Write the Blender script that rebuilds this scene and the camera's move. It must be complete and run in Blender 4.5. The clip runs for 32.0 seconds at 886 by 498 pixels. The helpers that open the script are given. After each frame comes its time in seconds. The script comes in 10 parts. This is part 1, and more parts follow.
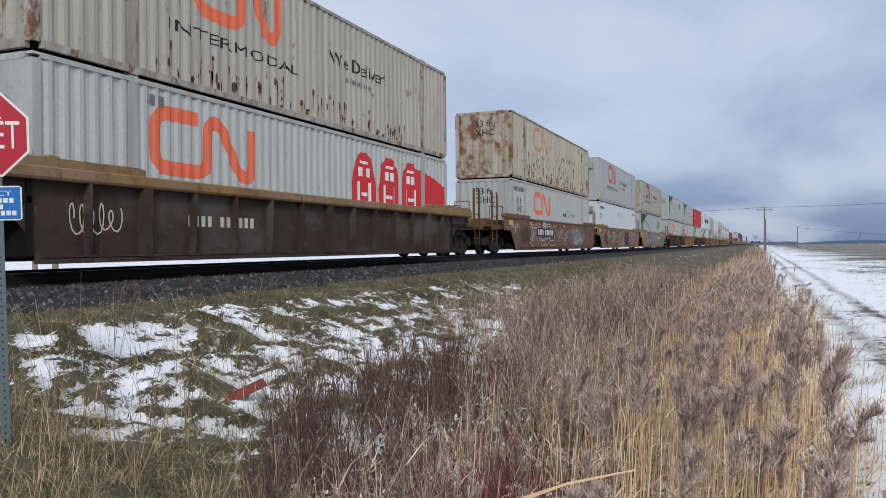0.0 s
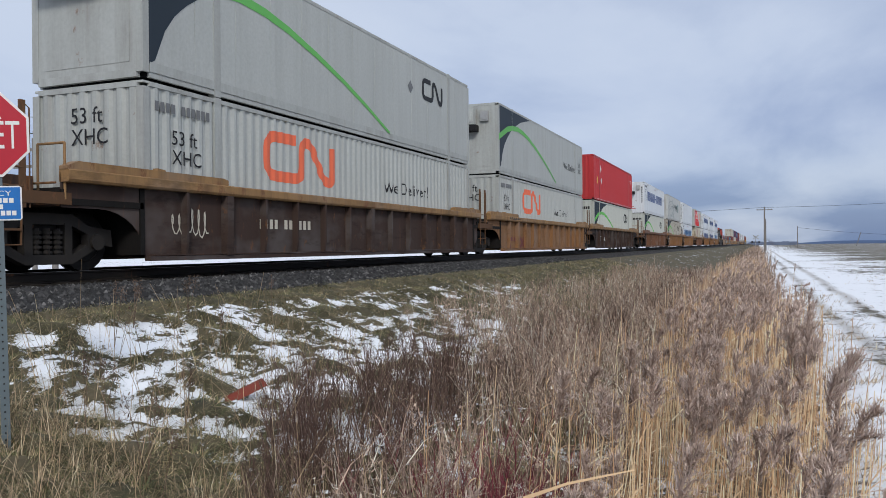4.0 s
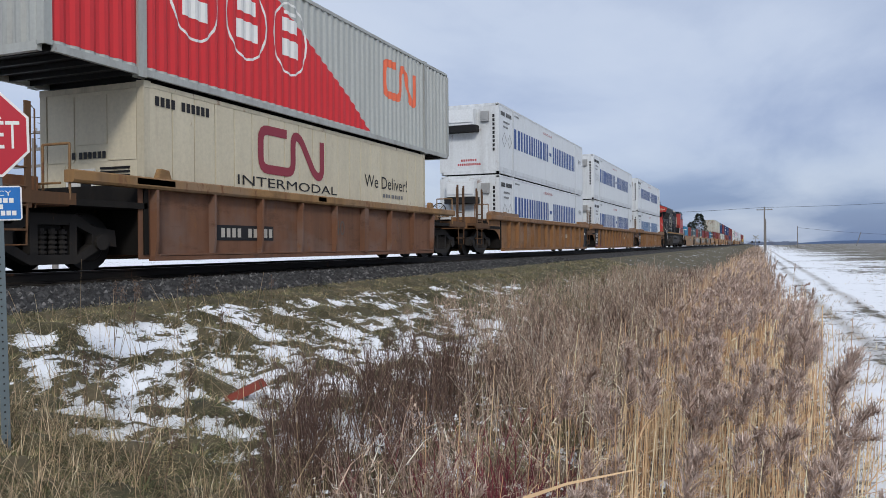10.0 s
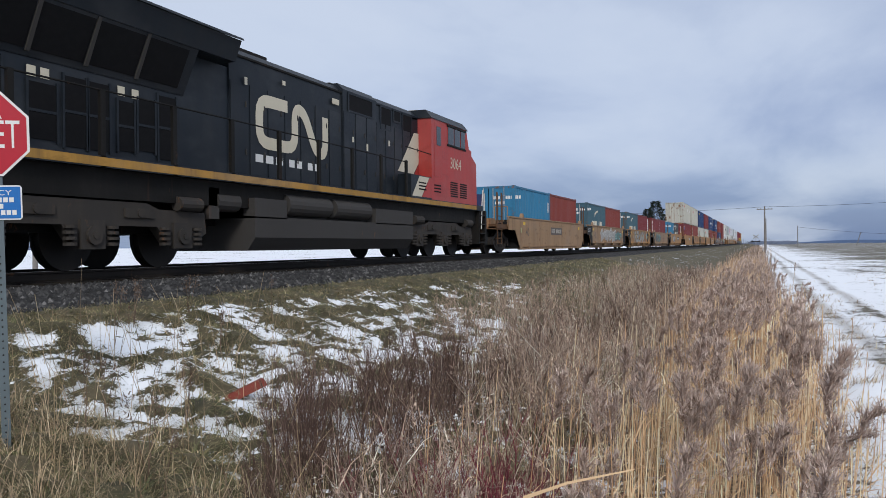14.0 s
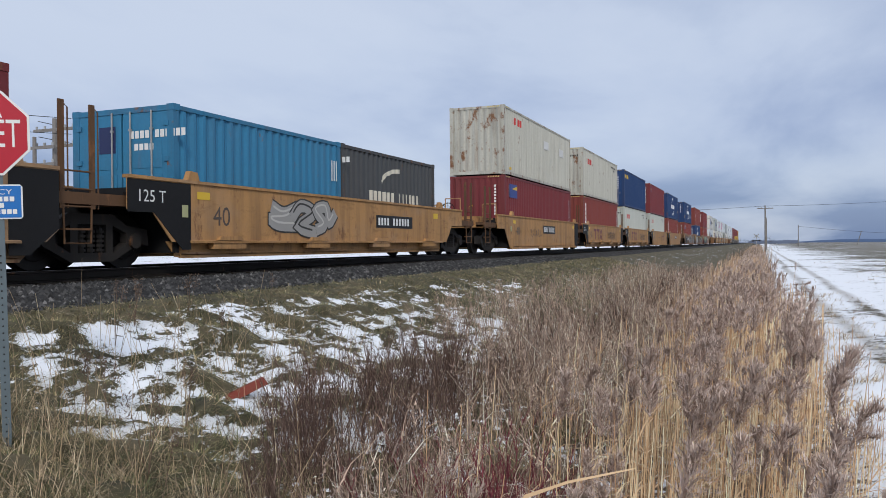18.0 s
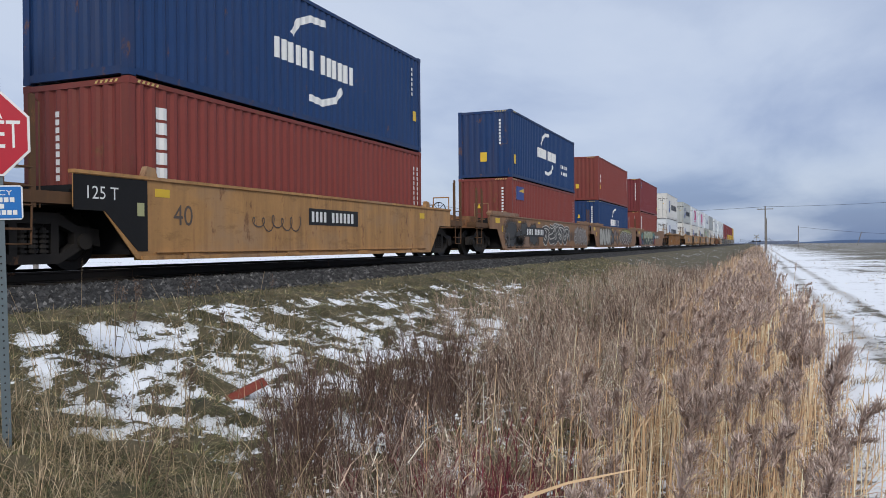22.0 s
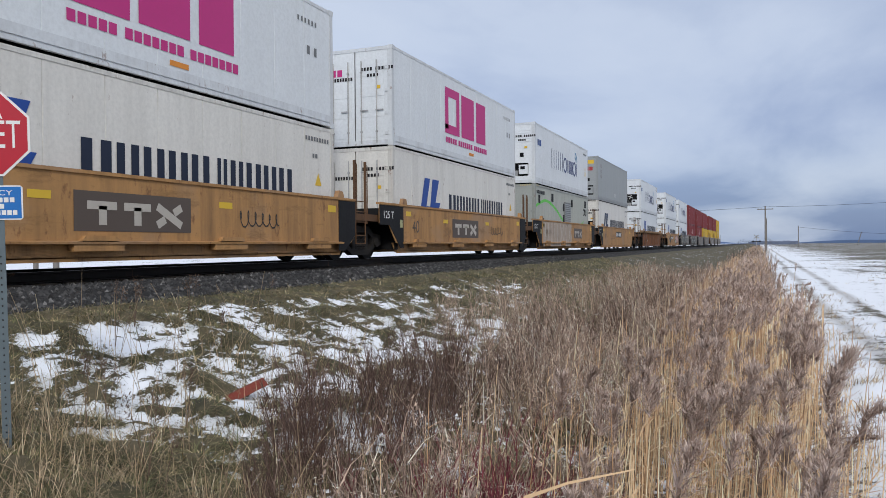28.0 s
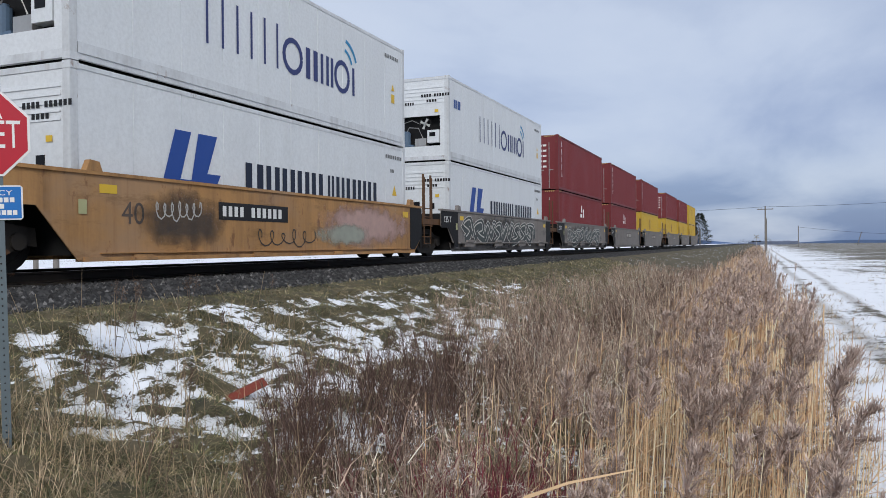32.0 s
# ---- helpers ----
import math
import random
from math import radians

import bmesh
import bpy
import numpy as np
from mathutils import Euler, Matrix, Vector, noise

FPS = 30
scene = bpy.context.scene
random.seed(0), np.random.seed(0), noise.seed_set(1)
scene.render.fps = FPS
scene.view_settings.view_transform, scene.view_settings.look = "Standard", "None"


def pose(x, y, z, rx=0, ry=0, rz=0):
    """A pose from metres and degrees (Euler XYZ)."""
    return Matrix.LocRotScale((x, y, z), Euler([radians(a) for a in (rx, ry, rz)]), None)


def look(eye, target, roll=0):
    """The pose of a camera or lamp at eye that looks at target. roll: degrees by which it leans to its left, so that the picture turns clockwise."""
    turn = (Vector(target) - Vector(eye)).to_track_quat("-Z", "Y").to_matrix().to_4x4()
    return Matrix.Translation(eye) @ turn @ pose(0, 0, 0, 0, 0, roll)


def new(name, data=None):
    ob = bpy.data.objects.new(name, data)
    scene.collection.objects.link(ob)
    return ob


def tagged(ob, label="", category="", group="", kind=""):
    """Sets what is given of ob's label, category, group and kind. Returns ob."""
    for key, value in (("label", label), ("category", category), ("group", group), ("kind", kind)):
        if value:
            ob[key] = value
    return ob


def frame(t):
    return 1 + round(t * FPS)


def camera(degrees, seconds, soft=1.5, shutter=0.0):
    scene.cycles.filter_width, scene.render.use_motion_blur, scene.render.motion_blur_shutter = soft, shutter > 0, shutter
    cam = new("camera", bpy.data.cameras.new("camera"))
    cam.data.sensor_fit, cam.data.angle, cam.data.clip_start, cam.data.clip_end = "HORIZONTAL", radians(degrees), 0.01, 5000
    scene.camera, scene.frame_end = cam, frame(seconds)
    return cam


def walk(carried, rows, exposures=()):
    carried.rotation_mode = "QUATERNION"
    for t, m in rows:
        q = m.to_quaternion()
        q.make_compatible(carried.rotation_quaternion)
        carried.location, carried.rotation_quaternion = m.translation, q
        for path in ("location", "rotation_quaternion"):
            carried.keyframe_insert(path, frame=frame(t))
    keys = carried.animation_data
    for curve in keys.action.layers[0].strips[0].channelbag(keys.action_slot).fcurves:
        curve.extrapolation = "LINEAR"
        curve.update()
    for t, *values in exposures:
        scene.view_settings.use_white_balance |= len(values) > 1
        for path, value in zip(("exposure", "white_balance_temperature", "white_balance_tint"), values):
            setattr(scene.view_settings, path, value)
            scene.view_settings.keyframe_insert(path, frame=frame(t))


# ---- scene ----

# ---- camera: stands still on the road verge, with two tiny settlings ----
def stand(dyaw=0.0, dpitch=0.0):
    yaw, pitch = radians(22.056 + dyaw), radians(-0.208 + dpitch)
    eye = Vector((11.0, 0.0, 0.353))
    way = Vector((-math.sin(yaw) * math.cos(pitch), math.cos(yaw) * math.cos(pitch), math.sin(pitch)))
    return look(eye, eye + way * 10, -0.463)


cam = camera(59.26, 32.0, soft=0.75, shutter=0.0)
walk(cam, [(0, stand()), (13.6, stand()), (14.5, stand(0.03, -0.10)), (20.4, stand(0.05, -0.10)),
           (21.2, stand(0.05, -0.05)), (32, stand(0.05, -0.04))], [(0, 0.0), (32, 0.0)])

# ---- sky and light: overcast, low winter sun behind cloud ----
SUN_AZ, SUN_EL = radians(151), radians(33)
world = bpy.data.worlds.new("world")
scene.world = world
world.use_nodes = True


def nodes_of(tree):
    tree.nodes.clear()
    return tree.nodes, tree.links


def build_sky():
    n, l = nodes_of(world.node_tree)
    out, bg = n.new("ShaderNodeOutputWorld"), n.new("ShaderNodeBackground")
    sky = n.new("ShaderNodeTexSky")
    sky.sky_type, sky.sun_disc, sky.sun_elevation, sky.sun_rotation = "NISHITA", False, SUN_EL, SUN_AZ
    co = n.new("ShaderNodeTexCoord")
    sep = n.new("ShaderNodeSeparateXYZ")
    l.new(co.outputs["Generated"], sep.inputs[0])
    # cloud deck: directions projected on a plane far overhead
    add = n.new("ShaderNodeMath"); add.operation = "MAXIMUM"; add.inputs[1].default_value = 0.0
    l.new(sep.outputs["Z"], add.inputs[0])
    add2 = n.new("ShaderNodeMath"); add2.operation = "ADD"; add2.inputs[1].default_value = 0.16
    l.new(add.outputs[0], add2.inputs[0])
    div = n.new("ShaderNodeVectorMath"); div.operation = "DIVIDE"
    comb = n.new("ShaderNodeCombineXYZ")
    for k in range(3):
        l.new(add2.outputs[0], comb.inputs[k])
    l.new(co.outputs["Generated"], div.inputs[0]); l.new(comb.outputs[0], div.inputs[1])
    mp = n.new("ShaderNodeMapping")
    mp.inputs["Scale"].default_value = (1.0, 0.55, 0.3)
    mp.inputs["Rotation"].default_value = (0, 0, radians(28))
    mp.inputs["Location"].default_value = (0.6, 3.3, 0)
    l.new(div.outputs[0], mp.inputs[0])
    tex = n.new("ShaderNodeTexNoise")
    tex.inputs["Scale"].default_value, tex.inputs["Detail"].default_value, tex.inputs["Roughness"].default_value = 0.85, 7, 0.52
    tex.inputs["Distortion"].default_value = 0.3
    l.new(mp.outputs[0], tex.inputs["Vector"])
    ramp = n.new("ShaderNodeValToRGB")
    ramp.color_ramp.elements[0].position, ramp.color_ramp.elements[0].color = 0.38, (0, 0, 0, 1)
    ramp.color_ramp.elements[1].position, ramp.color_ramp.elements[1].color = 0.60, (1, 1, 1, 1)
    l.new(tex.outputs[0], ramp.inputs[0])
    # height gives the deck's own tone: slate blue low down, pale grey higher
    high = n.new("ShaderNodeValToRGB")
    cr = high.color_ramp
    cr.elements[0].position, cr.elements[0].color = 0.0, (0.180, 0.285, 0.520, 1)
    cr.elements[1].position, cr.elements[1].color = 1.0, (0.665, 0.740, 0.870, 1)
    for pos, col in ((0.05, (0.250, 0.352, 0.600, 1)), (0.13, (0.392, 0.482, 0.722, 1)), (0.25, (0.545, 0.635, 0.830, 1)), (0.45, (0.655, 0.735, 0.895, 1))):
        cr.elements.new(pos).color = col
    l.new(sep.outputs["Z"], high.inputs[0])
    light = n.new("ShaderNodeMix"); light.data_type = "RGBA"; light.blend_type = "MIX"
    gain = n.new("ShaderNodeMath"); gain.operation = "MULTIPLY"; gain.inputs[1].default_value = 0.55
    l.new(ramp.outputs[0], gain.inputs[0])
    l.new(gain.outputs[0], light.inputs[0]); l.new(high.outputs[0], light.inputs[6])
    light.inputs[7].default_value = (0.75, 0.82, 0.955, 1)
    dark = n.new("ShaderNodeMix"); dark.data_type = "RGBA"; dark.blend_type = "MULTIPLY"
    r2 = n.new("ShaderNodeValToRGB")
    r2.color_ramp.elements[0].position, r2.color_ramp.elements[0].color = 0.34, (0.80, 0.82, 0.87, 1)
    r2.color_ramp.elements[1].position, r2.color_ramp.elements[1].color = 0.52, (1, 1, 1, 1)
    l.new(tex.outputs[0], r2.inputs[0])
    dark.inputs[0].default_value = 1.0
    l.new(light.outputs[2], dark.inputs[6]); l.new(r2.outputs[0], dark.inputs[7])
    # a little of the clear sky's own colour
    mixs = n.new("ShaderNodeMix"); mixs.data_type = "RGBA"; mixs.blend_type = "ADD"
    mixs.inputs[0].default_value = 0.02
    l.new(dark.outputs[2], mixs.inputs[6]); l.new(sky.outputs[0], mixs.inputs[7])
    l.new(mixs.outputs[2], bg.inputs["Color"])
    bg.inputs["Strength"].default_value = 0.80
    l.new(bg.outputs[0], out.inputs[0])


build_sky()
sun = new("sun", bpy.data.lights.new("sun", "SUN"))
sun.data.energy, sun.data.angle, sun.data.color = 1.65, radians(11), (1.0, 0.96, 0.90)
sun.matrix_world = look((math.sin(SUN_AZ) * 50, math.cos(SUN_AZ) * 50, math.tan(SUN_EL) * 50), (0, 0, 0))


# ---- mesh and part helpers ----
class MB:
    """Collects plain faces for one mesh."""
    def __init__(self):
        self.v, self.f = [], []

    def face(self, pts):
        k = len(self.v)
        self.v += [tuple(p) for p in pts]
        self.f.append(tuple(range(k, k + len(pts))))
        return self

    def box(self, x0, y0, z0, x1, y1, z1):
        k = len(self.v)
        self.v += [(x0, y0, z0), (x1, y0, z0), (x1, y1, z0), (x0, y1, z0), (x0, y0, z1), (x1, y0, z1), (x1, y1, z1), (x0, y1, z1)]
        self.f += [(k, k + 3, k + 2, k + 1), (k + 4, k + 5, k + 6, k + 7), (k, k + 1, k + 5, k + 4), (k + 1, k + 2, k + 6, k + 5),
                   (k + 2, k + 3, k + 7, k + 6), (k + 3, k, k + 4, k + 7)]
        return self

    def prism(self, pts, axis, a, b):
        """Extrudes a 2D outline along an axis from a to b. x: (y, z); y: (x, z); z: (x, y)."""
        k, m = len(self.v), len(pts)
        for d in (a, b):
            for p, q in pts:
                self.v.append((d, p, q) if axis == "x" else (p, d, q) if axis == "y" else (p, q, d))
        self.f.append(tuple(range(k, k + m)))
        self.f.append(tuple(range(k + 2 * m - 1, k + m - 1, -1)))
        for i in range(m):
            j = (i + 1) % m
            self.f.append((k + i, k + m + i, k + m + j, k + j))
        return self

    def cyl(self, c, axis, r, half, n=12, r2=None):
        r2 = r if r2 is None else r2
        k = len(self.v)
        for s, rr in ((-half, r), (half, r2)):
            for i in range(n):
                a = 2 * math.pi * i / n
                p, q = rr * math.cos(a), rr * math.sin(a)
                d = (s, p, q) if axis == "x" else (p, s, q) if axis == "y" else (p, q, s)
                self.v.append((c[0] + d[0], c[1] + d[1], c[2] + d[2]))
        self.f.append(tuple(range(k, k + n)))
        self.f.append(tuple(range(k + 2 * n - 1, k + n - 1, -1)))
        for i in range(n):
            j = (i + 1) % n
            self.f.append((k + i, k + n + i, k + n + j, k + j))
        return self

    def tube(self, pts, r, n=6):
        """A round rod along a line of points."""
        pts = [Vector(p) for p in pts]
        rings = []
        for i, p in enumerate(pts):
            d = (pts[min(i + 1, len(pts) - 1)] - pts[max(i - 1, 0)]).normalized()
            a = d.orthogonal().normalized()
            b = d.cross(a)
            k = len(self.v)
            for j in range(n):
                t = 2 * math.pi * j / n
                self.v.append(tuple(p + (a * math.cos(t) + b * math.sin(t)) * r))
            rings.append(k)
        for k0, k1 in zip(rings, rings[1:]):
            for j in range(n):
                h = (j + 1) % n
                self.f.append((k0 + j, k0 + h, k1 + h, k1 + j))
        self.f.append(tuple(range(rings[0], rings[0] + n)))
        self.f.append(tuple(range(rings[-1], rings[-1] + n)))
        return self

    def mesh(self, name, smooth=False, bevel=0.0, weld=False):
        me = bpy.data.meshes.new(name)
        me.from_pydata(self.v, [], self.f)
        bm = bmesh.new()
        bm.from_mesh(me)
        if weld:
            bmesh.ops.remove_doubles(bm, verts=bm.verts, dist=0.0005)
        bmesh.ops.recalc_face_normals(bm, faces=bm.faces)
        if bevel:
            bmesh.ops.bevel(bm, geom=list(bm.edges), offset=bevel, segments=2, affect="EDGES", clamp_overlap=True)
        if smooth:
            for f in bm.faces:
                f.smooth = len(f.verts) <= 4
        bm.to_mesh(me)
        bm.free()
        me.materials.append(None)
        return me


def part(name, data, material, parent=None, label="", at=None):
    """Links mesh data as one object under a thing or a part; the material sits on the object."""
    if isinstance(data, MB):
        data = data.mesh(name)
    if not data.materials:
        data.materials.append(None)
    ob = new(name, data)
    ob.material_slots[0].link = "OBJECT"
    ob.material_slots[0].material = material
    if parent is not None:
        ob.parent = parent
    if at is not None:
        ob.matrix_basis = at
    if label:
        tagged(ob, label)
    return ob


def thing(name, label, category, group="", at=None, kind=""):
    ob = new(name)
    ob.empty_display_size = 0.2
    if at is not None:
        ob.matrix_basis = at
    return tagged(ob, label, category, group, kind)


MESHES = {}


def shared(key, build):
    """Builds a mesh once and keeps it for its repeats."""
    if key not in MESHES:
        made = build()
        MESHES[key] = made.mesh(key if isinstance(key, str) else str(key[0]), weld="side" in str(key[0]) or "wave" in str(key[0])) if isinstance(made, MB) else made
    return MESHES[key]


# ---- materials ----
def mat(name, build):
    m = bpy.data.materials.new(name)
    m.use_nodes = True
    n, l = nodes_of(m.node_tree)
    out, sh = n.new("ShaderNodeOutputMaterial"), n.new("ShaderNodeBsdfPrincipled")
    l.new(sh.outputs[0], out.inputs[0])
    build(n, l, sh)
    return m


def tex_noise(n, l, vec, scale, detail=4, rough=0.55, stretch=None):
    t = n.new("ShaderNodeTexNoise")
    t.inputs["Scale"].default_value, t.inputs["Detail"].default_value, t.inputs["Roughness"].default_value = scale, detail, rough
    if stretch:
        mp = n.new("ShaderNodeMapping")
        mp.inputs["Scale"].default_value = stretch
        l.new(vec, mp.inputs[0])
        vec = mp.outputs[0]
    l.new(vec, t.inputs["Vector"])
    return t.outputs[0]


def ramp_of(n, l, fac, stops):
    r = n.new("ShaderNodeValToRGB")
    e = r.color_ramp.elements
    while len(e) < len(stops):
        e.new(0.5)
    for k, (p, c) in enumerate(stops):
        e[k].position = p
        e[k].color = (*c, 1) if not isinstance(c, (int, float)) else (c, c, c, 1)
    l.new(fac, r.inputs[0])
    return r.outputs[0]


def mixc(n, l, fac, a, b, mode="MIX"):
    m = n.new("ShaderNodeMix")
    m.data_type, m.blend_type = "RGBA", mode
    for sock, v in ((0, fac), (6, a), (7, b)):
        if isinstance(v, (int, float)):
            m.inputs[sock].default_value = v
        elif isinstance(v, tuple):
            m.inputs[sock].default_value = (*v, 1) if len(v) == 3 else v
        else:
            l.new(v, m.inputs[sock])
    return m.outputs[2]


def bump(n, l, sh, height, strength=0.3, dist=0.02):
    b = n.new("ShaderNodeBump")
    b.inputs["Strength"].default_value, b.inputs["Distance"].default_value = strength, dist
    l.new(height, b.inputs["Height"])
    l.new(b.outputs[0], sh.inputs["Normal"])


def object_vec(n, l, spread=37.0):
    """Object coordinates, shifted by chance from object to object."""
    co, info = n.new("ShaderNodeTexCoord"), n.new("ShaderNodeObjectInfo")
    mul = n.new("ShaderNodeMath"); mul.operation = "MULTIPLY"; mul.inputs[1].default_value = spread
    l.new(info.outputs["Random"], mul.inputs[0])
    add = n.new("ShaderNodeVectorMath"); add.operation = "ADD"
    l.new(co.outputs["Object"], add.inputs[0]); l.new(mul.outputs[0], add.inputs[1])
    return add.outputs[0], info.outputs["Random"]


PAINTS = {}


SPEC = {}


def paint(name, col, rough=0.5, dirt=0.25, rust=0.0, dirtcol=(0.10, 0.075, 0.055), metal=0.0, fade=0.12, sheen=0.3, patch=0.0):
    """Weathered paint on steel: fading at two scales, rain streaks of dirt, spots and runs of rust."""
    if name in PAINTS:
        return PAINTS[name]

    def build(n, l, sh):
        vec, rnd = object_vec(n, l)
        big = tex_noise(n, l, vec, 0.55, 5, 0.6)
        streak = tex_noise(n, l, vec, 1.0, 5, 0.65, (2.6, 2.6, 0.22))
        fine = tex_noise(n, l, vec, 14.0, 4, 0.6)
        pale = tuple(min(1, c * 1.3 + 0.02) for c in col)
        deep = tuple(c * 0.72 for c in col)
        base = mixc(n, l, ramp_of(n, l, big, [(0.35, 0.0), (0.75, 1.0)]), col, mixc(n, l, fade / 0.35 * 0.6, col, pale))
        base = mixc(n, l, ramp_of(n, l, fine, [(0.3, 0.35), (0.62, 0.0)]), base, deep)
        d = mixc(n, l, 1.0, ramp_of(n, l, streak, [(0.42, 0.0), (0.74, 1.0)]), ramp_of(n, l, big, [(0.28, 0.25), (0.7, 1.0)]), "MULTIPLY")
        base = mixc(n, l, mixc(n, l, 1.0, d, (dirt, dirt, dirt), "MULTIPLY"), base, dirtcol)
        if patch:
            # sun-bleached and repainted areas with soft edges
            area = tex_noise(n, l, vec, 0.42, 4, 0.6, (1.0, 1.0, 1.5))
            base = mixc(n, l, ramp_of(n, l, area, [(0.50, 0.0), (0.64, patch)]), base, tuple(0.55 * c + 0.10 for c in col))
            scuff = tex_noise(n, l, vec, 1.7, 6, 0.72, (1.0, 0.5, 1.8))
            base = mixc(n, l, ramp_of(n, l, scuff, [(0.55, 0.0), (0.66, patch)]), base, tuple(0.42 * c for c in col))
        if rust:
            spots = tex_noise(n, l, vec, 2.3, 6, 0.7, (1.0, 1.6, 0.75))
            runs = tex_noise(n, l, vec, 2.1, 4, 0.6, (2.0, 2.4, 0.16))
            rmask = mixc(n, l, 0.55, ramp_of(n, l, spots, [(0.66 - 0.2 * rust, 0.0), (0.72 - 0.14 * rust, 1.0)]),
                         ramp_of(n, l, runs, [(0.66 - 0.22 * rust, 0.0), (0.86 - 0.1 * rust, 1.0)]), "ADD")
            rcol = mixc(n, l, fine, (0.075, 0.03, 0.016), (0.30, 0.14, 0.06))
            base = mixc(n, l, mixc(n, l, 1.0, rmask, (min(1, 0.5 + rust), ) * 3, "MULTIPLY"), base, rcol)
        l.new(base, sh.inputs["Base Color"])
        rr = n.new("ShaderNodeMapRange")
        rr.inputs[3].default_value, rr.inputs[4].default_value = max(0.15, rough - 0.12), min(1, rough + 0.2)
        l.new(fine, rr.inputs[0])
        l.new(rr.outputs[0], sh.inputs["Roughness"])
        sh.inputs["Metallic"].default_value = metal
        sh.inputs["Specular IOR Level"].default_value = min(sheen, 0.2) if max(col) < 0.1 else sheen
        bump(n, l, sh, fine, 0.12, 0.01)

    PAINTS[name] = mat(name, build)
    SPEC[PAINTS[name]] = (name, col, rough, dirt, rust)
    return PAINTS[name]


def worn_rail(m):
    """The same paint, dirtier and rustier, for rails and posts."""
    name, col, rough, dirt, rust = SPEC[m]
    return paint(name + "_rail", tuple(c * 0.92 for c in col), rough, min(0.85, dirt + 0.3), min(0.95, rust * 2.2 + 0.16), (0.09, 0.06, 0.042))


def flat(name, col, rough=0.55):
    """Lettering and small painted marks, with slight wear."""
    if name in PAINTS:
        return PAINTS[name]

    def build(n, l, sh):
        vec, rnd = object_vec(n, l)
        f = tex_noise(n, l, vec, 9.0, 5, 0.65)
        l.new(mixc(n, l, ramp_of(n, l, f, [(0.4, 0.0), (0.85, 0.35)]), col, tuple(0.8 * c + 0.012 for c in col)), sh.inputs["Base Color"])
        sh.inputs["Roughness"].default_value = rough
        sh.inputs["Specular IOR Level"].default_value = 0.22 if max(col) < 0.1 else 0.4

    PAINTS[name] = mat(name, build)
    return PAINTS[name]


# ---- the lie of the land: embankment, ditch and field, along the track ----
PROFILE = [(-3000, -1.0), (-60, -1.0), (-14, -1.05), (-6, -0.95), (-3.4, -0.5), (-2.6, -0.6), (2.5, -0.6), (2.9, -0.43), (3.25, -0.37), (4.4, -0.68),
           (5.9, -1.10), (7.4, -1.42), (8.8, -1.66), (10.2, -1.85), (11.2, -1.72), (12.2, -1.42), (13.5, -1.33), (60, -1.35), (3000, -1.35)]


def tufts(x, y):
    """Cells of the tussocks: how far inside one a place lies (0 at its rim), its heart and its chance."""
    wx = x * 2.2 + 0.45 * noise.noise((x * 1.9, y * 1.9, 1.0))
    wy = y * 1.95 + 0.45 * noise.noise((x * 1.9, y * 1.9, 9.0))
    d, p = noise.voronoi((wx, wy, 0.5))
    return d[1] - d[0], p[0], noise.noise((p[0].x * 3.1, p[0].y * 3.1, 4.0))


def lie(x, y):
    for (a, za), (b, zb) in zip(PROFILE, PROFILE[1:]):
        if a <= x <= b:
            z = za + (zb - za) * (x - a) / (b - a)
            break
    else:
        z = -1.0
    far = max(0.0, 1 - math.hypot(x - 8, y - 8) / 60)
    if x > 3.2:
        hump = noise.noise((x * 0.9, y * 0.9, 3.0)) * 0.10
        if x < 10.0 and 1.5 < y < 45:
            e, heart, luck = tufts(x, y)
            t = min(1.0, e / 0.55)
            hump += (0.14 + 0.11 * luck) * t * (2 - t) - 0.07
        z += hump * far * min(1, (x - 3.2) / 0.8) * (0.35 if x > 12.4 else 1.0)
    elif x < -4:
        z += noise.noise((x * 0.3, y * 0.3, 1.0)) * 0.1 * far
    return z


def snow_lies(x, y):
    """Where snow lies, -1 to 1: in the hollows between the tussocks, thinner towards the reeds and further along."""
    e, heart, luck = tufts(x, y)
    a = 0.235 - e * 1.0 - 0.45 * luck + noise.noise((x * 0.6 + 1.7, y * 0.5, 11.0)) * 0.20 + noise.noise((x * 3.1, y * 2.2, 5.0)) * 0.36 + 0.22 * noise.noise((x * 6.3, y * 4.6, 2.0))
    if x < 12.0:
        a += 0.40 * math.exp(-((x - 7.15) / 0.35) ** 2 - ((y - 5.1) / 0.8) ** 2) + 0.55 * math.exp(-((x - 9.3) / 0.35) ** 2 - ((y - 4.7) / 0.6) ** 2) + 0.15 * math.exp(-((x - 8.9) / 0.8) ** 2 - ((y - 6.6) / 1.2) ** 2) - 0.20 * max(0.0, min(1.0, (x - 6.5) / 1.6)) - 0.6 * max(0.0, min(1, (4.0 - x) / 0.5)) - 0.42 * max(0.0, min(1, (y - 12) / 10)) - 0.30 * max(0.0, min(1, (6.4 - y) / 1.4)) * max(0.0, min(1, (x - 6.4) / 0.8)) - 0.75 * max(0.0, min(1, (5.1 - y) / 0.9)) * max(0.0, min(1, (8.0 - x) / 1.0))
    return max(-1.0, min(1.0, a))


def ground_vec(n):
    return n.new("ShaderNodeNewGeometry").outputs["Position"]


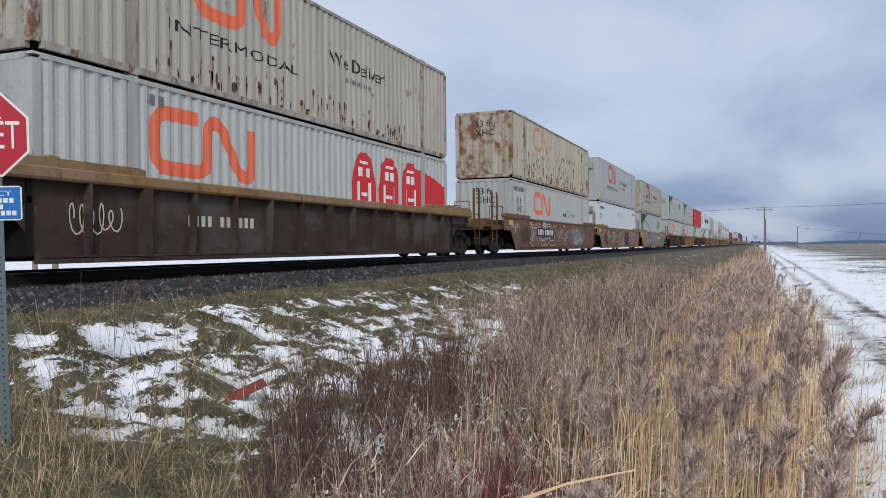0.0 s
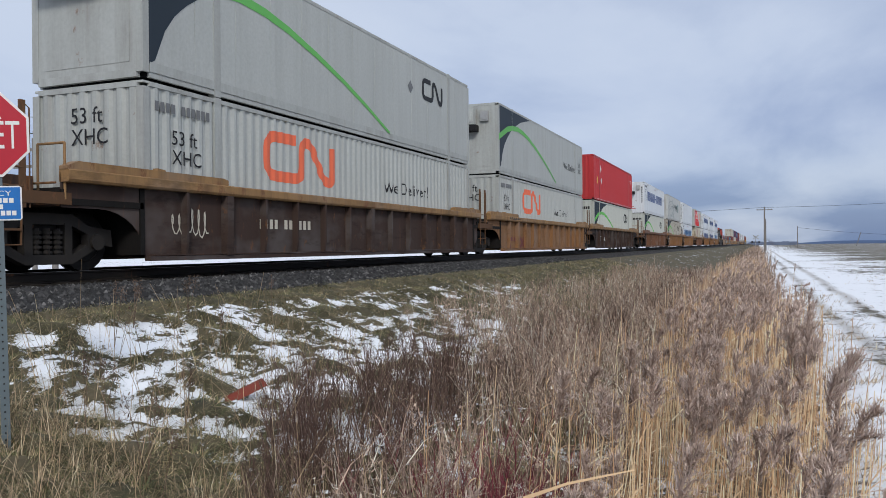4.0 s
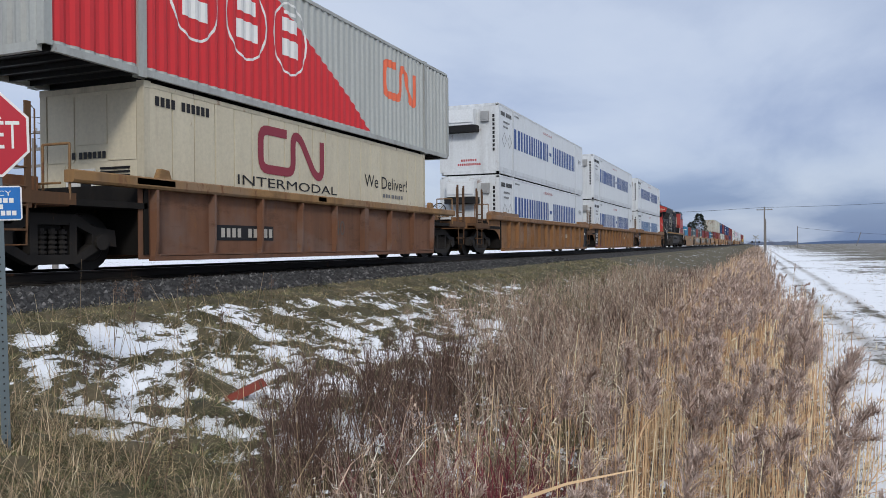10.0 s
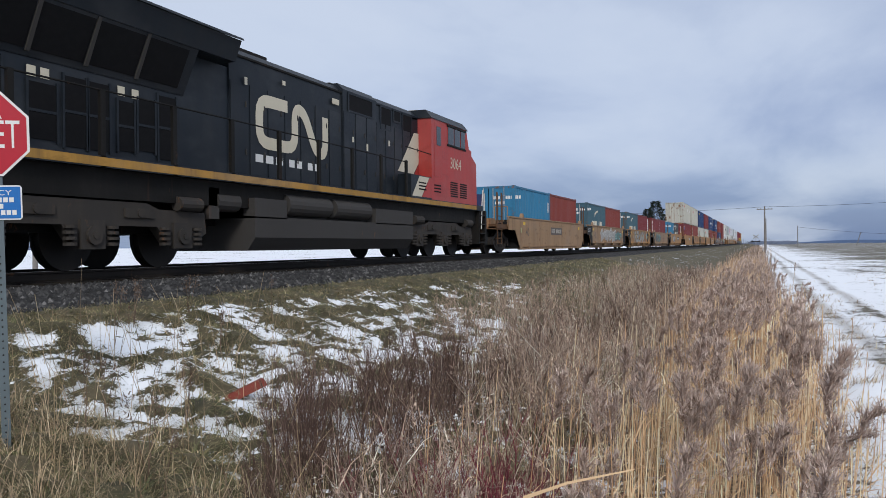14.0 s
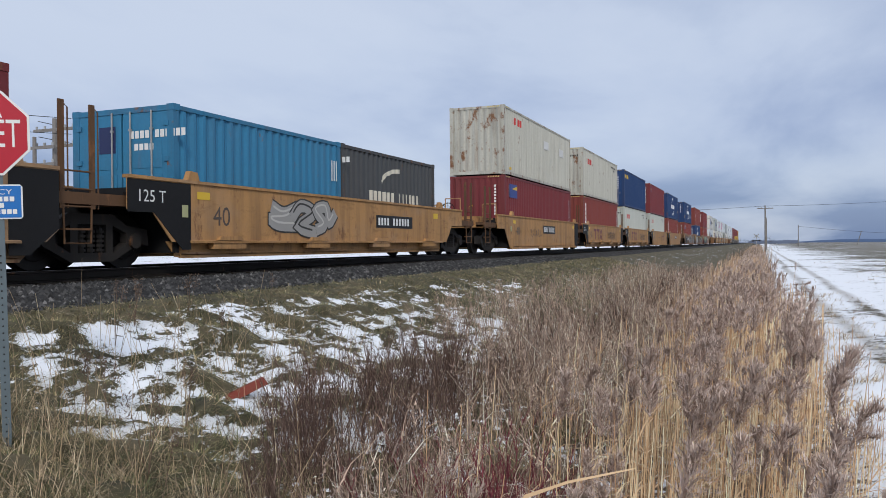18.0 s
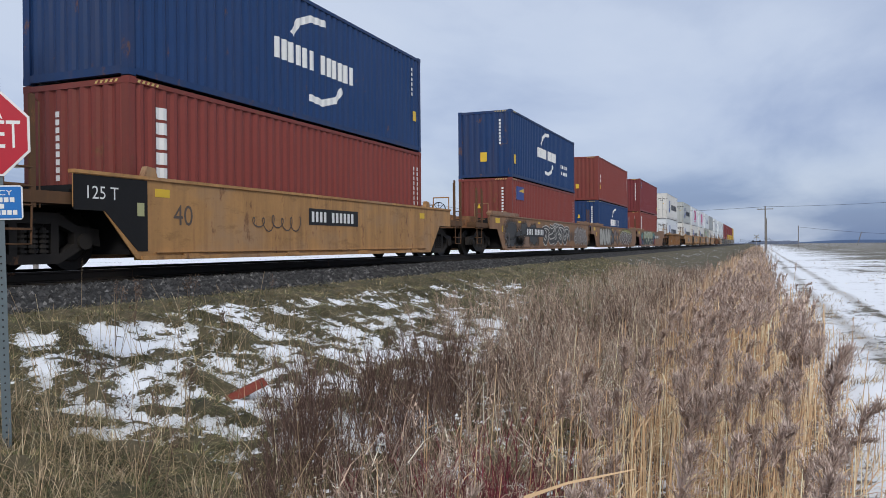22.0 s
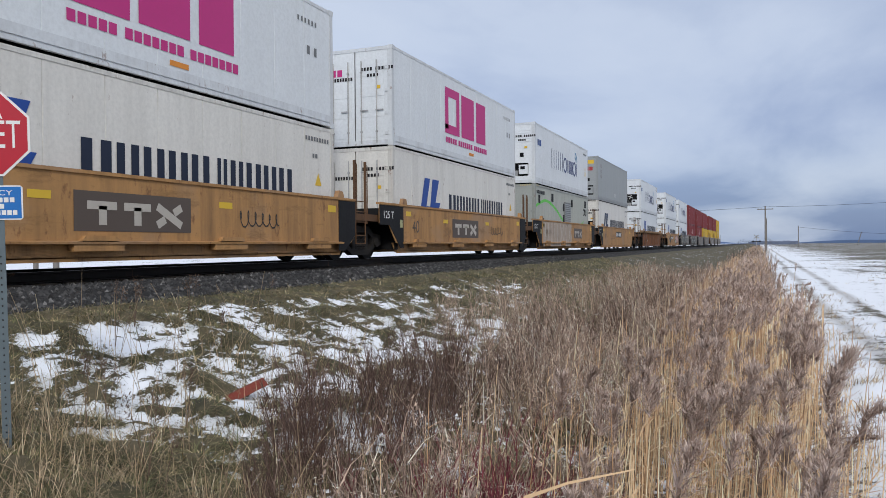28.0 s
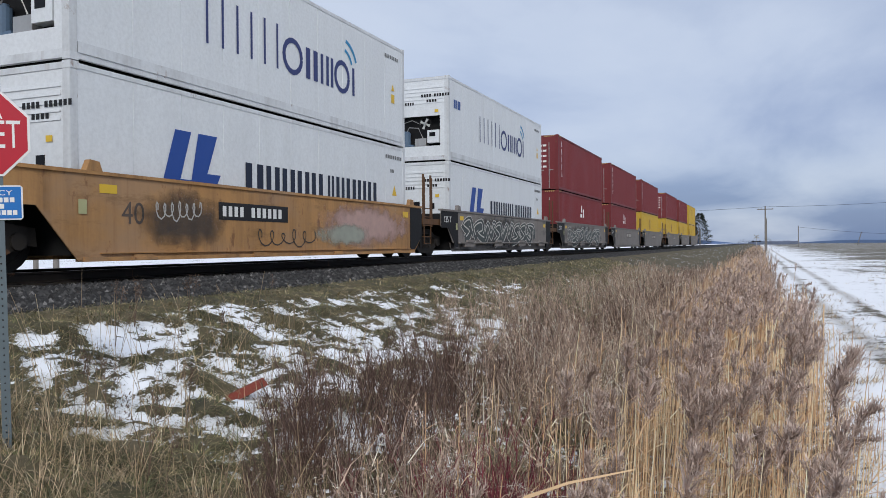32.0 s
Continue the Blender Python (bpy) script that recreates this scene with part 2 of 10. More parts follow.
def build_ground_mat(n, l, sh):
    pos = ground_vec(n)
    sep = n.new("ShaderNodeSeparateXYZ"); l.new(pos, sep.inputs[0])
    grass = ramp_of(n, l, tex_noise(n, l, pos, 1.1, 6, 0.65), [(0.28, (0.026, 0.026, 0.013)), (0.45, (0.055, 0.052, 0.025)), (0.58, (0.10, 0.082, 0.045)), (0.75, (0.18, 0.138, 0.085))])
    fibres = tex_noise(n, l, pos, 16.0, 4, 0.7, (1.0, 0.35, 1.0))
    grass = mixc(n, l, ramp_of(n, l, fibres, [(0.35, 0.0), (0.7, 0.5)]), grass, (0.17, 0.132, 0.075))
    # last year's reed litter in the ditch
    ditch = n.new("ShaderNodeMapRange"); ditch.inputs[1].default_value, ditch.inputs[2].default_value = 8.3, 9.3
    l.new(sep.outputs["X"], ditch.inputs[0])
    litter = ramp_of(n, l, tex_noise(n, l, pos, 22.0, 4, 0.7, (1.0, 0.4, 1.0)), [(0.3, (0.045, 0.029, 0.018)), (0.5, (0.12, 0.082, 0.050)), (0.7, (0.27, 0.20, 0.13))])
    grass = mixc(n, l, ditch.outputs[0], grass, litter)
    # snow lying on the bank: drifts with ragged edges
    att = n.new("ShaderNodeAttribute"); att.attribute_name = "drift"
    rag = tex_noise(n, l, pos, 9.0, 8, 0.72, (1.0, 0.7, 1.0))
    rg = n.new("ShaderNodeMath"); rg.operation = "MULTIPLY_ADD"; rg.inputs[1].default_value = 0.55; l.new(rag, rg.inputs[0])
    half = n.new("ShaderNodeMath"); half.operation = "MULTIPLY"; half.inputs[1].default_value = 0.5
    l.new(att.outputs["Fac"], half.inputs[0]); l.new(half.outputs[0], rg.inputs[2])
    bank = ramp_of(n, l, rg.outputs[0], [(0.524, 0.0), (0.540, 1.0)])
    # the field: thin snow over stubble rows, and two wheel tracks
    rows = tex_noise(n, l, pos, 2.6, 8, 0.8, (1.0, 0.6, 1.0))
    n3 = tex_noise(n, l, pos, 0.16, 4, 0.6)
    near = n.new("ShaderNodeMapRange")
    near.inputs[1].default_value, near.inputs[2].default_value, near.inputs[3].default_value, near.inputs[4].default_value = 13.9, 24.0, 0.06, -0.07
    l.new(sep.outputs["X"], near.inputs[0])
    open_snow = mixc(n, l, 0.42, rows, n3, "MIX")
    lift = n.new("ShaderNodeMath"); lift.operation = "ADD"
    l.new(open_snow, lift.inputs[0]); l.new(near.outputs[0], lift.inputs[1])
    # two wheel tracks that wind along the edge
    wob = n.new("ShaderNodeMath"); wob.operation = "MULTIPLY_ADD"; wob.inputs[1].default_value = 0.7
    l.new(tex_noise(n, l, pos, 0.10, 2), wob.inputs[0]); l.new(sep.outputs["X"], wob.inputs[2])
    tr = None
    for xx in (12.98, 13.92):
        d = n.new("ShaderNodeMath"); d.operation = "SUBTRACT"; d.inputs[1].default_value = xx
        l.new(wob.outputs[0], d.inputs[0])
        ab = n.new("ShaderNodeMath"); ab.operation = "ABSOLUTE"; l.new(d.outputs[0], ab.inputs[0])
        t = ramp_of(n, l, ab.outputs[0], [(0.06, 0.034), (0.26, 0.0)])
        tr = t if tr is None else mixc(n, l, 1.0, tr, t, "ADD")
    lower = n.new("ShaderNodeMath"); lower.operation = "SUBTRACT"
    l.new(lift.outputs[0], lower.inputs[0]); l.new(tr, lower.inputs[1])
    field = ramp_of(n, l, lower.outputs[0], [(0.465, 0.0), (0.50, 1.0)])
    frayed = n.new("ShaderNodeMath"); frayed.operation = "MULTIPLY_ADD"; frayed.inputs[1].default_value = 1.6
    l.new(rag, frayed.inputs[0]); l.new(sep.outputs["X"], frayed.inputs[2])
    side = n.new("ShaderNodeMapRange"); side.inputs[1].default_value, side.inputs[2].default_value = 12.42, 12.52
    l.new(frayed.outputs[0], side.inputs[0])
    left = n.new("ShaderNodeMapRange"); left.inputs[1].default_value, left.inputs[2].default_value = -5.0, -8.0
    l.new(sep.outputs["X"], left.inputs[0])
    fmask = n.new("ShaderNodeMath"); fmask.operation = "MAXIMUM"
    l.new(side.outputs[0], fmask.inputs[0]); l.new(left.outputs[0], fmask.inputs[1])
    snow = mixc(n, l, fmask.outputs[0], bank, field)
    soil = mixc(n, l, tex_noise(n, l, pos, 5.0, 4, 0.6), (0.070, 0.062, 0.044), (0.19, 0.165, 0.12))
    earth = mixc(n, l, fmask.outputs[0], grass, soil)
    white = mixc(n, l, tex_noise(n, l, pos, 3.0, 4, 0.6), (0.86, 0.885, 0.93), (0.95, 0.96, 0.98))
    # slush pressed grey in the wheel tracks
    slush = mixc(n, l, 1.0, mixc(n, l, 1.0, tr, (22.0, 22.0, 22.0), "MULTIPLY"), fmask.outputs[0], "MULTIPLY")
    white = mixc(n, l, slush, white, (0.50, 0.48, 0.46))
    l.new(mixc(n, l, snow, earth, white), sh.inputs["Base Color"])
    sh.inputs["Roughness"].default_value = 0.9
    h = mixc(n, l, 0.5, fibres, snow)
    bump(n, l, sh, h, 0.6, 0.05)


GROUND = mat("ground_grass_snow", build_ground_mat)


def ground():
    xs = [-3000, -1200, -500, -200, -90, -50, -30, -20, -14, -10, -8, -6, -5, -4, -3.4, -3.0, 0, 2.9]
    x = 3.1
    while x < 13.6:
        xs.append(x); x += 0.09 if x < 9.5 else 0.16
    xs += [14, 14.6, 15.3, 16, 17, 18.5, 20, 23, 27, 33, 42, 60, 90, 150, 300, 600, 1200, 3000]
    ys = [-3000, -800, -200, -60, -25, -12, -6, -3]
    y = -1.0
    while y < 420:
        ys.append(y); y += 0.07 + max(0, y) * 0.011
    ys += [460, 520, 600, 750, 1000, 1500, 2200, 3200]
    m = MB()
    nx = len(xs)
    m.v = []
    for b in ys:
        for a in xs:
            deep = max(0.0, min(1.0, (snow_lies(a, b) - 0.02) / 0.22)) * 0.03 if 3.2 < a < 12 and b < 60 else 0.0
            m.v.append((a, b, lie(a, b) + deep))
    m.f = [(j * nx + i, j * nx + i + 1, (j + 1) * nx + i + 1, (j + 1) * nx + i) for j in range(len(ys) - 1) for i in range(nx - 1)]
    me = m.mesh("ground", smooth=True)
    at = me.attributes.new("drift", "FLOAT", "POINT")
    at.data.foreach_set("value", [0.5 + 0.5 * snow_lies(v[0], v[1]) if 3 < v[0] < 13 else 0.0 for v in m.v])
    ob = part("ground", me, GROUND)
    tagged(ob, "grassy embankment, ditch and field patched with thin snow", "ground", kind="structure")


ground()


# ---- track: ballast bed, ties and rails ----
def build_ballast(n, l, sh):
    pos = ground_vec(n)
    v = n.new("ShaderNodeTexVoronoi"); v.inputs["Scale"].default_value = 17.0
    l.new(pos, v.inputs["Vector"])
    col = ramp_of(n, l, v.outputs["Color"], [(0.0, (0.010, 0.010, 0.011)), (0.55, (0.030, 0.030, 0.031)), (1.0, (0.085, 0.083, 0.082))])
    l.new(mixc(n, l, tex_noise(n, l, pos, 0.7, 3), col, (0.026, 0.023, 0.021)), sh.inputs["Base Color"])
    sh.inputs["Roughness"].default_value = 0.9
    bump(n, l, sh, v.outputs["Distance"], 1.0, 0.05)


BALLAST = mat("ballast_stone", build_ballast)


def build_stones(n, l, sh):
    geo = n.new("ShaderNodeNewGeometry")
    l.new(ramp_of(n, l, geo.outputs["Random Per Island"], [(0.0, (0.009, 0.009, 0.0095)), (0.6, (0.030, 0.030, 0.031)), (0.9, (0.075, 0.073, 0.072)), (1.0, (0.18, 0.175, 0.17))]), sh.inputs["Base Color"])
    sh.inputs["Roughness"].default_value = 0.85
    bump(n, l, sh, tex_noise(n, l, geo.outputs["Position"], 60.0, 3), 0.3, 0.005)


STONES = mat("crushed_stones", build_stones)
STEEL_DARK = paint("rail_steel", (0.016, 0.013, 0.011), 0.6, 0.3, 0.08, (0.03, 0.022, 0.018))
RAIL_TOP = paint("rail_head_worn", (0.30, 0.29, 0.28), 0.3, 0.15, 0.0, metal=0.9)
TIE = paint("creosoted_tie", (0.020, 0.017, 0.014), 0.85, 0.3, 0.0, (0.03, 0.026, 0.02))


def track():
    m = MB()
    prof = [(-3.2, -0.40), (-1.75, -0.21), (1.75, -0.21), (3.2, -0.40), (3.1, -0.7), (-3.1, -0.7)]
    m.prism(prof, "y", -40, 900)
    tagged(part("ballast_bed", m, BALLAST), "dark crushed stone ballast bed under the rails", "ballast", kind="structure")
    stones = MB()
    rng = random.Random(4)
    for k in range(15000):
        y = 3.0 + 34 * rng.random() ** 1.7
        x = rng.uniform(0.9, 3.3)
        z = -0.21 if x < 1.75 else -0.21 - (x - 1.75) * 0.131
        s = rng.uniform(0.022, 0.062)
        base = len(stones.v)
        for d in ((1, 0, 0), (-1, 0, 0), (0, 1, 0), (0, -1, 0), (0, 0, 1), (0, 0, -1)):
            j = s * rng.uniform(0.6, 1.2)
            stones.v.append((x + d[0] * j, y + d[1] * j, z + d[2] * j * 0.8))
        for a, b, c in ((0, 2, 4), (2, 1, 4), (1, 3, 4), (3, 0, 4), (2, 0, 5), (1, 2, 5), (3, 1, 5), (0, 3, 5)):
            stones.f.append((base + a, base + b, base + c))
    me = bpy.data.meshes.new("ballast_stones")
    me.from_pydata(stones.v, [], stones.f)
    tagged(part("ballast_stones", me, STONES), "loose dark grey crushed stones along the track", "ballast", kind="stuff")
    rail = thing("railway_rail", "rusty steel rail with worn bright head on dark ties", "rail", kind="structure")
    for s in (-0.75, 0.75):
        web = MB().prism([(s - 0.07, -0.17), (s + 0.07, -0.17), (s + 0.07, -0.155), (s + 0.012, -0.135), (s + 0.012, -0.04), (s + 0.035, -0.03), (s + 0.035, -0.002),
                          (s - 0.035, -0.002), (s - 0.035, -0.03), (s - 0.012, -0.04), (s - 0.012, -0.135), (s - 0.07, -0.155)], "y", -40, 900)
        part("rail", web, STEEL_DARK, rail)
        part("rail_head", MB().box(s - 0.03, -40, -0.0015, s + 0.03, 900, 0.002), RAIL_TOP, rail, "worn bright rail head")
    tie = shared("tie", lambda: MB().box(-1.3, -0.11, -0.36, 1.3, 0.11, -0.165))
    for k in range(150):
        part("tie", tie, TIE, rail, at=pose(0, 3 + k * 0.55, 0))


track()


# ---- train: sizes ----
SIZE = {"53": (16.15, 2.59, 2.896), "40": (12.19, 2.438, 2.896), "20": (6.058, 2.438, 2.591)}
LOW, MID = 0.36, 3.276     # where the lower and the upper container stand
LABEL = flat("label_white", (0.70, 0.69, 0.66))
BLACK = flat("lettering_black", (0.018, 0.018, 0.020))
GREYTXT = flat("lettering_grey", (0.16, 0.165, 0.17))
WHITETXT = flat("lettering_white", (0.78, 0.78, 0.76))
YELLOW = flat("marking_yellow", (0.72, 0.47, 0.04))
REDM = flat("marking_red", (0.55, 0.05, 0.045))
ORANGE = flat("logo_orange", (0.80, 0.16, 0.075))
MAROON = flat("logo_maroon", (0.27, 0.03, 0.05))
BLUE = flat("logo_blue", (0.022, 0.075, 0.27))
MOBLUE = flat("logo_bright_blue", (0.012, 0.13, 0.34))
GREEN = flat("logo_green", (0.13, 0.47, 0.10))
SLATE = flat("panel_slate", (0.024, 0.036, 0.050))
PINK = flat("logo_magenta", (0.52, 0.03, 0.20))
REDP = flat("panel_red", (0.62, 0.028, 0.035))
STRIPE = flat("height_stripe_yellow", (0.62, 0.48, 0.16))
TEAL = flat("unit_teal", (0.04, 0.27, 0.21))
DARK = paint("machine_dark", (0.011, 0.011, 0.012), 0.6, 0.2, 0.0, (0.03, 0.026, 0.022))
WHEEL = paint("wheel_steel", (0.009, 0.008, 0.0075), 0.5, 0.35, 0.05, (0.03, 0.026, 0.022))
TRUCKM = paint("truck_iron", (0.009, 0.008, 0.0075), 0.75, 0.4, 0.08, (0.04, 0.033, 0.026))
COMPRESSOR = paint("compressor_blue", (0.10, 0.16, 0.24), 0.5, 0.3, 0.05)
GRIM = flat("display_black", (0.004, 0.004, 0.005), 0.3)
TRUCKF = paint("truck_casting", (0.026, 0.023, 0.021), 0.7, 0.4, 0.1, (0.055, 0.045, 0.035))
GALV = paint("galvanised_steel", (0.42, 0.42, 0.41), 0.45, 0.25, 0.05, metal=0.6)


def wave_line(L, W, posts):
    """The trapezoid waves of a pressed side wall, as (along, out)."""
    out, inn = W / 2 - 0.012, W / 2 - 0.048
    spans = [(0.14, L - 0.14)] if not posts else [(0.14, 1.88), (2.08, L - 2.08), (L - 1.88, L - 0.14)]
    pts = []
    for a, b in spans:
        k = max(1, round((b - a) / 0.278))
        w = (b - a) / k
        for i in range(k):
            y = a + i * w
            pts += [(y, inn), (y + 0.25 * w, inn), (y + 0.5 * w, out), (y + 0.75 * w, out)]
        pts.append((b, inn))
    return pts


def corrugated(L, W, H, posts):
    """One long side wall pressed in trapezoid waves, at x = W/2."""
    m = MB()
    z0, z1 = 0.155, H - 0.085
    pts = wave_line(L, W, posts)
    for (y0, x0), (y1, x1) in zip(pts, pts[1:]):
        m.face([(x0, y0, z0), (x1, y1, z0), (x1, y1, z1), (x0, y0, z1)])
    return m


def smooth_side(L, W, H, posts):
    """A flat insulated wall of sheets with narrow seams."""
    m = MB()
    z0, z1, x = 0.30, H - 0.09, W / 2 - 0.012
    k = round((L - 0.24) / 1.22)
    w = (L - 0.24) / k
    pts = [(0.12, x)]
    for i in range(1, k):
        y = 0.12 + i * w
        pts += [(y - 0.009, x), (y - 0.006, x - 0.010), (y + 0.006, x - 0.010), (y + 0.009, x)]
    pts.append((L - 0.12, x))
    for (y0, x0), (y1, x1) in zip(pts, pts[1:]):
        m.face([(x0, y0, z0), (x1, y1, z0), (x1, y1, z1), (x0, y0, z1)])
    return m


def end_wave(W, H):
    m = MB()
    k = 8
    a, b = -W / 2 + 0.14, W / 2 - 0.14
    w = (b - a) / k
    pts = []
    for i in range(k):
        x = a + i * w
        pts += [(x, 0.05), (x + 0.2 * w, 0.05), (x + 0.45 * w, 0.012), (x + 0.8 * w, 0.012)]
    pts.append((b, 0.05))
    for (x0, y0), (x1, y1) in zip(pts, pts[1:]):
        m.face([(x0, y0, 0.16), (x1, y1, 0.16), (x1, y1, H - 0.1), (x0, y0, H - 0.1)])
    return m


def crossmembers(h, L):
    m = MB().box(-h + 0.06, 0.06, 0.13, h - 0.06, L - 0.06, 0.16)
    k = round(L / 0.42)
    for i in range(k):
        y = 0.2 + (L - 0.4) * i / (k - 1)
        m.box(-h + 0.06, y - 0.03, 0.04, h - 0.06, y + 0.03, 0.13)
    return m


def panelled(L, W, H):
    """A flat insulated wall with a deep dark seam every sixty centimetres."""
    m = MB()
    z0, z1, x = 0.30, H - 0.09, W / 2 - 0.012
    k = round((L - 0.24) / 0.6)
    w = (L - 0.24) / k
    pts = [(0.12, x)]
    for i in range(1, k):
        y = 0.12 + i * w
        pts += [(y - 0.015, x), (y - 0.012, x - 0.035), (y + 0.012, x - 0.035), (y + 0.015, x)]
    pts.append((L - 0.12, x))
    for (y0, x0), (y1, x1) in zip(pts, pts[1:]):
        m.face([(x0, y0, z0), (x1, y1, z0), (x1, y1, z1), (x0, y0, z1)])
    return m


def fan_ring():
    m = MB()
    m.tube([(0.215 * math.cos(k * math.pi / 10), 0, 0.215 * math.sin(k * math.pi / 10)) for k in range(21)], 0.018)
    return m


def container(size, wall, colour, label, end="wave", rails=None, castings=None, high=True):
    """An intermodal container: near end at y = 0, floor at z = 0."""
    L, W, H = SIZE[size]
    if size == "20":
        H = 2.591
    rails = rails or worn_rail(colour)
    castings = castings or rails
    c = thing("shipping_container", label, "container", "containers on the train")
    posts = size == "53"
    h = W / 2
    if wall == "wave":
        WAVES[c] = (L, W, posts)
    side = shared((wall + "_side", size), lambda: panelled(L, W, H) if wall == "panel" else (corrugated if wall == "wave" else smooth_side)(L, W, H, posts))
    part("side_panel", side, colour, c)
    part("side_panel", side, colour, c, at=pose(0, L, 0, 0, 0, 180))
    part("roof", shared(("roof", size), lambda: MB().box(-h + 0.03, 0.03, H - 0.05, h - 0.03, L - 0.03, H - 0.012)), colour, c)
    part("underside", shared(("underside", size), lambda: crossmembers(h, L)), DARK, c, "dark crossmembers")["kind"] = "stuff"
    tall = 0.15 if wall == "wave" else 0.30
    br = shared(("bottom_rail", size, wall), lambda: MB().box(h - 0.07, 0.17, 0.03, h - 0.002, L - 0.17, tall) if wall == "wave" else
                MB().prism([(h - 0.07, 0.03), (h - 0.004, 0.03), (h - 0.004, 0.10), (h - 0.022, 0.10), (h - 0.022, 0.13), (h - 0.002, 0.13), (h - 0.002, tall), (h - 0.07, tall)], "y", 0.17, L - 0.17))
    tr = shared(("top_rail", size), lambda: MB().box(h - 0.07, 0.17, H - 0.10, h - 0.002, L - 0.17, H - 0.02))
    for mesh, nm in ((br, "bottom_rail"), (tr, "top_rail")):
        part(nm, mesh, rails, c)
        part(nm, mesh, rails, c, at=pose(0, L, 0, 0, 0, 180))
    post = shared(("corner_post", size), lambda: MB().prism([(h - 0.16, 0.004), (h - 0.003, 0.004), (h - 0.003, 0.15), (h - 0.05, 0.15), (h - 0.05, 0.05), (h - 0.16, 0.05)], "z", 0.115, H - 0.115))
    cast = shared("corner_casting", lambda: MB().box(-0.16, 0, 0, 0.004, 0.17, 0.118))
    for sx in (1, -1):
        for y, turn in ((0, 0), (L, 180)):
            part("corner_post", post, rails, c, at=(pose(0, 0, 0) if sx == 1 else Matrix.Scale(-1, 4, (1, 0, 0))) if turn == 0 else
                 (pose(0, L, 0, 0, 0, 180) if sx == -1 else pose(0, L, 0, 0, 0, 180) @ Matrix.Scale(-1, 4, (1, 0, 0))))
    if posts:
        pm = shared("stacking_post", lambda: MB().box(h - 0.06, -0.10, 0.0, h + 0.002, 0.10, H))
        for y in (1.98, L - 1.98):
            part("stacking_post", pm, rails, c, at=pose(0, y, 0))
            part("stacking_post", pm, rails, c, at=pose(0, y, 0, 0, 0, 180))
    for y in ((0, L) if not posts else (1.90, L - 1.90)):
        for z in (0, H - 0.116):
            part("corner_casting", cast, castings, c, at=pose(h + 0.002, y if y < L / 2 else y - 0.17, z))
            part("corner_casting", cast, castings, c, at=pose(-h + 0.158, y if y < L / 2 else y - 0.17, z))
    sill = shared(("end_sill", size), lambda: MB().box(-h + 0.15, 0.004, 0.03, h - 0.15, 0.09, 0.17))
    head = shared(("end_header", size), lambda: MB().box(-h + 0.15, 0.004, H - 0.115, h - 0.15, 0.09, H - 0.015))
    part("end_sill", sill, rails, c)
    part("end_header", head, rails, c)
    far = shared(("far_end", size), lambda: MB().box(-h + 0.05, L - 0.05, 0.03, h - 0.05, L - 0.004, H - 0.02))
    part("far_end_wall", far, colour, c)
    if size == "40" and wall == "wave":
        for face in ("side", "end"):
            m = Marks()
            for k in range(5):
                u = (0.2 if face == "side" else h - 0.75) + k * 0.11
                m.poly([(u, H - 0.085), (u + 0.055, H - 0.085), (u + 0.085, H - 0.035), (u + 0.03, H - 0.035)])
            m.lay("height_stripe", STRIPE, c, h + 0.001 if face == "side" else 0.001, face)["kind"] = "stuff"
    if end == "wave":
        part("end_wall", shared(("end_wave", size), lambda: end_wave(W, H)), rails, c)
    elif end == "doors":
        door = shared(("door", size), lambda: MB().box(0.02, 0.018, 0.17, h - 0.15, 0.06, H - 0.115))
        panel = shared(("door_panel", size), lambda: MB().box(0.12, 0.010, 0.0, h - 0.28, 0.020, 0.50))
        rod = shared("lock_rod", lambda: MB().cyl((0, -0.012, H / 2), "z", 0.018, H / 2 - 0.09, 8).box(-0.03, -0.03, 1.02, 0.22, -0.012, 1.06)
                     .box(-0.03, -0.03, 0.4, 0.03, 0.01, 0.44).box(-0.03, -0.03, H - 0.45, 0.03, 0.01, H - 0.41))
        hinge = shared("hinge", lambda: MB().box(-0.06, -0.006, -0.045, 0.06, 0.02, 0.045))
        for s in (0, 1):
            d = part("door", door, colour, c, at=pose(0, 0, 0) if s == 0 else Matrix.Scale(-1, 4, (1, 0, 0)))
            for z in (0.25, 0.85, 1.45, 2.05) if H > 2.7 else (0.25, 0.85, 1.45):
                part("door_panel", panel, colour, d, at=pose(0, 0, z))
            for x in (0.22, 0.72):
                part("lock_rod", rod, GALV, d, "galvanised lock rod", at=pose(x, 0, 0))
            for z in (0.35, 0.95, 1.6, 2.25):
                part("hinge", hinge, rails, d, at=pose(h - 0.17, 0.0, z))
    elif end in ("reefer", "reefer_open"):
        a = h - 0.15
        wide_open = end == "reefer_open"
        lo, hi = (0.52, 1.55) if wide_open else (0.36, 0.98)
        part("upper_panel", shared(("reefer_upper", size, hi), lambda: MB().box(-a, 0.02, hi, a, 0.06, H - 0.115)), colour, c)
        part("lower_panel", shared(("reefer_lower", size, lo), lambda: MB().box(-a, 0.02, 0.17, a, 0.06, lo)), colour, c)
        for s in (-1, 1):
            part("side_post", shared(("reefer_post", size, hi), lambda: MB().box(-0.09, 0.018, lo, 0.09, 0.06, hi)), colour, c, at=pose(s * (a - 0.09), 0, 0))
        for k in range(5):
            part("louvre", shared(("reefer_louvre", size), lambda: MB().prism([(0.004, -0.035), (0.021, -0.02), (0.021, 0.035), (0.012, 0.035)], "x", -a + 0.32, a - 0.06)), colour, c, at=pose(0, 0, 2.02 + k * 0.13))
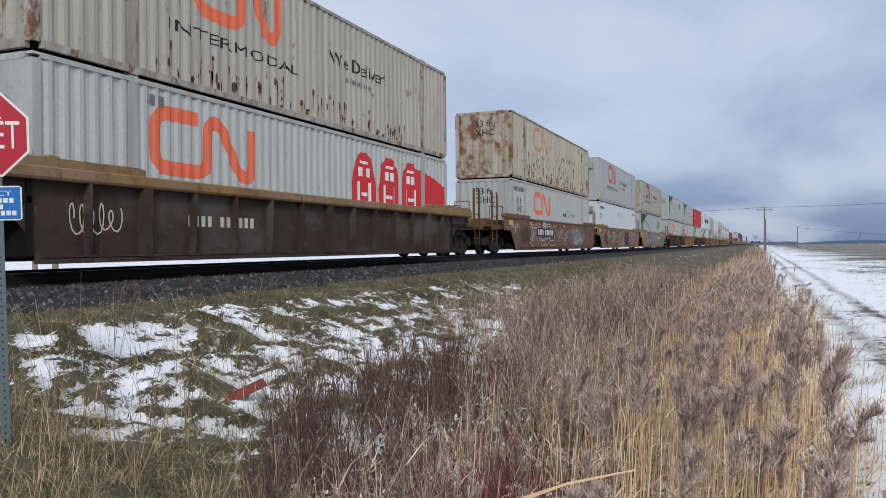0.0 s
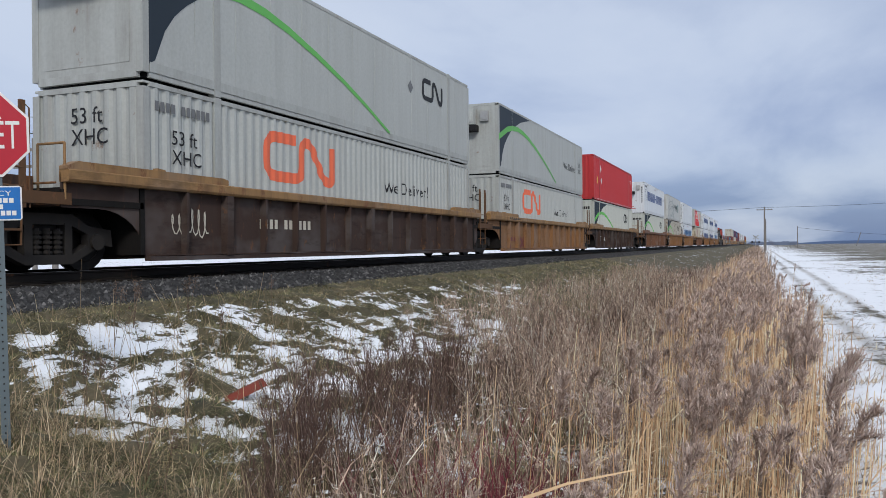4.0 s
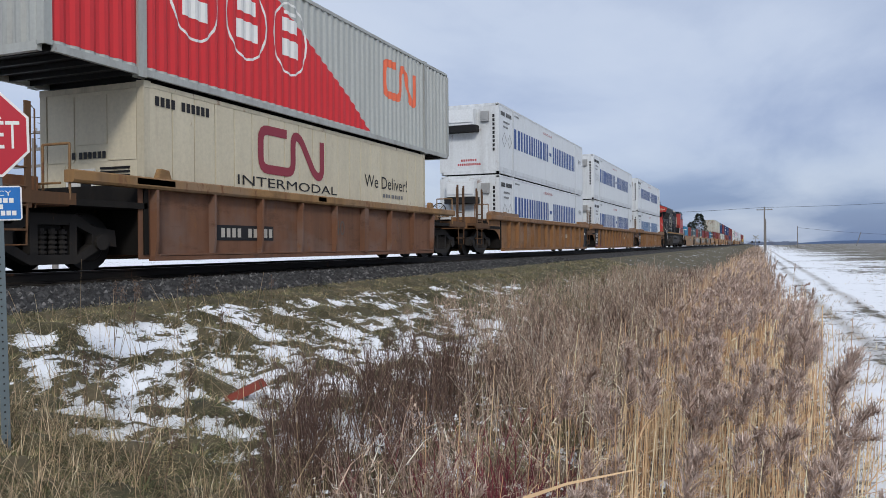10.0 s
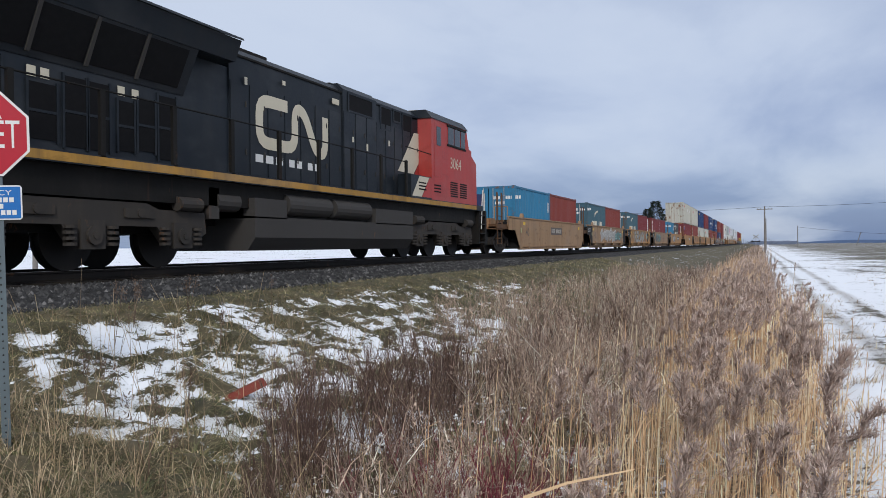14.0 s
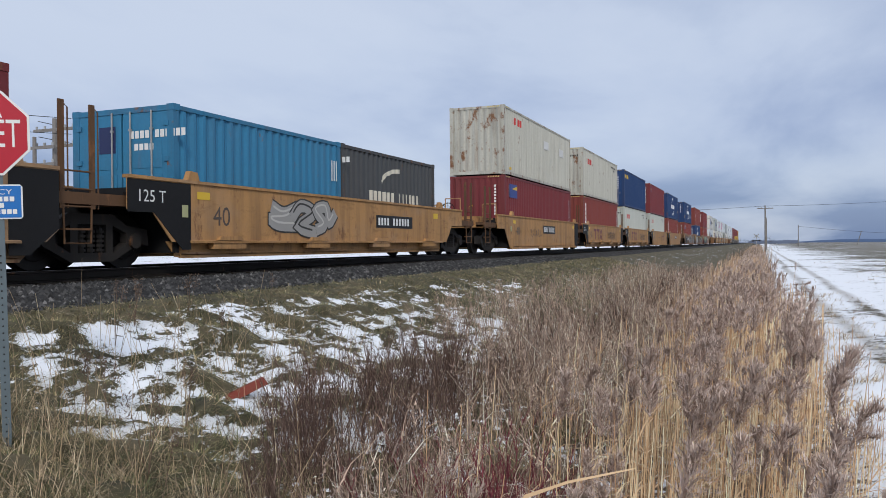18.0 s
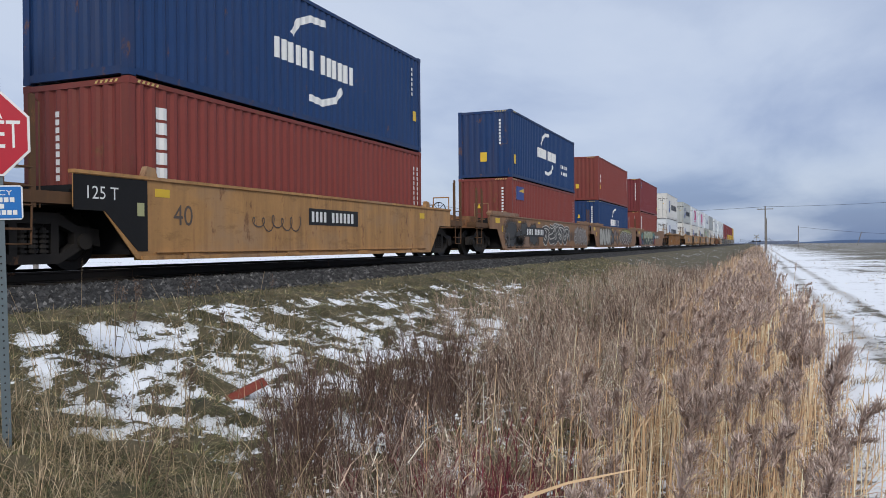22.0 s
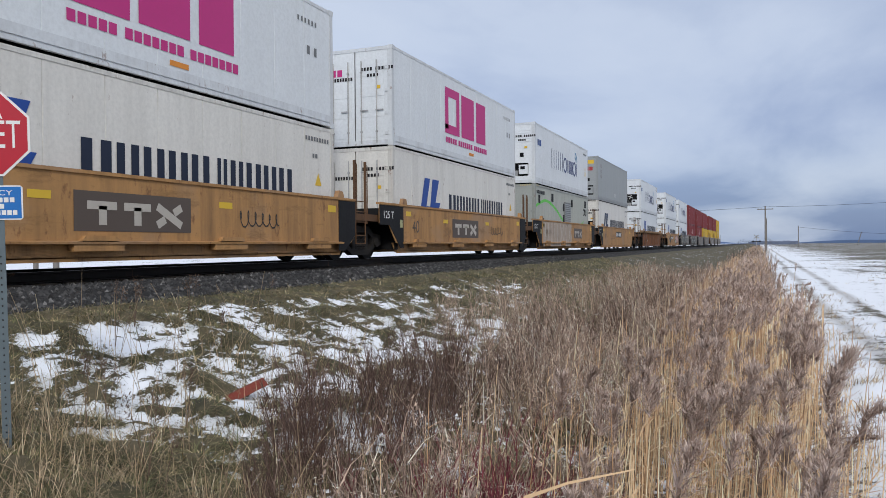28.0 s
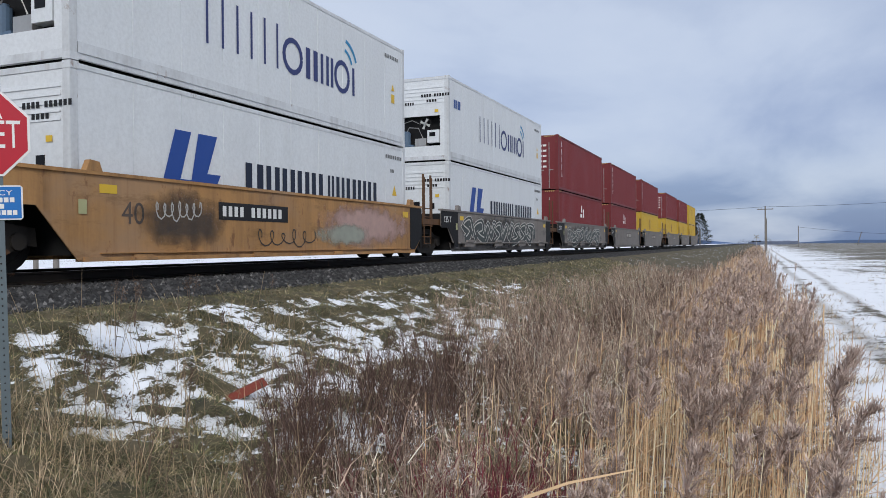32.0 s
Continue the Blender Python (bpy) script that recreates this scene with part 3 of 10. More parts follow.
        for x in (-a + 0.16, ):
            part("vent_cap", shared("vent_cap", lambda: MB().cyl((0, 0.006, 0), "y", 0.10, 0.016, 18).cyl((0, -0.012, 0), "y", 0.04, 0.012, 10)), RAWGREY, c, "round fresh-air vent", at=pose(x, 0, 2.3))
        part("machine_bay", shared(("machine_bay", size, hi), lambda: MB().box(-a + 0.1, 0.36, lo - 0.02, a - 0.1, 0.40, hi + 0.02).box(-a + 0.1, 0.06, lo - 0.02, a - 0.1, 0.36, lo)), DARK, c, "dark machinery recess")
        drop = pose(0, 0, 0 if wide_open else -0.17)
        part("compressor", shared("compressor", lambda: MB().cyl((-0.45, 0.20, 0.78), "z", 0.15, 0.24, 16).cyl((-0.45, 0.20, 1.04), "z", 0.10, 0.04, 14).box(-0.75, 0.10, 0.54, -0.15, 0.30, 0.60)), COMPRESSOR, c, "blue-grey compressor", at=drop)
        part("control_box", shared("reefer_control", lambda: MB().box(0.42, 0.0, 0.62, 0.86, 0.22, 1.06)), colour, c, at=drop)
        part("display", shared("reefer_display", lambda: MB().box(0.50, -0.008, 0.84, 0.72, 0.002, 0.98)), GRIM, c, "small dark display", at=drop)
        part("battery_box", shared("battery_box", lambda: MB().box(-0.08, 0.08, 0.54, 0.34, 0.30, 0.80)), GALV, c, at=drop)
        part("pipe", shared("reefer_pipe", lambda: MB().tube([(-0.40, 0.12, 1.06), (-0.30, 0.10, 1.20), (0.05, 0.10, 1.16), (0.20, 0.12, 0.82)], 0.016).tube([(-0.55, 0.12, 1.02), (-0.70, 0.10, 1.30), (-0.2, 0.12, 1.45), (0.1, 0.14, 1.3)], 0.014)), GALV, c, "bent copper-grey pipes", at=drop)
        if wide_open:
            fan = part("fan", shared("fan_ring", fan_ring), DARK, c, "black condenser fan", at=pose(0.30, 0.10, 1.30))
            part("fan_hub", shared("fan_hub", lambda: MB().cyl((0, 0, 0), "y", 0.055, 0.03, 12)), GALV, fan)
            for k in range(4):
                part("blade", shared("fan_blade", lambda: MB().prism([(0.05, -0.03), (0.19, -0.07), (0.20, 0.03), (0.05, 0.03)], "y", 0.0, 0.008)), RAWGREY, fan, at=pose(0, 0.01, 0, 0, k * 90 + 20, 0))
        else:
            part("fan_cover", shared("fan_cover", lambda: MB().cyl((0, 0.004, 0), "y", 0.15, 0.02, 20).cyl((0, -0.016, 0), "y", 0.06, 0.006, 12)), DARK, c, "round black fan cover", at=pose(-a + 0.30, 0, 1.32))
            part("hatch", shared("reefer_hatch", lambda: MB().box(-0.20, 0.002, 1.16, 0.12, 0.022, 1.52)), GRIM, c, "dark square hatch")
            part("hatch_frame", shared("reefer_hatch_frame", lambda: MB().box(-0.24, -0.004, 1.10, -0.20, 0.022, 1.56).box(0.12, -0.004, 1.10, 0.16, 0.022, 1.56)), colour, c)
            part("display", shared("reefer_panel", lambda: MB().box(0.48, 0.004, 1.26, 0.66, 0.022, 1.46)), GRIM, c, "small dark display")
    elif end == "genset":
        a = h - 0.15
        part("end_wall", shared(("genset_end", size), lambda: MB().box(-a, 0.03, 0.17, a, 0.06, H - 0.11)), colour, c)
        for k, (u0, u1, v0, v1) in enumerate(((-a + 0.03, -0.4, 1.55, 2.72), (-0.37, 0.37, 1.85, 2.72), (0.40, a - 0.03, 1.55, 2.72), (-a + 0.03, -0.62, 0.25, 1.5))):
            part("end_panel", MB().box(u0, 0.014, v0, u1, 0.032, v1), colour, c)
        part("control_box", MB().box(-0.58, -0.01, 0.72, 0.10, 0.03, 1.42), LABEL, c, "pale control panel")
        part("control_window", MB().box(-0.22, -0.018, 0.86, 0.02, -0.008, 1.26), DARK, c)
        for k in range(11):
            part("grille_bar", shared("grille_bar", lambda: MB().box(-0.33, 0.0, -0.02, 0.33, 0.025, 0.015)), DARK, c, at=pose(0.55, 0, 0.72 + 0.07 * k))
        part("lower_panel", MB().box(-0.58, 0.0, 0.22, a - 0.03, 0.032, 0.66), colour, c)
        Marks().bars([0.08, -0.03] + [0.08] * 6, -0.45, 1.60, 0.12, 0.03).lay("code", BLACK, c, 0.008, "end")
    elif end in ("unit53", "teal53", "dark53"):
        part("end_wall", shared(("plain_end", size), lambda: MB().box(-h + 0.15, 0.012, 0.17, h - 0.15, 0.06, H - 0.11).box(-h + 0.3, 0.004, 0.3, h - 0.3, 0.02, 1.35)), rails, c)
        part("cooling_unit", shared("cooling_unit", lambda: MB().prism([(-0.05, 1.95), (-0.40, 2.0), (-0.44, 2.62), (-0.05, 2.66)], "x", -0.85, 0.35).box(-0.8, -0.45, 2.1, 0.3, -0.43, 2.5)), TEAL if end == "teal53" else DARK if end == "dark53" else colour, c, "boxy cooling unit on the end wall")
        part("fuel_tray", shared("fuel_tray", lambda: MB().prism([(-0.02, 1.72), (-0.42, 1.74), (-0.40, 1.98), (-0.02, 1.98)], "x", -0.95, 0.45)), DARK, c, "dark underside tray")
        part("junction_box", shared("junction_box", lambda: MB().box(0.55, -0.12, 2.15, 0.88, 0.02, 2.55).box(0.60, -0.13, 2.2, 0.83, -0.115, 2.5)), GALV, c)
    else:
        part("end_wall", shared(("plain_end", size), lambda: MB().box(-h + 0.15, 0.012, 0.17, h - 0.15, 0.06, H - 0.11).box(-h + 0.3, 0.004, 0.3, h - 0.3, 0.02, 1.35)), rails, c)
    return c


# ---- flat marks: shapes and lettering laid on a container or car ----
GLYPHS = {}


def glyphs(text):
    """Faces of a line of lettering, one unit high, from the built-in font."""
    if text not in GLYPHS:
        cu = bpy.data.curves.new("text", "FONT")
        cu.body, cu.fill_mode, cu.resolution_u = text, "FRONT", 3
        ob = bpy.data.objects.new("text", cu)
        me = bpy.data.meshes.new_from_object(ob)
        vs = [tuple(v.co) for v in me.vertices]
        fs = [tuple(p.vertices) for p in me.polygons]
        top = max(v[1] for v in vs)
        x0 = min(v[0] for v in vs)
        x1 = max(v[0] for v in vs)
        GLYPHS[text] = ([((v[0] - x0) / top, v[1] / top) for v in vs], fs, (x1 - x0) / top)
        bpy.data.objects.remove(ob); bpy.data.curves.remove(cu); bpy.data.meshes.remove(me)
    return GLYPHS[text]


WAVES = {}
FOLLOW = ("emblem", "red_panel", "dark_sail", "green_arc", "roundel", "engine_outline", "name_block", "lettering", "green_cable", "flaked_paint", "rust_run", "rust_patch")


def follow_waves(me, L, W, posts, plane):
    """Cuts a flat mark at every bend of the wall behind it and presses it into the waves."""
    pts = wave_line(L, W, posts)
    bm = bmesh.new()
    bm.from_mesh(me)
    ys = [v.co.y for v in bm.verts]
    lo, hi = min(ys), max(ys)
    for y, x in pts:
        if lo < y < hi:
            bmesh.ops.bisect_plane(bm, geom=bm.verts[:] + bm.edges[:] + bm.faces[:], plane_co=(0, y, 0), plane_no=(0, 1, 0))
    lift = max(0.0025, plane - (W / 2 - 0.005) + 0.0035)
    line_y, line_x = [p[0] for p in pts], [p[1] for p in pts]
    for v in bm.verts:
        v.co.x = float(np.interp(v.co.y, line_y, line_x)) + lift
    bm.to_mesh(me)
    bm.free()


class Marks:
    """Flat shapes in (u, v), laid on the side (x = plane, u along y) or the near end (y = plane, u along x)."""
    def __init__(self):
        self.v, self.f = [], []

    def poly(self, pts):
        k = len(self.v)
        self.v += list(pts)
        self.f.append(tuple(range(k, k + len(pts))))
        return self

    def rect(self, u, v, w, h):
        return self.poly([(u, v), (u + w, v), (u + w, v + h), (u, v + h)])

    def band(self, pts, w):
        """A stroke of even width along a line of points."""
        P = [Vector(p) for p in pts]
        L, R = [], []
        for i, p in enumerate(P):
            d0 = (P[i] - P[i - 1]).normalized() if i else (P[1] - P[0]).normalized()
            d1 = (P[i + 1] - P[i]).normalized() if i < len(P) - 1 else d0
            d = (d0 + d1)
            d = d.normalized() if d.length > 1e-6 else d0
            nrm = Vector((-d.y, d.x))
            s = w / 2 / max(0.45, nrm.dot(Vector((-d0.y, d0.x))))
            L.append(p + nrm * s); R.append(p - nrm * s)
        k = len(self.v)
        for p, q in zip(L, R):
            self.v += [tuple(p), tuple(q)]
        self.f += [(k + 2 * i, k + 2 * i + 2, k + 2 * i + 3, k + 2 * i + 1) for i in range(len(P) - 1)]
        return self

    def cross(self, u0, v0, u1, v1, w):
        """Two strokes that cross, the second one cut where it meets the first."""
        self.band([(u0, v0), (u1, v1)], w)
        du, dv = u1 - u0, v1 - v0
        t = min(0.35, w / (2 * abs(du * dv)) * math.hypot(du, dv) * 0.5 * 1.4)
        for a, b in ((0.0, 0.5 - t), (0.5 + t, 1.0)):
            self.band([(u0 + du * a, v1 - dv * a), (u0 + du * b, v1 - dv * b)], w)
        return self

    def text(self, s, u, v, h, width=None, slant=0.0):
        vs, fs, w = glyphs(s)
        sx = h if width is None else width / w
        k = len(self.v)
        self.v += [(u + a * sx + slant * b * h, v + b * h) for a, b in vs]
        self.f += [tuple(i + k for i in f) for f in fs]
        return self

    def column(self, s, u, v, h, step):
        for i, ch in enumerate(s):
            self.text(ch, u, v - i * step, h)
        return self

    def bars(self, widths, u, v, h, gap):
        """Writing shown as plain bars, one to a character."""
        for w in widths:
            if w >= 0.3 and h >= 0.3:
                self.rect(u, v, w * 0.36, h)
                self.rect(u + w * 0.64, v, w * 0.36, h)
            elif w > 0:
                self.rect(u, v, w, h)
            u += abs(w) + gap
        return self

    def lay(self, name, material, parent, plane, face="side", label=""):
        if face == "side":
            vs = [(plane, a, b) for a, b in self.v]
            if name.startswith("sprayed"):
                # each dab of paint lies a hair over the one before
                for k, f in enumerate(self.f):
                    for i in f:
                        vs[i] = (plane + 0.00003 * k, vs[i][1], vs[i][2])
        else:
            vs = [(a, plane, b) for a, b in self.v]
        me = bpy.data.meshes.new(name)
        me.from_pydata(vs, [], self.f)
        if face == "side" and parent in WAVES and name in FOLLOW:
            follow_waves(me, *WAVES[parent], plane)
        ob = part(name, me, material, parent, label)
        if name in ("code", "name_block", "reporting_mark", "small_writing", "lettering", "height_stripe", "thin_stroke", "reflector", "hazard_mark"):
            ob["kind"] = "stuff"
        return ob


def rounded(pts, r):
    """The same line with its corners rounded."""
    P = [Vector(p) for p in pts]
    out = [P[0]]
    for a, b, c in zip(P, P[1:], P[2:]):
        ra, rc = min(r, (a - b).length * 0.48), min(r, (c - b).length * 0.48)
        s, e = b + (a - b).normalized() * ra, b + (c - b).normalized() * rc
        out += [s.lerp(b, t).lerp(b.lerp(e, t), t) for t in (0.0, 0.25, 0.5, 0.75, 1.0)]
    out.append(P[-1])
    return [tuple(p) for p in out]


def bracket_and_wave(u, v, w, h, s):
    """A railway's emblem as one bent ribbon: an open bracket and a wave."""
    a = w * 0.46
    m = Marks()
    m.band(rounded([(u + a * 0.86, v + h), (u, v + h), (u, v), (u + a + s * 0.45, v), (u + a + s * 0.45, v + h), (u + a + s * 1.9, v + h), (u + w - s * 1.6, v), (u + w, v), (u + w, v + h)], s * 1.25), s)
    return m


# ---- well cars ----
CHORD_TOP, SILL_LOW, XW = 1.55, 0.17, 1.50


def truck_mesh_frame():
    """A cast side frame: arched top member, sagging bottom member and two columns round the spring window."""
    m = MB()
    m.prism([(-1.25, 0.38), (-1.22, 0.66), (-0.75, 0.72), (-0.45, 0.90), (0.45, 0.90), (0.75, 0.72), (1.22, 0.66), (1.25, 0.38), (1.0, 0.42), (0.78, 0.57), (0.40, 0.73), (-0.40, 0.73), (-0.78, 0.57), (-1.0, 0.42)], "x", -0.07, 0.07)
    m.prism([(-1.02, 0.42), (-0.55, 0.18), (-0.42, 0.12), (0.42, 0.12), (0.55, 0.18), (1.02, 0.42), (0.85, 0.50), (0.45, 0.27), (-0.45, 0.27), (-0.85, 0.50)], "x", -0.085, 0.085)
    for y in (-0.36, 0.36):
        m.box(-0.068, y - 0.07, 0.24, 0.078, y + 0.07, 0.76)
    for y in (-0.89, 0.89):
        m.cyl((0.09, y, 0.46), "x", 0.13, 0.05, 12).box(-0.06, y - 0.17, 0.36, 0.088, y + 0.17, 0.60)
    return m


def spring_mesh():
    m = MB()
    for k in range(5):
        m.cyl((0, 0, 0.31 + 0.075 * k), "z", 0.082, 0.02, 10)
    m.cyl((0, 0, 0.47), "z", 0.05, 0.20, 8)
    return m


def wheel_mesh():
    m = MB()
    m.cyl((0, 0, 0), "x", 0.46, 0.055, 22).cyl((-0.07, 0, 0), "x", 0.49, 0.018, 22).cyl((0.06, 0, 0), "x", 0.33, 0.012, 16, 0.30).cyl((0.07, 0, 0), "x", 0.12, 0.03, 12)
    return m


def truck(parent, y, wheelbase=1.78):
    t = part("truck", shared("truck_bolster", lambda: MB().box(-0.95, -0.22, 0.42, 0.95, 0.22, 0.72).cyl((0, 0, 0.78), "z", 0.25, 0.1, 14)), TRUCKM, parent, at=pose(0, y, 0))
    fr, wh = shared("side_frame", truck_mesh_frame), shared("wheel", wheel_mesh)
    for s in (1, -1):
        part("side_frame", fr, TRUCKF, t, at=pose(0.98 * s, 0, 0, 0, 0, 0 if s > 0 else 180))
        if s > 0:
            for a in (-0.19, 0.0, 0.19):
                part("spring", shared("spring", spring_mesh), TRUCKF, t, at=pose(1.0, a, 0))
        for a in (-wheelbase / 2, wheelbase / 2):
            part("wheel", wh, WHEEL, t, at=pose(0.75 * s, a, 0.46, 0, 0, 0 if s > 0 else 180))
    for a in (-wheelbase / 2, wheelbase / 2):
        part("axle", shared("axle", lambda: MB().cyl((0, 0, 0.46), "x", 0.08, 0.98, 10)), WHEEL, t, at=pose(0, a, 0))
    return t


def well_car(L, ribbed, colour, chord, label, first=True, last=True, black_ends=False, reach=None, stepped=False):
    """One well unit; its load's near end lies at y = 0. first and last: whether it ends its set there."""
    c = thing("well_car", label, "well car", "well cars of the train")
    r = reach or (1.78 if L > 14 or first else 1.40)
    f = (1.78 if last else 0.58)
    kind = ("rib" if ribbed else "stepped" if stepped else "smooth", round(L, 1), round(r, 2), round(f, 2))
    far = [(L + 0.12, SILL_LOW), (L + 0.85, 0.98), (L + f, 0.98)] if last else [(L + 0.05, SILL_LOW), (L + f, 0.62)]
    plate = [(-r, 0.98), (-0.85, 0.98), (-0.12, SILL_LOW)] + far + [(L + f, CHORD_TOP - 0.05), (-r, CHORD_TOP - 0.05)]
    if ribbed and L > 14:
        # rounded arches over the wheels
        arch_pts = [(-1.05 + 1.0 * math.sin(k * math.pi / 16), SILL_LOW + (0.98 - SILL_LOW) * math.cos(k * math.pi / 16)) for k in range(9)]
        if last:
            far = [(L - a_, b_) for a_, b_ in reversed(arch_pts)] + [(L + f, 0.98)]
        plate = [(-r, 0.98)] + arch_pts + far + [(L + f, CHORD_TOP - 0.05), (-r, CHORD_TOP - 0.05)]
    elif ribbed:
        plate = [(-0.30, SILL_LOW), (L + 0.30, SILL_LOW), (L + 0.30, CHORD_TOP - 0.05), (-0.30, CHORD_TOP - 0.05)]
    elif stepped:
        far = [(L + 0.34, 0.44), (L + 0.85, 0.98), (L + f, 0.98)] if last else [(L + 0.37, 0.44), (L + f, 0.62)]
        plate = [(-r, 0.98), (-0.85, 0.98), (-0.36, 0.44)] + far + [(L + f, CHORD_TOP - 0.05), (-r, CHORD_TOP - 0.05)]
    x0 = XW - 0.13 if ribbed else XW - 0.02
    side = shared(("car_side",) + kind, lambda: MB().prism(plate, "x", x0 - 0.02, x0))
    for s in (1, -1):
        tf = Matrix.Scale(s, 4, (1, 0, 0))
        part("side_plate", side, colour, c, at=tf)
        part("top_chord", shared(("top_chord",) + kind, lambda: MB().prism([(XW - 0.16, CHORD_TOP - 0.19), (XW + 0.02, CHORD_TOP - 0.19), (XW + 0.045, CHORD_TOP - 0.15), (XW + 0.045, CHORD_TOP - 0.02), (XW + 0.025, CHORD_TOP), (XW - 0.16, CHORD_TOP)], "y", -r, L + f)
                                         if ribbed else MB().box(XW - 0.12, -r, CHORD_TOP - 0.055, XW + 0.012, L + f, CHORD_TOP)), chord, c, at=tf)
        part("bottom_chord", shared(("bottom_chord",) + kind, lambda: MB().box(XW - 0.15, -0.05, SILL_LOW - 0.03, XW - 0.02, L + 0.05, SILL_LOW + 0.05)
                                    if ribbed else MB().box(XW - 0.18, -0.02, SILL_LOW - 0.02, XW - (0.14 if stepped else -0.02), L + 0.02, SILL_LOW + 0.05)), colour, c, at=tf)
        if L > 14:
            for nm, e, sy in (("near", r, 1), ("far", f, -1)):
                cap = shared(("end_cap", nm) + kind, lambda: MB().prism([(-e, CHORD_TOP - 0.01), (2.0, CHORD_TOP - 0.01), (2.0, CHORD_TOP + 0.10), (1.85, CHORD_TOP + 0.13), (-e + 0.2, CHORD_TOP + 0.13), (-e, CHORD_TOP + 0.05)], "x", XW - 0.16, XW + 0.02))
                part("end_cap", cap, chord, c, at=tf if sy == 1 else tf @ Matrix.Translation((0, L, 0)) @ Matrix.Scale(-1, 4, (0, 1, 0)))
        if ribbed:
            rib = shared("rib", lambda: MB().prism([(XW - 0.13, SILL_LOW + 0.05), (XW - 0.035, SILL_LOW + 0.05), (XW + 0.005, SILL_LOW + 0.30), (XW + 0.02, CHORD_TOP - 0.195), (XW - 0.13, CHORD_TOP - 0.195)], "y", -0.03, 0.03))
            post = shared("post_rib", lambda: MB().prism([(XW - 0.13, SILL_LOW + 0.05), (XW + 0.01, SILL_LOW + 0.05), (XW + 0.03, CHORD_TOP - 0.195), (XW - 0.13, CHORD_TOP - 0.195)], "y", -0.10, 0.10))
            k = 13 if L > 14 else 9
            lo = 0.85 if L > 14 else 0.0
            for i in range(k):
                wide = i in (1, 6, 11) if L > 14 else i == 5
                part("rib", post if wide else rib, colour, c, at=tf @ pose(0, lo + (L - 2 * lo) * i / (k - 1), 0))
            part("stiffener", shared(("stiffener",) + kind, lambda: MB().box(XW - 0.13, 0.05, SILL_LOW + 0.06, XW - 0.01, L - 0.05, SILL_LOW + 0.085)), colour, c, at=tf)
        else:
            if stepped:
                part("lower_plate", shared(("lower_plate",) + kind, lambda: MB().prism([(-0.36, 0.45), (-0.12, SILL_LOW), (L + 0.05, SILL_LOW), (L + 0.34, 0.45)], "x", x0 - 0.16, x0 - 0.14)), colour, c, at=tf)
                part("ledge", shared(("ledge",) + kind, lambda: MB().prism([(XW - 0.16, 0.42), (XW + 0.05, 0.42), (XW + 0.055, 0.455), (XW - 0.02, 0.47), (XW - 0.16, 0.47)], "y", 0.1, L - 0.1)), colour, c, at=tf)
                step = shared("side_bracket", lambda: MB().prism([(-0.38, 0.47), (0.38, 0.47), (0.30, 0.55), (-0.30, 0.55)], "x", XW - 0.02, XW + 0.065).box(XW - 0.10, -0.5, 0.31, XW + 0.03, 0.5, 0.42))
            else:
                part("ledge", shared(("ledge",) + kind, lambda: MB().box(XW - 0.02, 0.3, 0.27, XW + 0.03, L - 0.3, 0.285)), colour, c, at=tf)
                step = shared("low_bracket", lambda: MB().box(XW - 0.02, -0.28, 0.16, XW + 0.055, 0.28, 0.20).box(XW - 0.02, -0.22, 0.20, XW + 0.03, 0.22, 0.25))
            k = 6 if L > 14 else 4
            for i in range(k):
                part("side_bracket", step, colour, c, at=tf @ pose(0, 1.2 + (L - 2.4) * i / (k - 1), 0))
        if black_ends and not first:
            part("end_cover", shared(("end_cover", "near") + kind, lambda: MB().prism([(-r, 0.94), (-0.80, 0.94), (-0.1, 0.30), (0.12, 0.30), (0.12, CHORD_TOP - 0.07), (-r, CHORD_TOP - 0.07)], "x", XW - 0.02, XW - 0.008)), DARK, c, "black end section", at=tf)
        if black_ends and not last:
            part("end_cover", shared(("end_cover", "far") + kind, lambda: MB().prism([(L - 0.25, 0.25), (L + 0.07, 0.25), (L + f, 0.64), (L + f, CHORD_TOP - 0.07), (L - 0.25, CHORD_TOP - 0.07)], "x", XW - 0.02, XW - 0.008)), DARK, c, "black end section", at=tf)
    part("well_floor", shared(("well_floor",) + kind, lambda: MB().box(-1.3, 0, 0.20, 1.3, 0.6, 0.30).box(-1.3, L - 0.6, 0.20, 1.3, L, 0.30).box(-1.3, L / 2 - 0.3, 0.2, 1.3, L / 2 + 0.3, 0.3)
                              .box(-1.36, 0, 0.2, -1.15, L, 0.25).box(1.15, 0, 0.2, 1.36, L, 0.25)), colour, c)
    for y, turn, own_end in ((0, 0, first), (L, 180, last)):
        dark_end = DARK if black_ends and not own_end else worn_rail(colour)
        deck = DARK if not ribbed else TRUCKM
        e = r if turn == 0 else f
        part("end_platform", shared(("end_platform", e), lambda: MB().box(-XW + 0.1, -e, 1.02, XW - 0.1, -0.12, 1.12).box(-1.4, -0.2, 0.25, 1.4, -0.1, 1.45)
                                    .box(-0.35, -1.83, 0.78, 0.35, -0.2, 1.02).box(-XW + 0.1, -e, 1.12, XW - 0.1, -e + 0.09, 1.25)), deck, c, at=pose(0, y, 0, 0, 0, turn))
        part("guide_casting", shared("guide_casting", lambda: MB().prism([(0.02, CHORD_TOP), (0.34, CHORD_TOP), (0.28, CHORD_TOP + 0.15), (0.10, CHORD_TOP + 0.17)], "x", XW - 0.1, XW + 0.015)), chord, c, at=pose(0, y, 0, 0, 0, turn) if turn == 0 else pose(0, y - 0.36, 0))
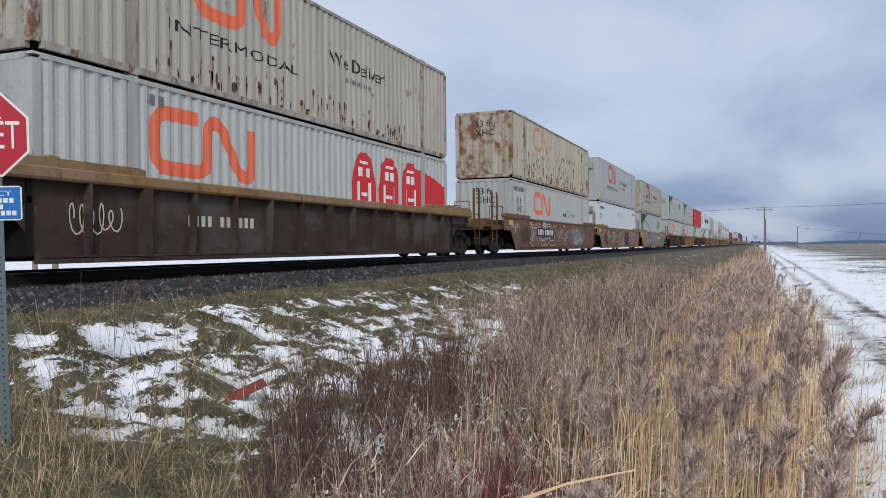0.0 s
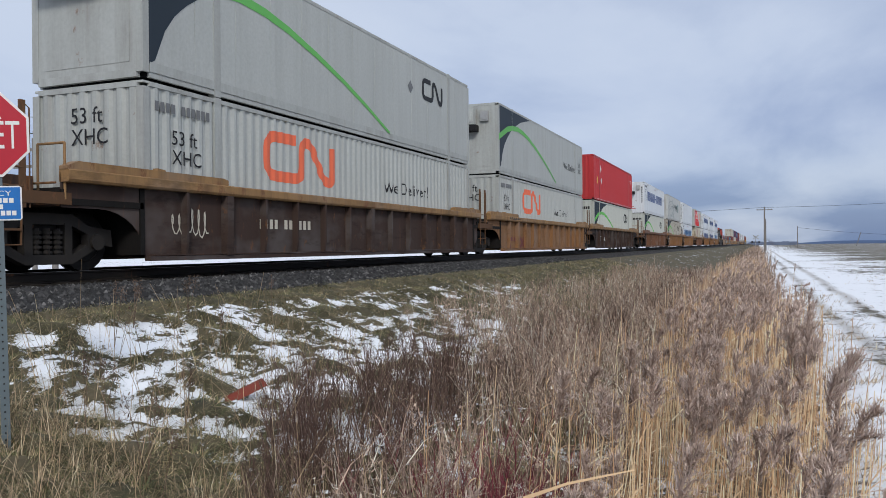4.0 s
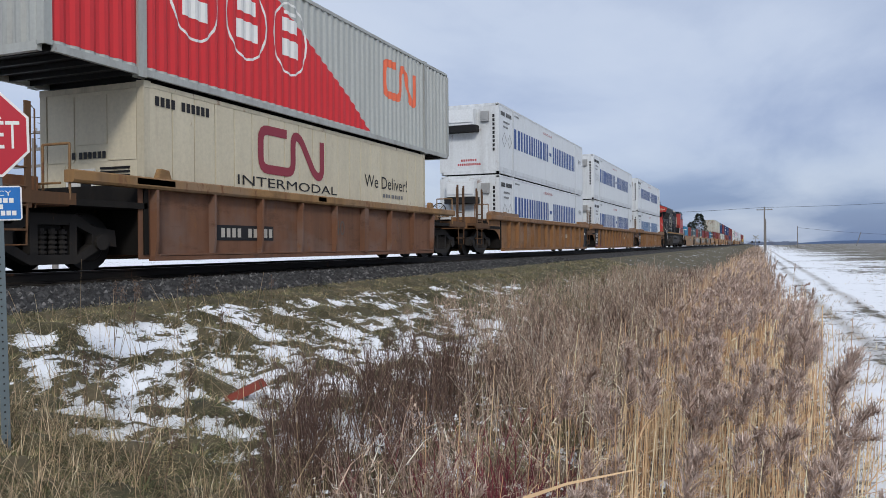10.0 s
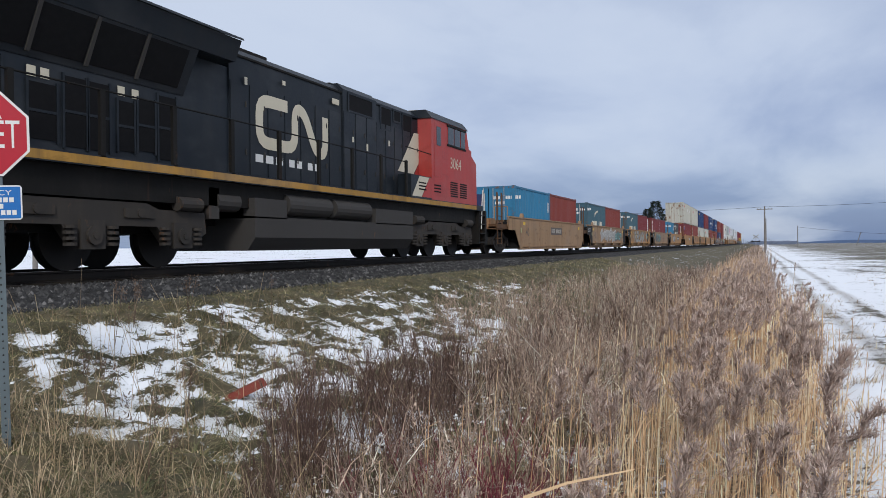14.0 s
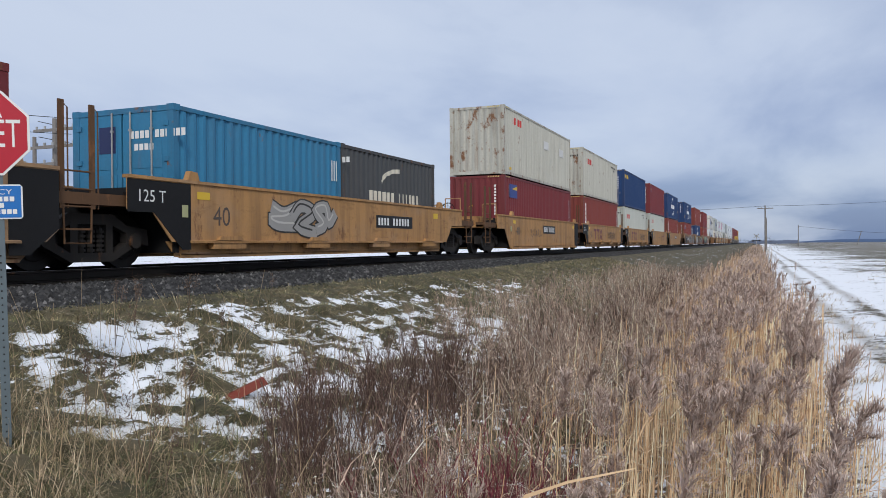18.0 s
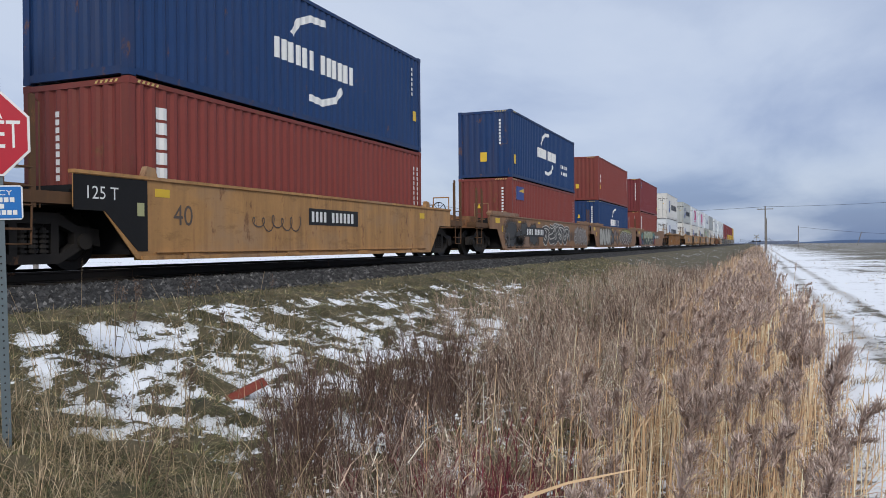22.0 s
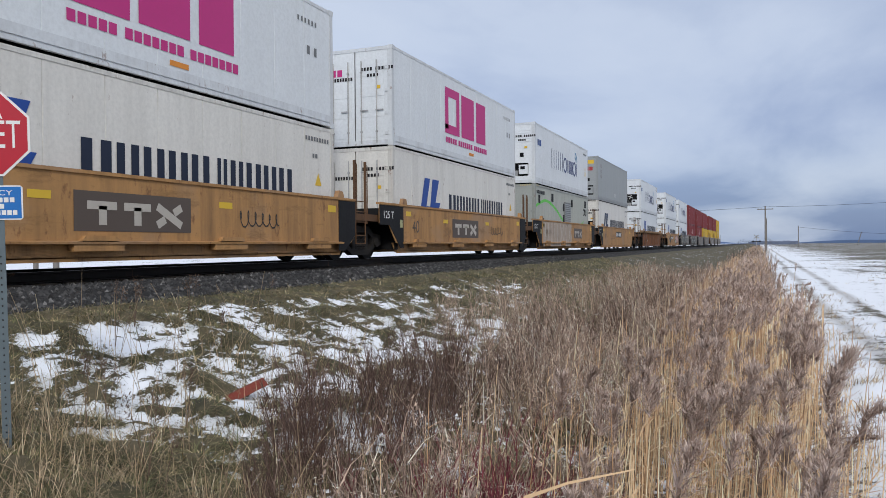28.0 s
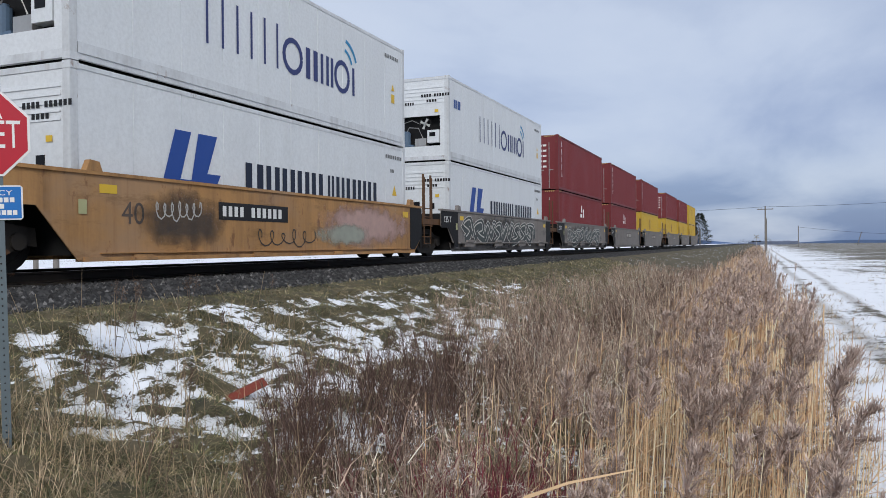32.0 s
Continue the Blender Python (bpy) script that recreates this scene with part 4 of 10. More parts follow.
        if own_end:
            part("coupler", shared("coupler", lambda: MB().box(-0.12, -3.72, 0.76, 0.12, -r, 0.98).box(-0.2, -3.86, 0.72, 0.2, -3.6, 1.02)), TRUCKM, c, at=pose(0, y, 0, 0, 0, turn))
            part("end_deck", shared("end_deck", lambda: MB().box(-1.35, -3.12, 1.00, 1.35, -1.70, 1.10).box(-0.9, -3.12, 1.10, 0.9, -2.9, 1.30).box(0.2, -2.6, 1.10, 0.95, -1.9, 1.45)), worn_rail(colour), c, "grimy end deck with brake gear", at=pose(0, y, 0, 0, 0, turn))
            part("end_railing", shared("end_railing", lambda: end_railing(r)), chord, c, at=pose(0, y, 0, 0, 0, turn))
    tall = 0.85 if black_ends else 0.75
    for sx in (1, -1):
        lad = shared(("ladder", tall), lambda: ladder(tall))
        part("ladder", lad, LADDER, c, at=pose(0, -0.42 if first else 0, 0) @ Matrix.Scale(sx, 4, (1, 0, 0)))
        if last:
            part("ladder", lad, LADDER, c, at=pose(0, L + 0.42, 0, 0, 0, 180) @ Matrix.Scale(sx, 4, (1, 0, 0)))
    truck(c, -1.72)
    if last:
        truck(c, L + 1.72)
    if first:
        part("brake_wheel", shared("brake_wheel", brake_wheel), TRUCKM, c, "rusty hand brake wheel", at=pose(-0.55, -1.95, 1.75))
    return c


LADDER = paint("ladder_brown", (0.12, 0.062, 0.030), 0.75, 0.6, 0.4, (0.03, 0.02, 0.016))


def ladder(tall):
    """A side ladder at the car's end: flat posts above the deck, thin grab loops, rungs and a stirrup."""
    m = MB()
    for y in (-2.60, -2.02):
        m.box(1.36, y - 0.045, 0.95, 1.40, y + 0.045, 1.72 + tall)
        m.tube([(1.38, y + 0.12, 0.95), (1.38, y + 0.12, 1.62 + tall), (1.38, y + 0.06, 1.66 + tall)], 0.012)
    for k in range(3):
        m.tube([(1.39, -2.60, 0.98 + 0.27 * k), (1.39, -2.02, 0.98 + 0.27 * k)], 0.016)
    m.tube([(1.39, -2.58, 1.0), (1.39, -2.56, 0.42), (1.39, -2.06, 0.42), (1.39, -2.04, 1.0)], 0.018)
    m.box(1.30, -2.56, 0.62, 1.42, -2.06, 0.65)
    m.box(1.05, -2.70, 1.02, 1.41, -1.2, 1.20)
    return m


def end_railing(r):
    m = MB()
    for x in (-1.45, -0.9, 0.85, 1.4):
        m.tube([(x, -r + 0.05, 1.1), (x, -r + 0.05, 1.95)], 0.02)
    m.tube([(0.85, -r + 0.05, 1.95), (1.4, -r + 0.05, 1.95)], 0.02)
    m.tube([(-1.45, -r + 0.05, 1.95), (-0.9, -r + 0.05, 1.95)], 0.02)
    m.tube([(-1.3, -r - 0.03, 1.35), (1.3, -r - 0.03, 1.35)], 0.018)
    m.box(-0.3, -r - 0.5, 1.12, 0.45, -r - 0.05, 1.34)
    return m


def brake_wheel():
    m = MB()
    m.tube([(0.28 * math.cos(a * math.pi / 8), 0, 0.28 * math.sin(a * math.pi / 8)) for a in range(17)], 0.02)
    for a in range(4):
        m.tube([(0.28 * math.cos(a * math.pi / 4), 0, 0.28 * math.sin(a * math.pi / 4)), (-0.28 * math.cos(a * math.pi / 4), 0, -0.28 * math.sin(a * math.pi / 4))], 0.012)
    m.tube([(0, 0.02, -0.65), (0, 0.02, 0)], 0.03)
    return m


# ---- the train: units in order, with the place of each load's near end at the start ----
MOVERS = []


def ride(ob, q, z=0.0):
    """Sets a thing on the track and notes it for the train's run."""
    ob.matrix_basis = pose(0, q, z)
    MOVERS.append((ob, q, z))
    return ob


BROWN = paint("car_brown", (0.060, 0.038, 0.031), 0.75, 0.5, 0.25, (0.035, 0.026, 0.02), patch=0.55, sheen=0.5)
OXIDE = paint("car_oxide", (0.185, 0.085, 0.046), 0.75, 0.75, 0.4, (0.042, 0.028, 0.02), patch=0.55, sheen=0.45)
OCHRE = paint("car_ochre", (0.27, 0.135, 0.055), 0.72, 0.8, 0.4, (0.045, 0.028, 0.02), patch=0.55, sheen=0.45)
TAN = paint("car_tan", (0.46, 0.245, 0.090), 0.68, 0.8, 0.35, (0.075, 0.042, 0.026), patch=0.55, sheen=0.45)
TANPALE = paint("car_tan_pale", (0.36, 0.22, 0.115), 0.7, 0.75, 0.3, (0.075, 0.05, 0.034), patch=0.55, sheen=0.5)
GREYCAR = paint("car_grey_brown", (0.21, 0.19, 0.175), 0.7, 0.55, 0.15, patch=0.55, sheen=0.55)
SPRAYED = paint("car_sprayed_tan", (0.29, 0.155, 0.078), 0.7, 0.75, 0.35, (0.06, 0.038, 0.026), patch=0.55, sheen=0.5)
MAUVE = paint("car_mauve_grey", (0.30, 0.19, 0.125), 0.7, 0.5, 0.25, patch=0.55, sheen=0.55)
CHORDY = paint("chord_ochre", (0.31, 0.175, 0.070), 0.72, 0.8, 0.45, (0.05, 0.033, 0.022), patch=0.55, sheen=0.45)
RAWGREY = paint("box_grey_white", (0.50, 0.52, 0.50), 0.55, 0.2, 0.05)
CREAM = paint("box_dirty_cream", (0.46, 0.44, 0.38), 0.6, 0.5, 0.25)
CREAMR = paint("box_rusty_cream", (0.50, 0.46, 0.37), 0.6, 0.5, 0.42)
PALE = paint("box_pale_grey", (0.46, 0.48, 0.46), 0.5, 0.22, 0.0)
WHITE = paint("box_white", (0.72, 0.75, 0.77), 0.4, 0.10, 0.0)
WHITE2 = paint("box_white_worn", (0.73, 0.71, 0.66), 0.45, 0.25, 0.07)
REDBOX = paint("box_red", (0.50, 0.032, 0.036), 0.45, 0.15, 0.0)
OXBOX = paint("box_oxide_red", (0.225, 0.046, 0.036), 0.55, 0.18, 0.06)
MARBOX = paint("box_maroon", (0.185, 0.030, 0.034), 0.55, 0.15, 0.03)
NAVY = paint("box_navy", (0.010, 0.043, 0.140), 0.55, 0.15, 0.03)
TEALBOX = paint("box_faded_teal", (0.055, 0.125, 0.165), 0.6, 0.3, 0.15)
SKYBOX = paint("box_blue", (0.035, 0.20, 0.36), 0.55, 0.25, 0.08)
GLOBEBOX = paint("box_aged_white", (0.55, 0.56, 0.53), 0.5, 0.3, 0.05)
DGREYBOX = paint("box_dark_grey", (0.075, 0.080, 0.085), 0.6, 0.3, 0.12)
OOBOX = paint("box_ivory", (0.54, 0.53, 0.46), 0.55, 0.35, 0.2)
OOPALE = paint("box_ivory_pale", (0.53, 0.55, 0.50), 0.55, 0.15, 0.03)
GREYBOX = paint("box_mid_grey", (0.34, 0.36, 0.365), 0.5, 0.15, 0.02)
GENBOX = paint("box_generator_grey", (0.36, 0.38, 0.355), 0.55, 0.2, 0.02)
YELBOX = paint("box_yellow", (0.55, 0.36, 0.045), 0.5, 0.2, 0.05)
CREAMBOX = paint("box_cream", (0.62, 0.56, 0.42), 0.5, 0.2, 0.05)
DESIGN = {}
STEPPED = ("car_relay", "car_relax", "car_blobs", "car_yes", "car_logo_scrawl", "car_logo_black", "car_bare", "car_silver")


def load(q, level, size, wall, colour, end, label, design="", dy=0.0, rails=None):
    c = container(size, wall, colour, label, end, rails)
    ride(c, q + dy, LOW if level == 0 else MID)
    if design in DESIGN:
        DESIGN[design](c, *SIZE[size])
    return c


def unit(q, size, ribbed, colour, chord, label, first, last, black, marks=""):
    L = SIZE[size][0]
    c = well_car(L, ribbed, colour, chord, label, first, last, black, stepped=marks in STEPPED)
    ride(c, q)
    c["ends_set"], c["ends_far"] = bool(first), bool(last)
    if marks in DESIGN:
        DESIGN[marks](c, L)
    return c


# ---- what is painted on the loads and cars ----
def design(name):
    def keep(fn):
        DESIGN[name] = fn
        return fn
    return keep


def ends_text(c, W, H, big=True):
    """Type marks on the end wall and beside the corner: the length and height code."""
    if big:
        Marks().text("53 ft", -0.36, 2.22, 0.28).text("XHC", -0.36, 1.84, 0.28).lay("size_mark", BLACK, c, -0.002 + 0.008, "end")


def code_marks(c, W, L, col, v=2.4):
    """The owner's code and number, as plain bars."""
    Marks().bars([0.1] * 4 + [-0.1] + [0.1] * 6, 0.28, v, 0.17, 0.035).lay("code", col, c, W / 2 - 0.003)


def inter(c, L, W, H, col, size=1.0):
    p = W / 2 - 0.004
    bracket_and_wave(3.65, 1.58, 2.6, 1.0, 0.27).lay("emblem", col, c, p, label="bent ribbon emblem")
    Marks().text("INTERMODAL", 2.85, 1.0, 0.21, 4.25).lay("lettering", BLACK, c, p)
    Marks().text("We Deliver!", 8.5, 1.6, 0.34, 3.1).lay("lettering", BLACK, c, p)
    Marks().bars([0.13] * 3 + [0.03] + [0.13] * 2 + [0.03] + [0.13] * 2, 9.3, 1.28, 0.12, 0.05).lay("lettering", GREYTXT, c, p)


@design("red_emblems")
def _(c, L, W, H):
    p = W / 2 - 0.004
    bracket_and_wave(2.5, 1.42, 2.8, 0.98, 0.26).lay("emblem", ORANGE, c, p, label="orange bent ribbon emblem")
    Marks().poly([(12.9, 0.4), (16.1, 0.4), (16.1, 1.9), (15.2, 2.15), (14.2, 2.32), (13.3, 2.38), (12.9, 2.3)]).lay("red_panel", REDP, c, p, label="red panel with a curved top")
    for k in range(3):
        u = 10.25 + 1.5 * k
        m = Marks().poly([(u - 0.62, 0.55), (u + 0.62, 0.55), (u + 0.66, 1.6), (u + 0.5, 2.25), (u + 0.2, 2.5), (u - 0.2, 2.5), (u - 0.5, 2.25), (u - 0.66, 1.6)])
        m.lay("roundel", REDP, c, p + 0.003, label="red roundel with a pale engine outline")
        Marks().rect(u - 0.30, 1.86, 0.24, 0.24).rect(u + 0.06, 1.86, 0.24, 0.24).rect(u - 0.36, 1.16, 0.10, 0.56).rect(u + 0.26, 1.16, 0.10, 0.56).rect(u - 0.2, 1.34, 0.4, 0.10).rect(u - 0.25, 2.2, 0.5, 0.07).rect(u - 0.3, 0.9, 0.6, 0.10).lay("engine_outline", WHITETXT, c, p + 0.006)
    Marks().bars([0.12, 0.12], 2.35, 2.5, 0.16, 0.1).lay("code", GREYTXT, c, p)


def runs_of_rust(c, W, seed, n, low, high, u0, u1):
    """Chipped paint along the ribs, with brown runs under the chips."""
    rng = random.Random(seed)
    chips, runs = Marks(), Marks()
    for k in range(n):
        u = rng.uniform(u0, u1)
        v = low + (high - low) * rng.random() ** 1.6
        w, h = rng.uniform(0.03, 0.10), rng.uniform(0.05, 0.22)
        chips.poly([(u, v), (u + w * 0.7, v - 0.02), (u + w, v + h * 0.5), (u + w * 0.6, v + h), (u + w * 0.1, v + h * 0.8)])
        if rng.random() < 0.75:
            r = rng.uniform(0.15, 0.5)
            runs.poly([(u + w * 0.15, v - 0.004), (u + w * 0.4, max(low, v - r)), (u + w * 0.6, max(low, v - r)), (u + w * 0.85, v - 0.024)])
    chips.lay("flaked_paint", flat("flaked_rust", (0.085, 0.045, 0.028)), c, W / 2 - 0.006, label="rust showing through flaked paint")["kind"] = "stuff"
    runs.lay("rust_run", flat("rust_stain", (0.30, 0.17, 0.08)), c, W / 2 - 0.006, label="brown runs of rust")["kind"] = "stuff"


@design("inter_orange")
def _(c, L, W, H):
    inter(c, L, W, H, ORANGE)
    runs_of_rust(c, W, 5, 90, 0.16, 0.75, 2.5, 12.8)


@design("cn_deliver")
def _(c, L, W, H):
    p = W / 2 - 0.004
    bracket_and_wave(3.65, 1.55, 2.75, 0.86, 0.24).lay("emblem", ORANGE, c, p, label="orange bent ribbon emblem")
    Marks().text("We Deliver!", 9.25, 1.52, 0.34, 3.1).lay("lettering", BLACK, c, p)
    code_marks(c, W, L, GREYTXT)
    Marks().text("53 ft", 0.7, 1.85, 0.26).text("XHC", 0.7, 1.5, 0.26).lay("size_mark", BLACK, c, p)
    ends_text(c, W, H)


@design("worn_deliver")
def _(c, L, W, H):
    p = W / 2 - 0.004
    Marks().text("We Deliver!", 9.0, 1.55, 0.34, 3.1).lay("lettering", GREYTXT, c, p)
    bracket_and_wave(3.65, 1.65, 2.6, 0.95, 0.2).lay("emblem", flat("faded_orange", (0.48, 0.27, 0.16)), c, p, label="faded emblem")
    runs_of_rust(c, W, 8, 260, 0.16, 1.25, 2.2, 15.9)
    ends_text(c, W, H)


@design("midland")
def _(c, L, W, H):
    p = W / 2 - 0.004
    code_marks(c, W, L, GREYTXT, 2.42)
    Marks().bars([0.09] * 7, 14.35, 2.38, 0.2, 0.12).lay("lettering", flat("ink_green", (0.03, 0.10, 0.07)), c, p)
    for k in range(4):
        u = 7.1 + k * 0.75
        Marks().band([(u, 2.2), (u + 0.22, 2.42), (u + 0.44, 2.2), (u + 0.22, 1.98), (u, 2.2)], 0.03).lay("placard_holder", GREYTXT, c, p)
    Marks().bars([0.2, 0.28], 0.35, 2.0, 0.12, 0.08).bars([0.12, 0.2], 0.35, 1.8, 0.12, 0.08).lay("lettering", GREYTXT, c, p)


@design("inter_red")
def _(c, L, W, H):
    inter(c, L, W, H, flat("logo_coral", (0.60, 0.09, 0.08)))
    Marks().rect(0.3, 0.35, 0.4, 0.4).lay("label", YELLOW, c, W / 2 - 0.004)
    ends_text(c, W, H)


@design("inter_maroon")
def _(c, L, W, H):
    inter(c, L, W, H, MAROON)
    Marks().text("53 ft", 0.3, 0.6, 0.26).lay("size_mark", BLACK, c, W / 2 - 0.004)


def sweep(c, L, W, H, emblem=True, strength=1):
    """A dark sail that narrows upwards and a green arc over a pale side."""
    p = W / 2 - 0.005
    top = H - 0.105
    low = [(0.05, 0.20), (0.30, 0.35), (0.55, 0.92), (0.80, 1.25), (1.11, 1.52), (1.93, 2.06), (3.18, 2.50), (4.65, top)]
    m = Marks()
    for (a, ea), (b, eb) in zip(low, low[1:]):
        m.poly([(a, ea), (b, eb), (b, top), (a, top)])
    m.lay("dark_sail", SLATE, c, p, label="slate painted sail shape")
    arc = [(0.05, 1.48, 0.24), (0.62, 1.72, 0.24), (1.24, 1.95, 0.23), (1.82, 2.07, 0.22), (2.72, 2.14, 0.20), (3.6, 2.08, 0.19), (4.48, 1.93, 0.17), (5.7, 1.63, 0.15), (6.94, 1.27, 0.13), (8.2, 0.84, 0.11), (9.6, 0.30, 0.09)]
    m = Marks()
    for (a, va, wa), (b, vb, wb) in zip(arc, arc[1:]):
        m.poly([(a, va - wa / 2), (b, vb - wb / 2), (b, vb + wb / 2), (a, va + wa / 2)])
    m.lay("green_arc", GREEN, c, p + 0.003, label="green painted arc")
    # the paint goes on over the stacking post
    Marks().rect(1.88, 2.19, 0.20, top - 2.19).lay("post_paint", SLATE, c, W / 2 + 0.008)
    Marks().rect(1.88, 1.98, 0.20, 0.21).lay("post_paint", GREEN, c, W / 2 + 0.008)
    if emblem:
        bracket_and_wave(12.0, 1.75, 1.55, 0.55, 0.15).lay("emblem", BLACK, c, p + 0.003, label="dark bent ribbon emblem")


@design("sweep_flat")
def _(c, L, W, H):
    sweep(c, L, W, H)
    Marks().poly([(10.85, 1.9), (11.05, 2.1), (11.25, 1.9), (11.05, 1.7)]).lay("placard_holder", GREYTXT, c, W / 2 - 0.002)
    ends_text(c, W, H)


@design("sweep_deliver")
def _(c, L, W, H):
    sweep(c, L, W, H, False)
    Marks().text("We Deliver", 11.3, 1.2, 0.36, 3.0).text("53 ft", 14.9, 1.6, 0.24).text("XHC", 14.9, 1.25, 0.24).lay("lettering", BLACK, c, W / 2 - 0.002)


@design("sweep_wave")
def _(c, L, W, H):
    sweep(c, L, W, H)
    Marks().bars([0.1] * 4 + [-0.1] + [0.1] * 6, -0.45, 2.3, 0.17, 0.035).lay("code", BLACK, c, 0.006, "end")
    bracket_and_wave(-1.0, 2.15, 0.4, 0.16, 0.05).lay("emblem", BLACK, c, 0.006, "end")


@design("sweep_rust")
def _(c, L, W, H):
    sweep(c, L, W, H)
    m = Marks()
    rng = random.Random(21)
    for k in range(80):
        u, v = rng.gauss(9.5, 2.6), rng.uniform(0.9, 2.6)
        if 5 < u < 14:
            w, h = rng.uniform(0.05, 0.16), rng.uniform(0.1, 0.36)
            m.poly([(u, v), (u + w * 0.7, v + 0.02), (u + w, v + h * 0.6), (u + w * 0.5, v + h), (u - 0.02, v + h * 0.7)])
    m.lay("rust_patch", flat("rust_brown", (0.085, 0.032, 0.018)), c, W / 2 - 0.001, label="rust patches")["kind"] = "stuff"
    Marks().bars([0.1] * 4 + [-0.1] + [0.1] * 6, 14.5, 2.3, 0.15, 0.03).lay("code", BLACK, c, W / 2 - 0.003)


@design("red_plain")
def _(c, L, W, H):
    p = W / 2 - 0.004
    for u, v, s in ((2.35, 2.15, 0.26), (2.55, 1.35, 0.24)):
        Marks().poly([(u - s, v), (u, v - s), (u + s, v), (u, v + s)]).lay("placard", LABEL, c, p, label="white diamond placard")
    Marks().rect(1.0, 1.1, 0.35, 0.42).lay("label", YELLOW, c, p)
    m = Marks()
    for k in range(30):
        m.rect(0.4 + k * 0.52, 0.07, 0.18, 0.05)
    m.lay("reflector", WHITETXT, c, W / 2 + 0.001)
    Marks().text("53'", -0.3, 1.65, 0.22).text("XHC", -0.3, 1.38, 0.2).bars([0.08] * 11, -0.75, 2.3, 0.12, 0.04).lay("size_mark", WHITETXT, c, 0.006, "end")
    Marks().poly([(0.0, 1.0), (0.25, 1.25), (0.5, 1.0), (0.25, 0.75)]).poly([(-1.05, 1.75), (-0.85, 1.95), (-0.65, 1.75), (-0.85, 1.55)]).lay("placard", LABEL, c, 0.004, "end", "white diamond placard")
    Marks().bars([0.12, 0.2, 0.12], 15.0, 2.2, 0.09, 0.05).bars([0.12, 0.2], 15.0, 2.0, 0.09, 0.05).lay("code", WHITETXT, c, p)


def mo(c, L, W, H, col):
    p = W / 2 - 0.002
    # the haulier's name, as plain blocks
    Marks().bars([0.86, 0.72, 0.70, 0.26, 0.62, 0.26, 0.84, 0.52], 2.15, 1.24, 0.86, 0.145).rect(8.22, 1.56, 0.40, 0.16).bars([0.66, 0.66, 0.60, 0.66, 0.64, 0.24, 0.62], 8.95, 1.24, 0.86, 0.15).lay("name_block", col, c, p, label="row of solid blue blocks where the name stands")
    Marks().text("53 ft", 15.0, 1.8, 0.22).lay("size_mark", BLACK, c, p)
    Marks().text("HI-CUBE CHASSIS REQUIRED", 6.97, 2.50, 0.11, 1.8).lay("lettering", flat("ink_red", (0.4, 0.05, 0.05)), c, p + 0.001)
    code_marks(c, W, L, BLACK, 2.42)
    Marks().bars([0.07] * 9, 0.6, 2.15, 0.08, 0.03).bars([0.07] * 7, 0.6, 1.95, 0.08, 0.03).lay("small_writing", GREYTXT, c, p)
    for u in (0.45, 1.2):
        Marks().band([(u, 1.45), (u + 0.28, 1.73), (u + 0.56, 1.45), (u + 0.28, 1.17), (u, 1.45)], 0.025).lay("placard_holder", GREYTXT, c, p)
    m = Marks()
    for k in range(5):
        m.poly([(2.2 + k * 0.14, 2.62), (2.27 + k * 0.14, 2.62), (2.31 + k * 0.14, 2.69), (2.24 + k * 0.14, 2.69)])
    m.lay("hazard_mark", BLACK, c, W / 2 + 0.004)
    Marks().bars([0.07] * 7, -0.35, 0.55, 0.09, 0.03).bars([0.06] * 12, -0.5, 0.38, 0.09, 0.025).lay("small_writing", flat("ink_red", (0.4, 0.05, 0.05)), c, 0.002, "end")
    col_marks(c, 1.02, 2.3, 9, BLACK, "end")


def col_marks(c, u, v, n, colr, face, plane=0.002, h=0.12, step=0.17):
    m = Marks()
    for k in range(n):
        m.rect(u, v - k * step, 0.09, h)
    m.lay("code", colr, c, plane, face)


@design("mo_blue")
def _(c, L, W, H):
    mo(c, L, W, H, BLUE)


@design("mo_bright")
def _(c, L, W, H):
    mo(c, L, W, H, MOBLUE)


@design("econo")
def _(c, L, W, H):
    p = W / 2 - 0.002
    Marks().text("53'", 0.9, 1.25, 0.28).lay("size_mark", BLACK, c, p)
    code_marks(c, W, L, BLACK, 2.45)
    Marks().bars([0.07] * 8, -0.5, 0.95, 0.11, 0.035).lay("lettering", BLACK, c, 0.002, "end")
    col_marks(c, 1.02, 2.5, 12, BLACK, "end")


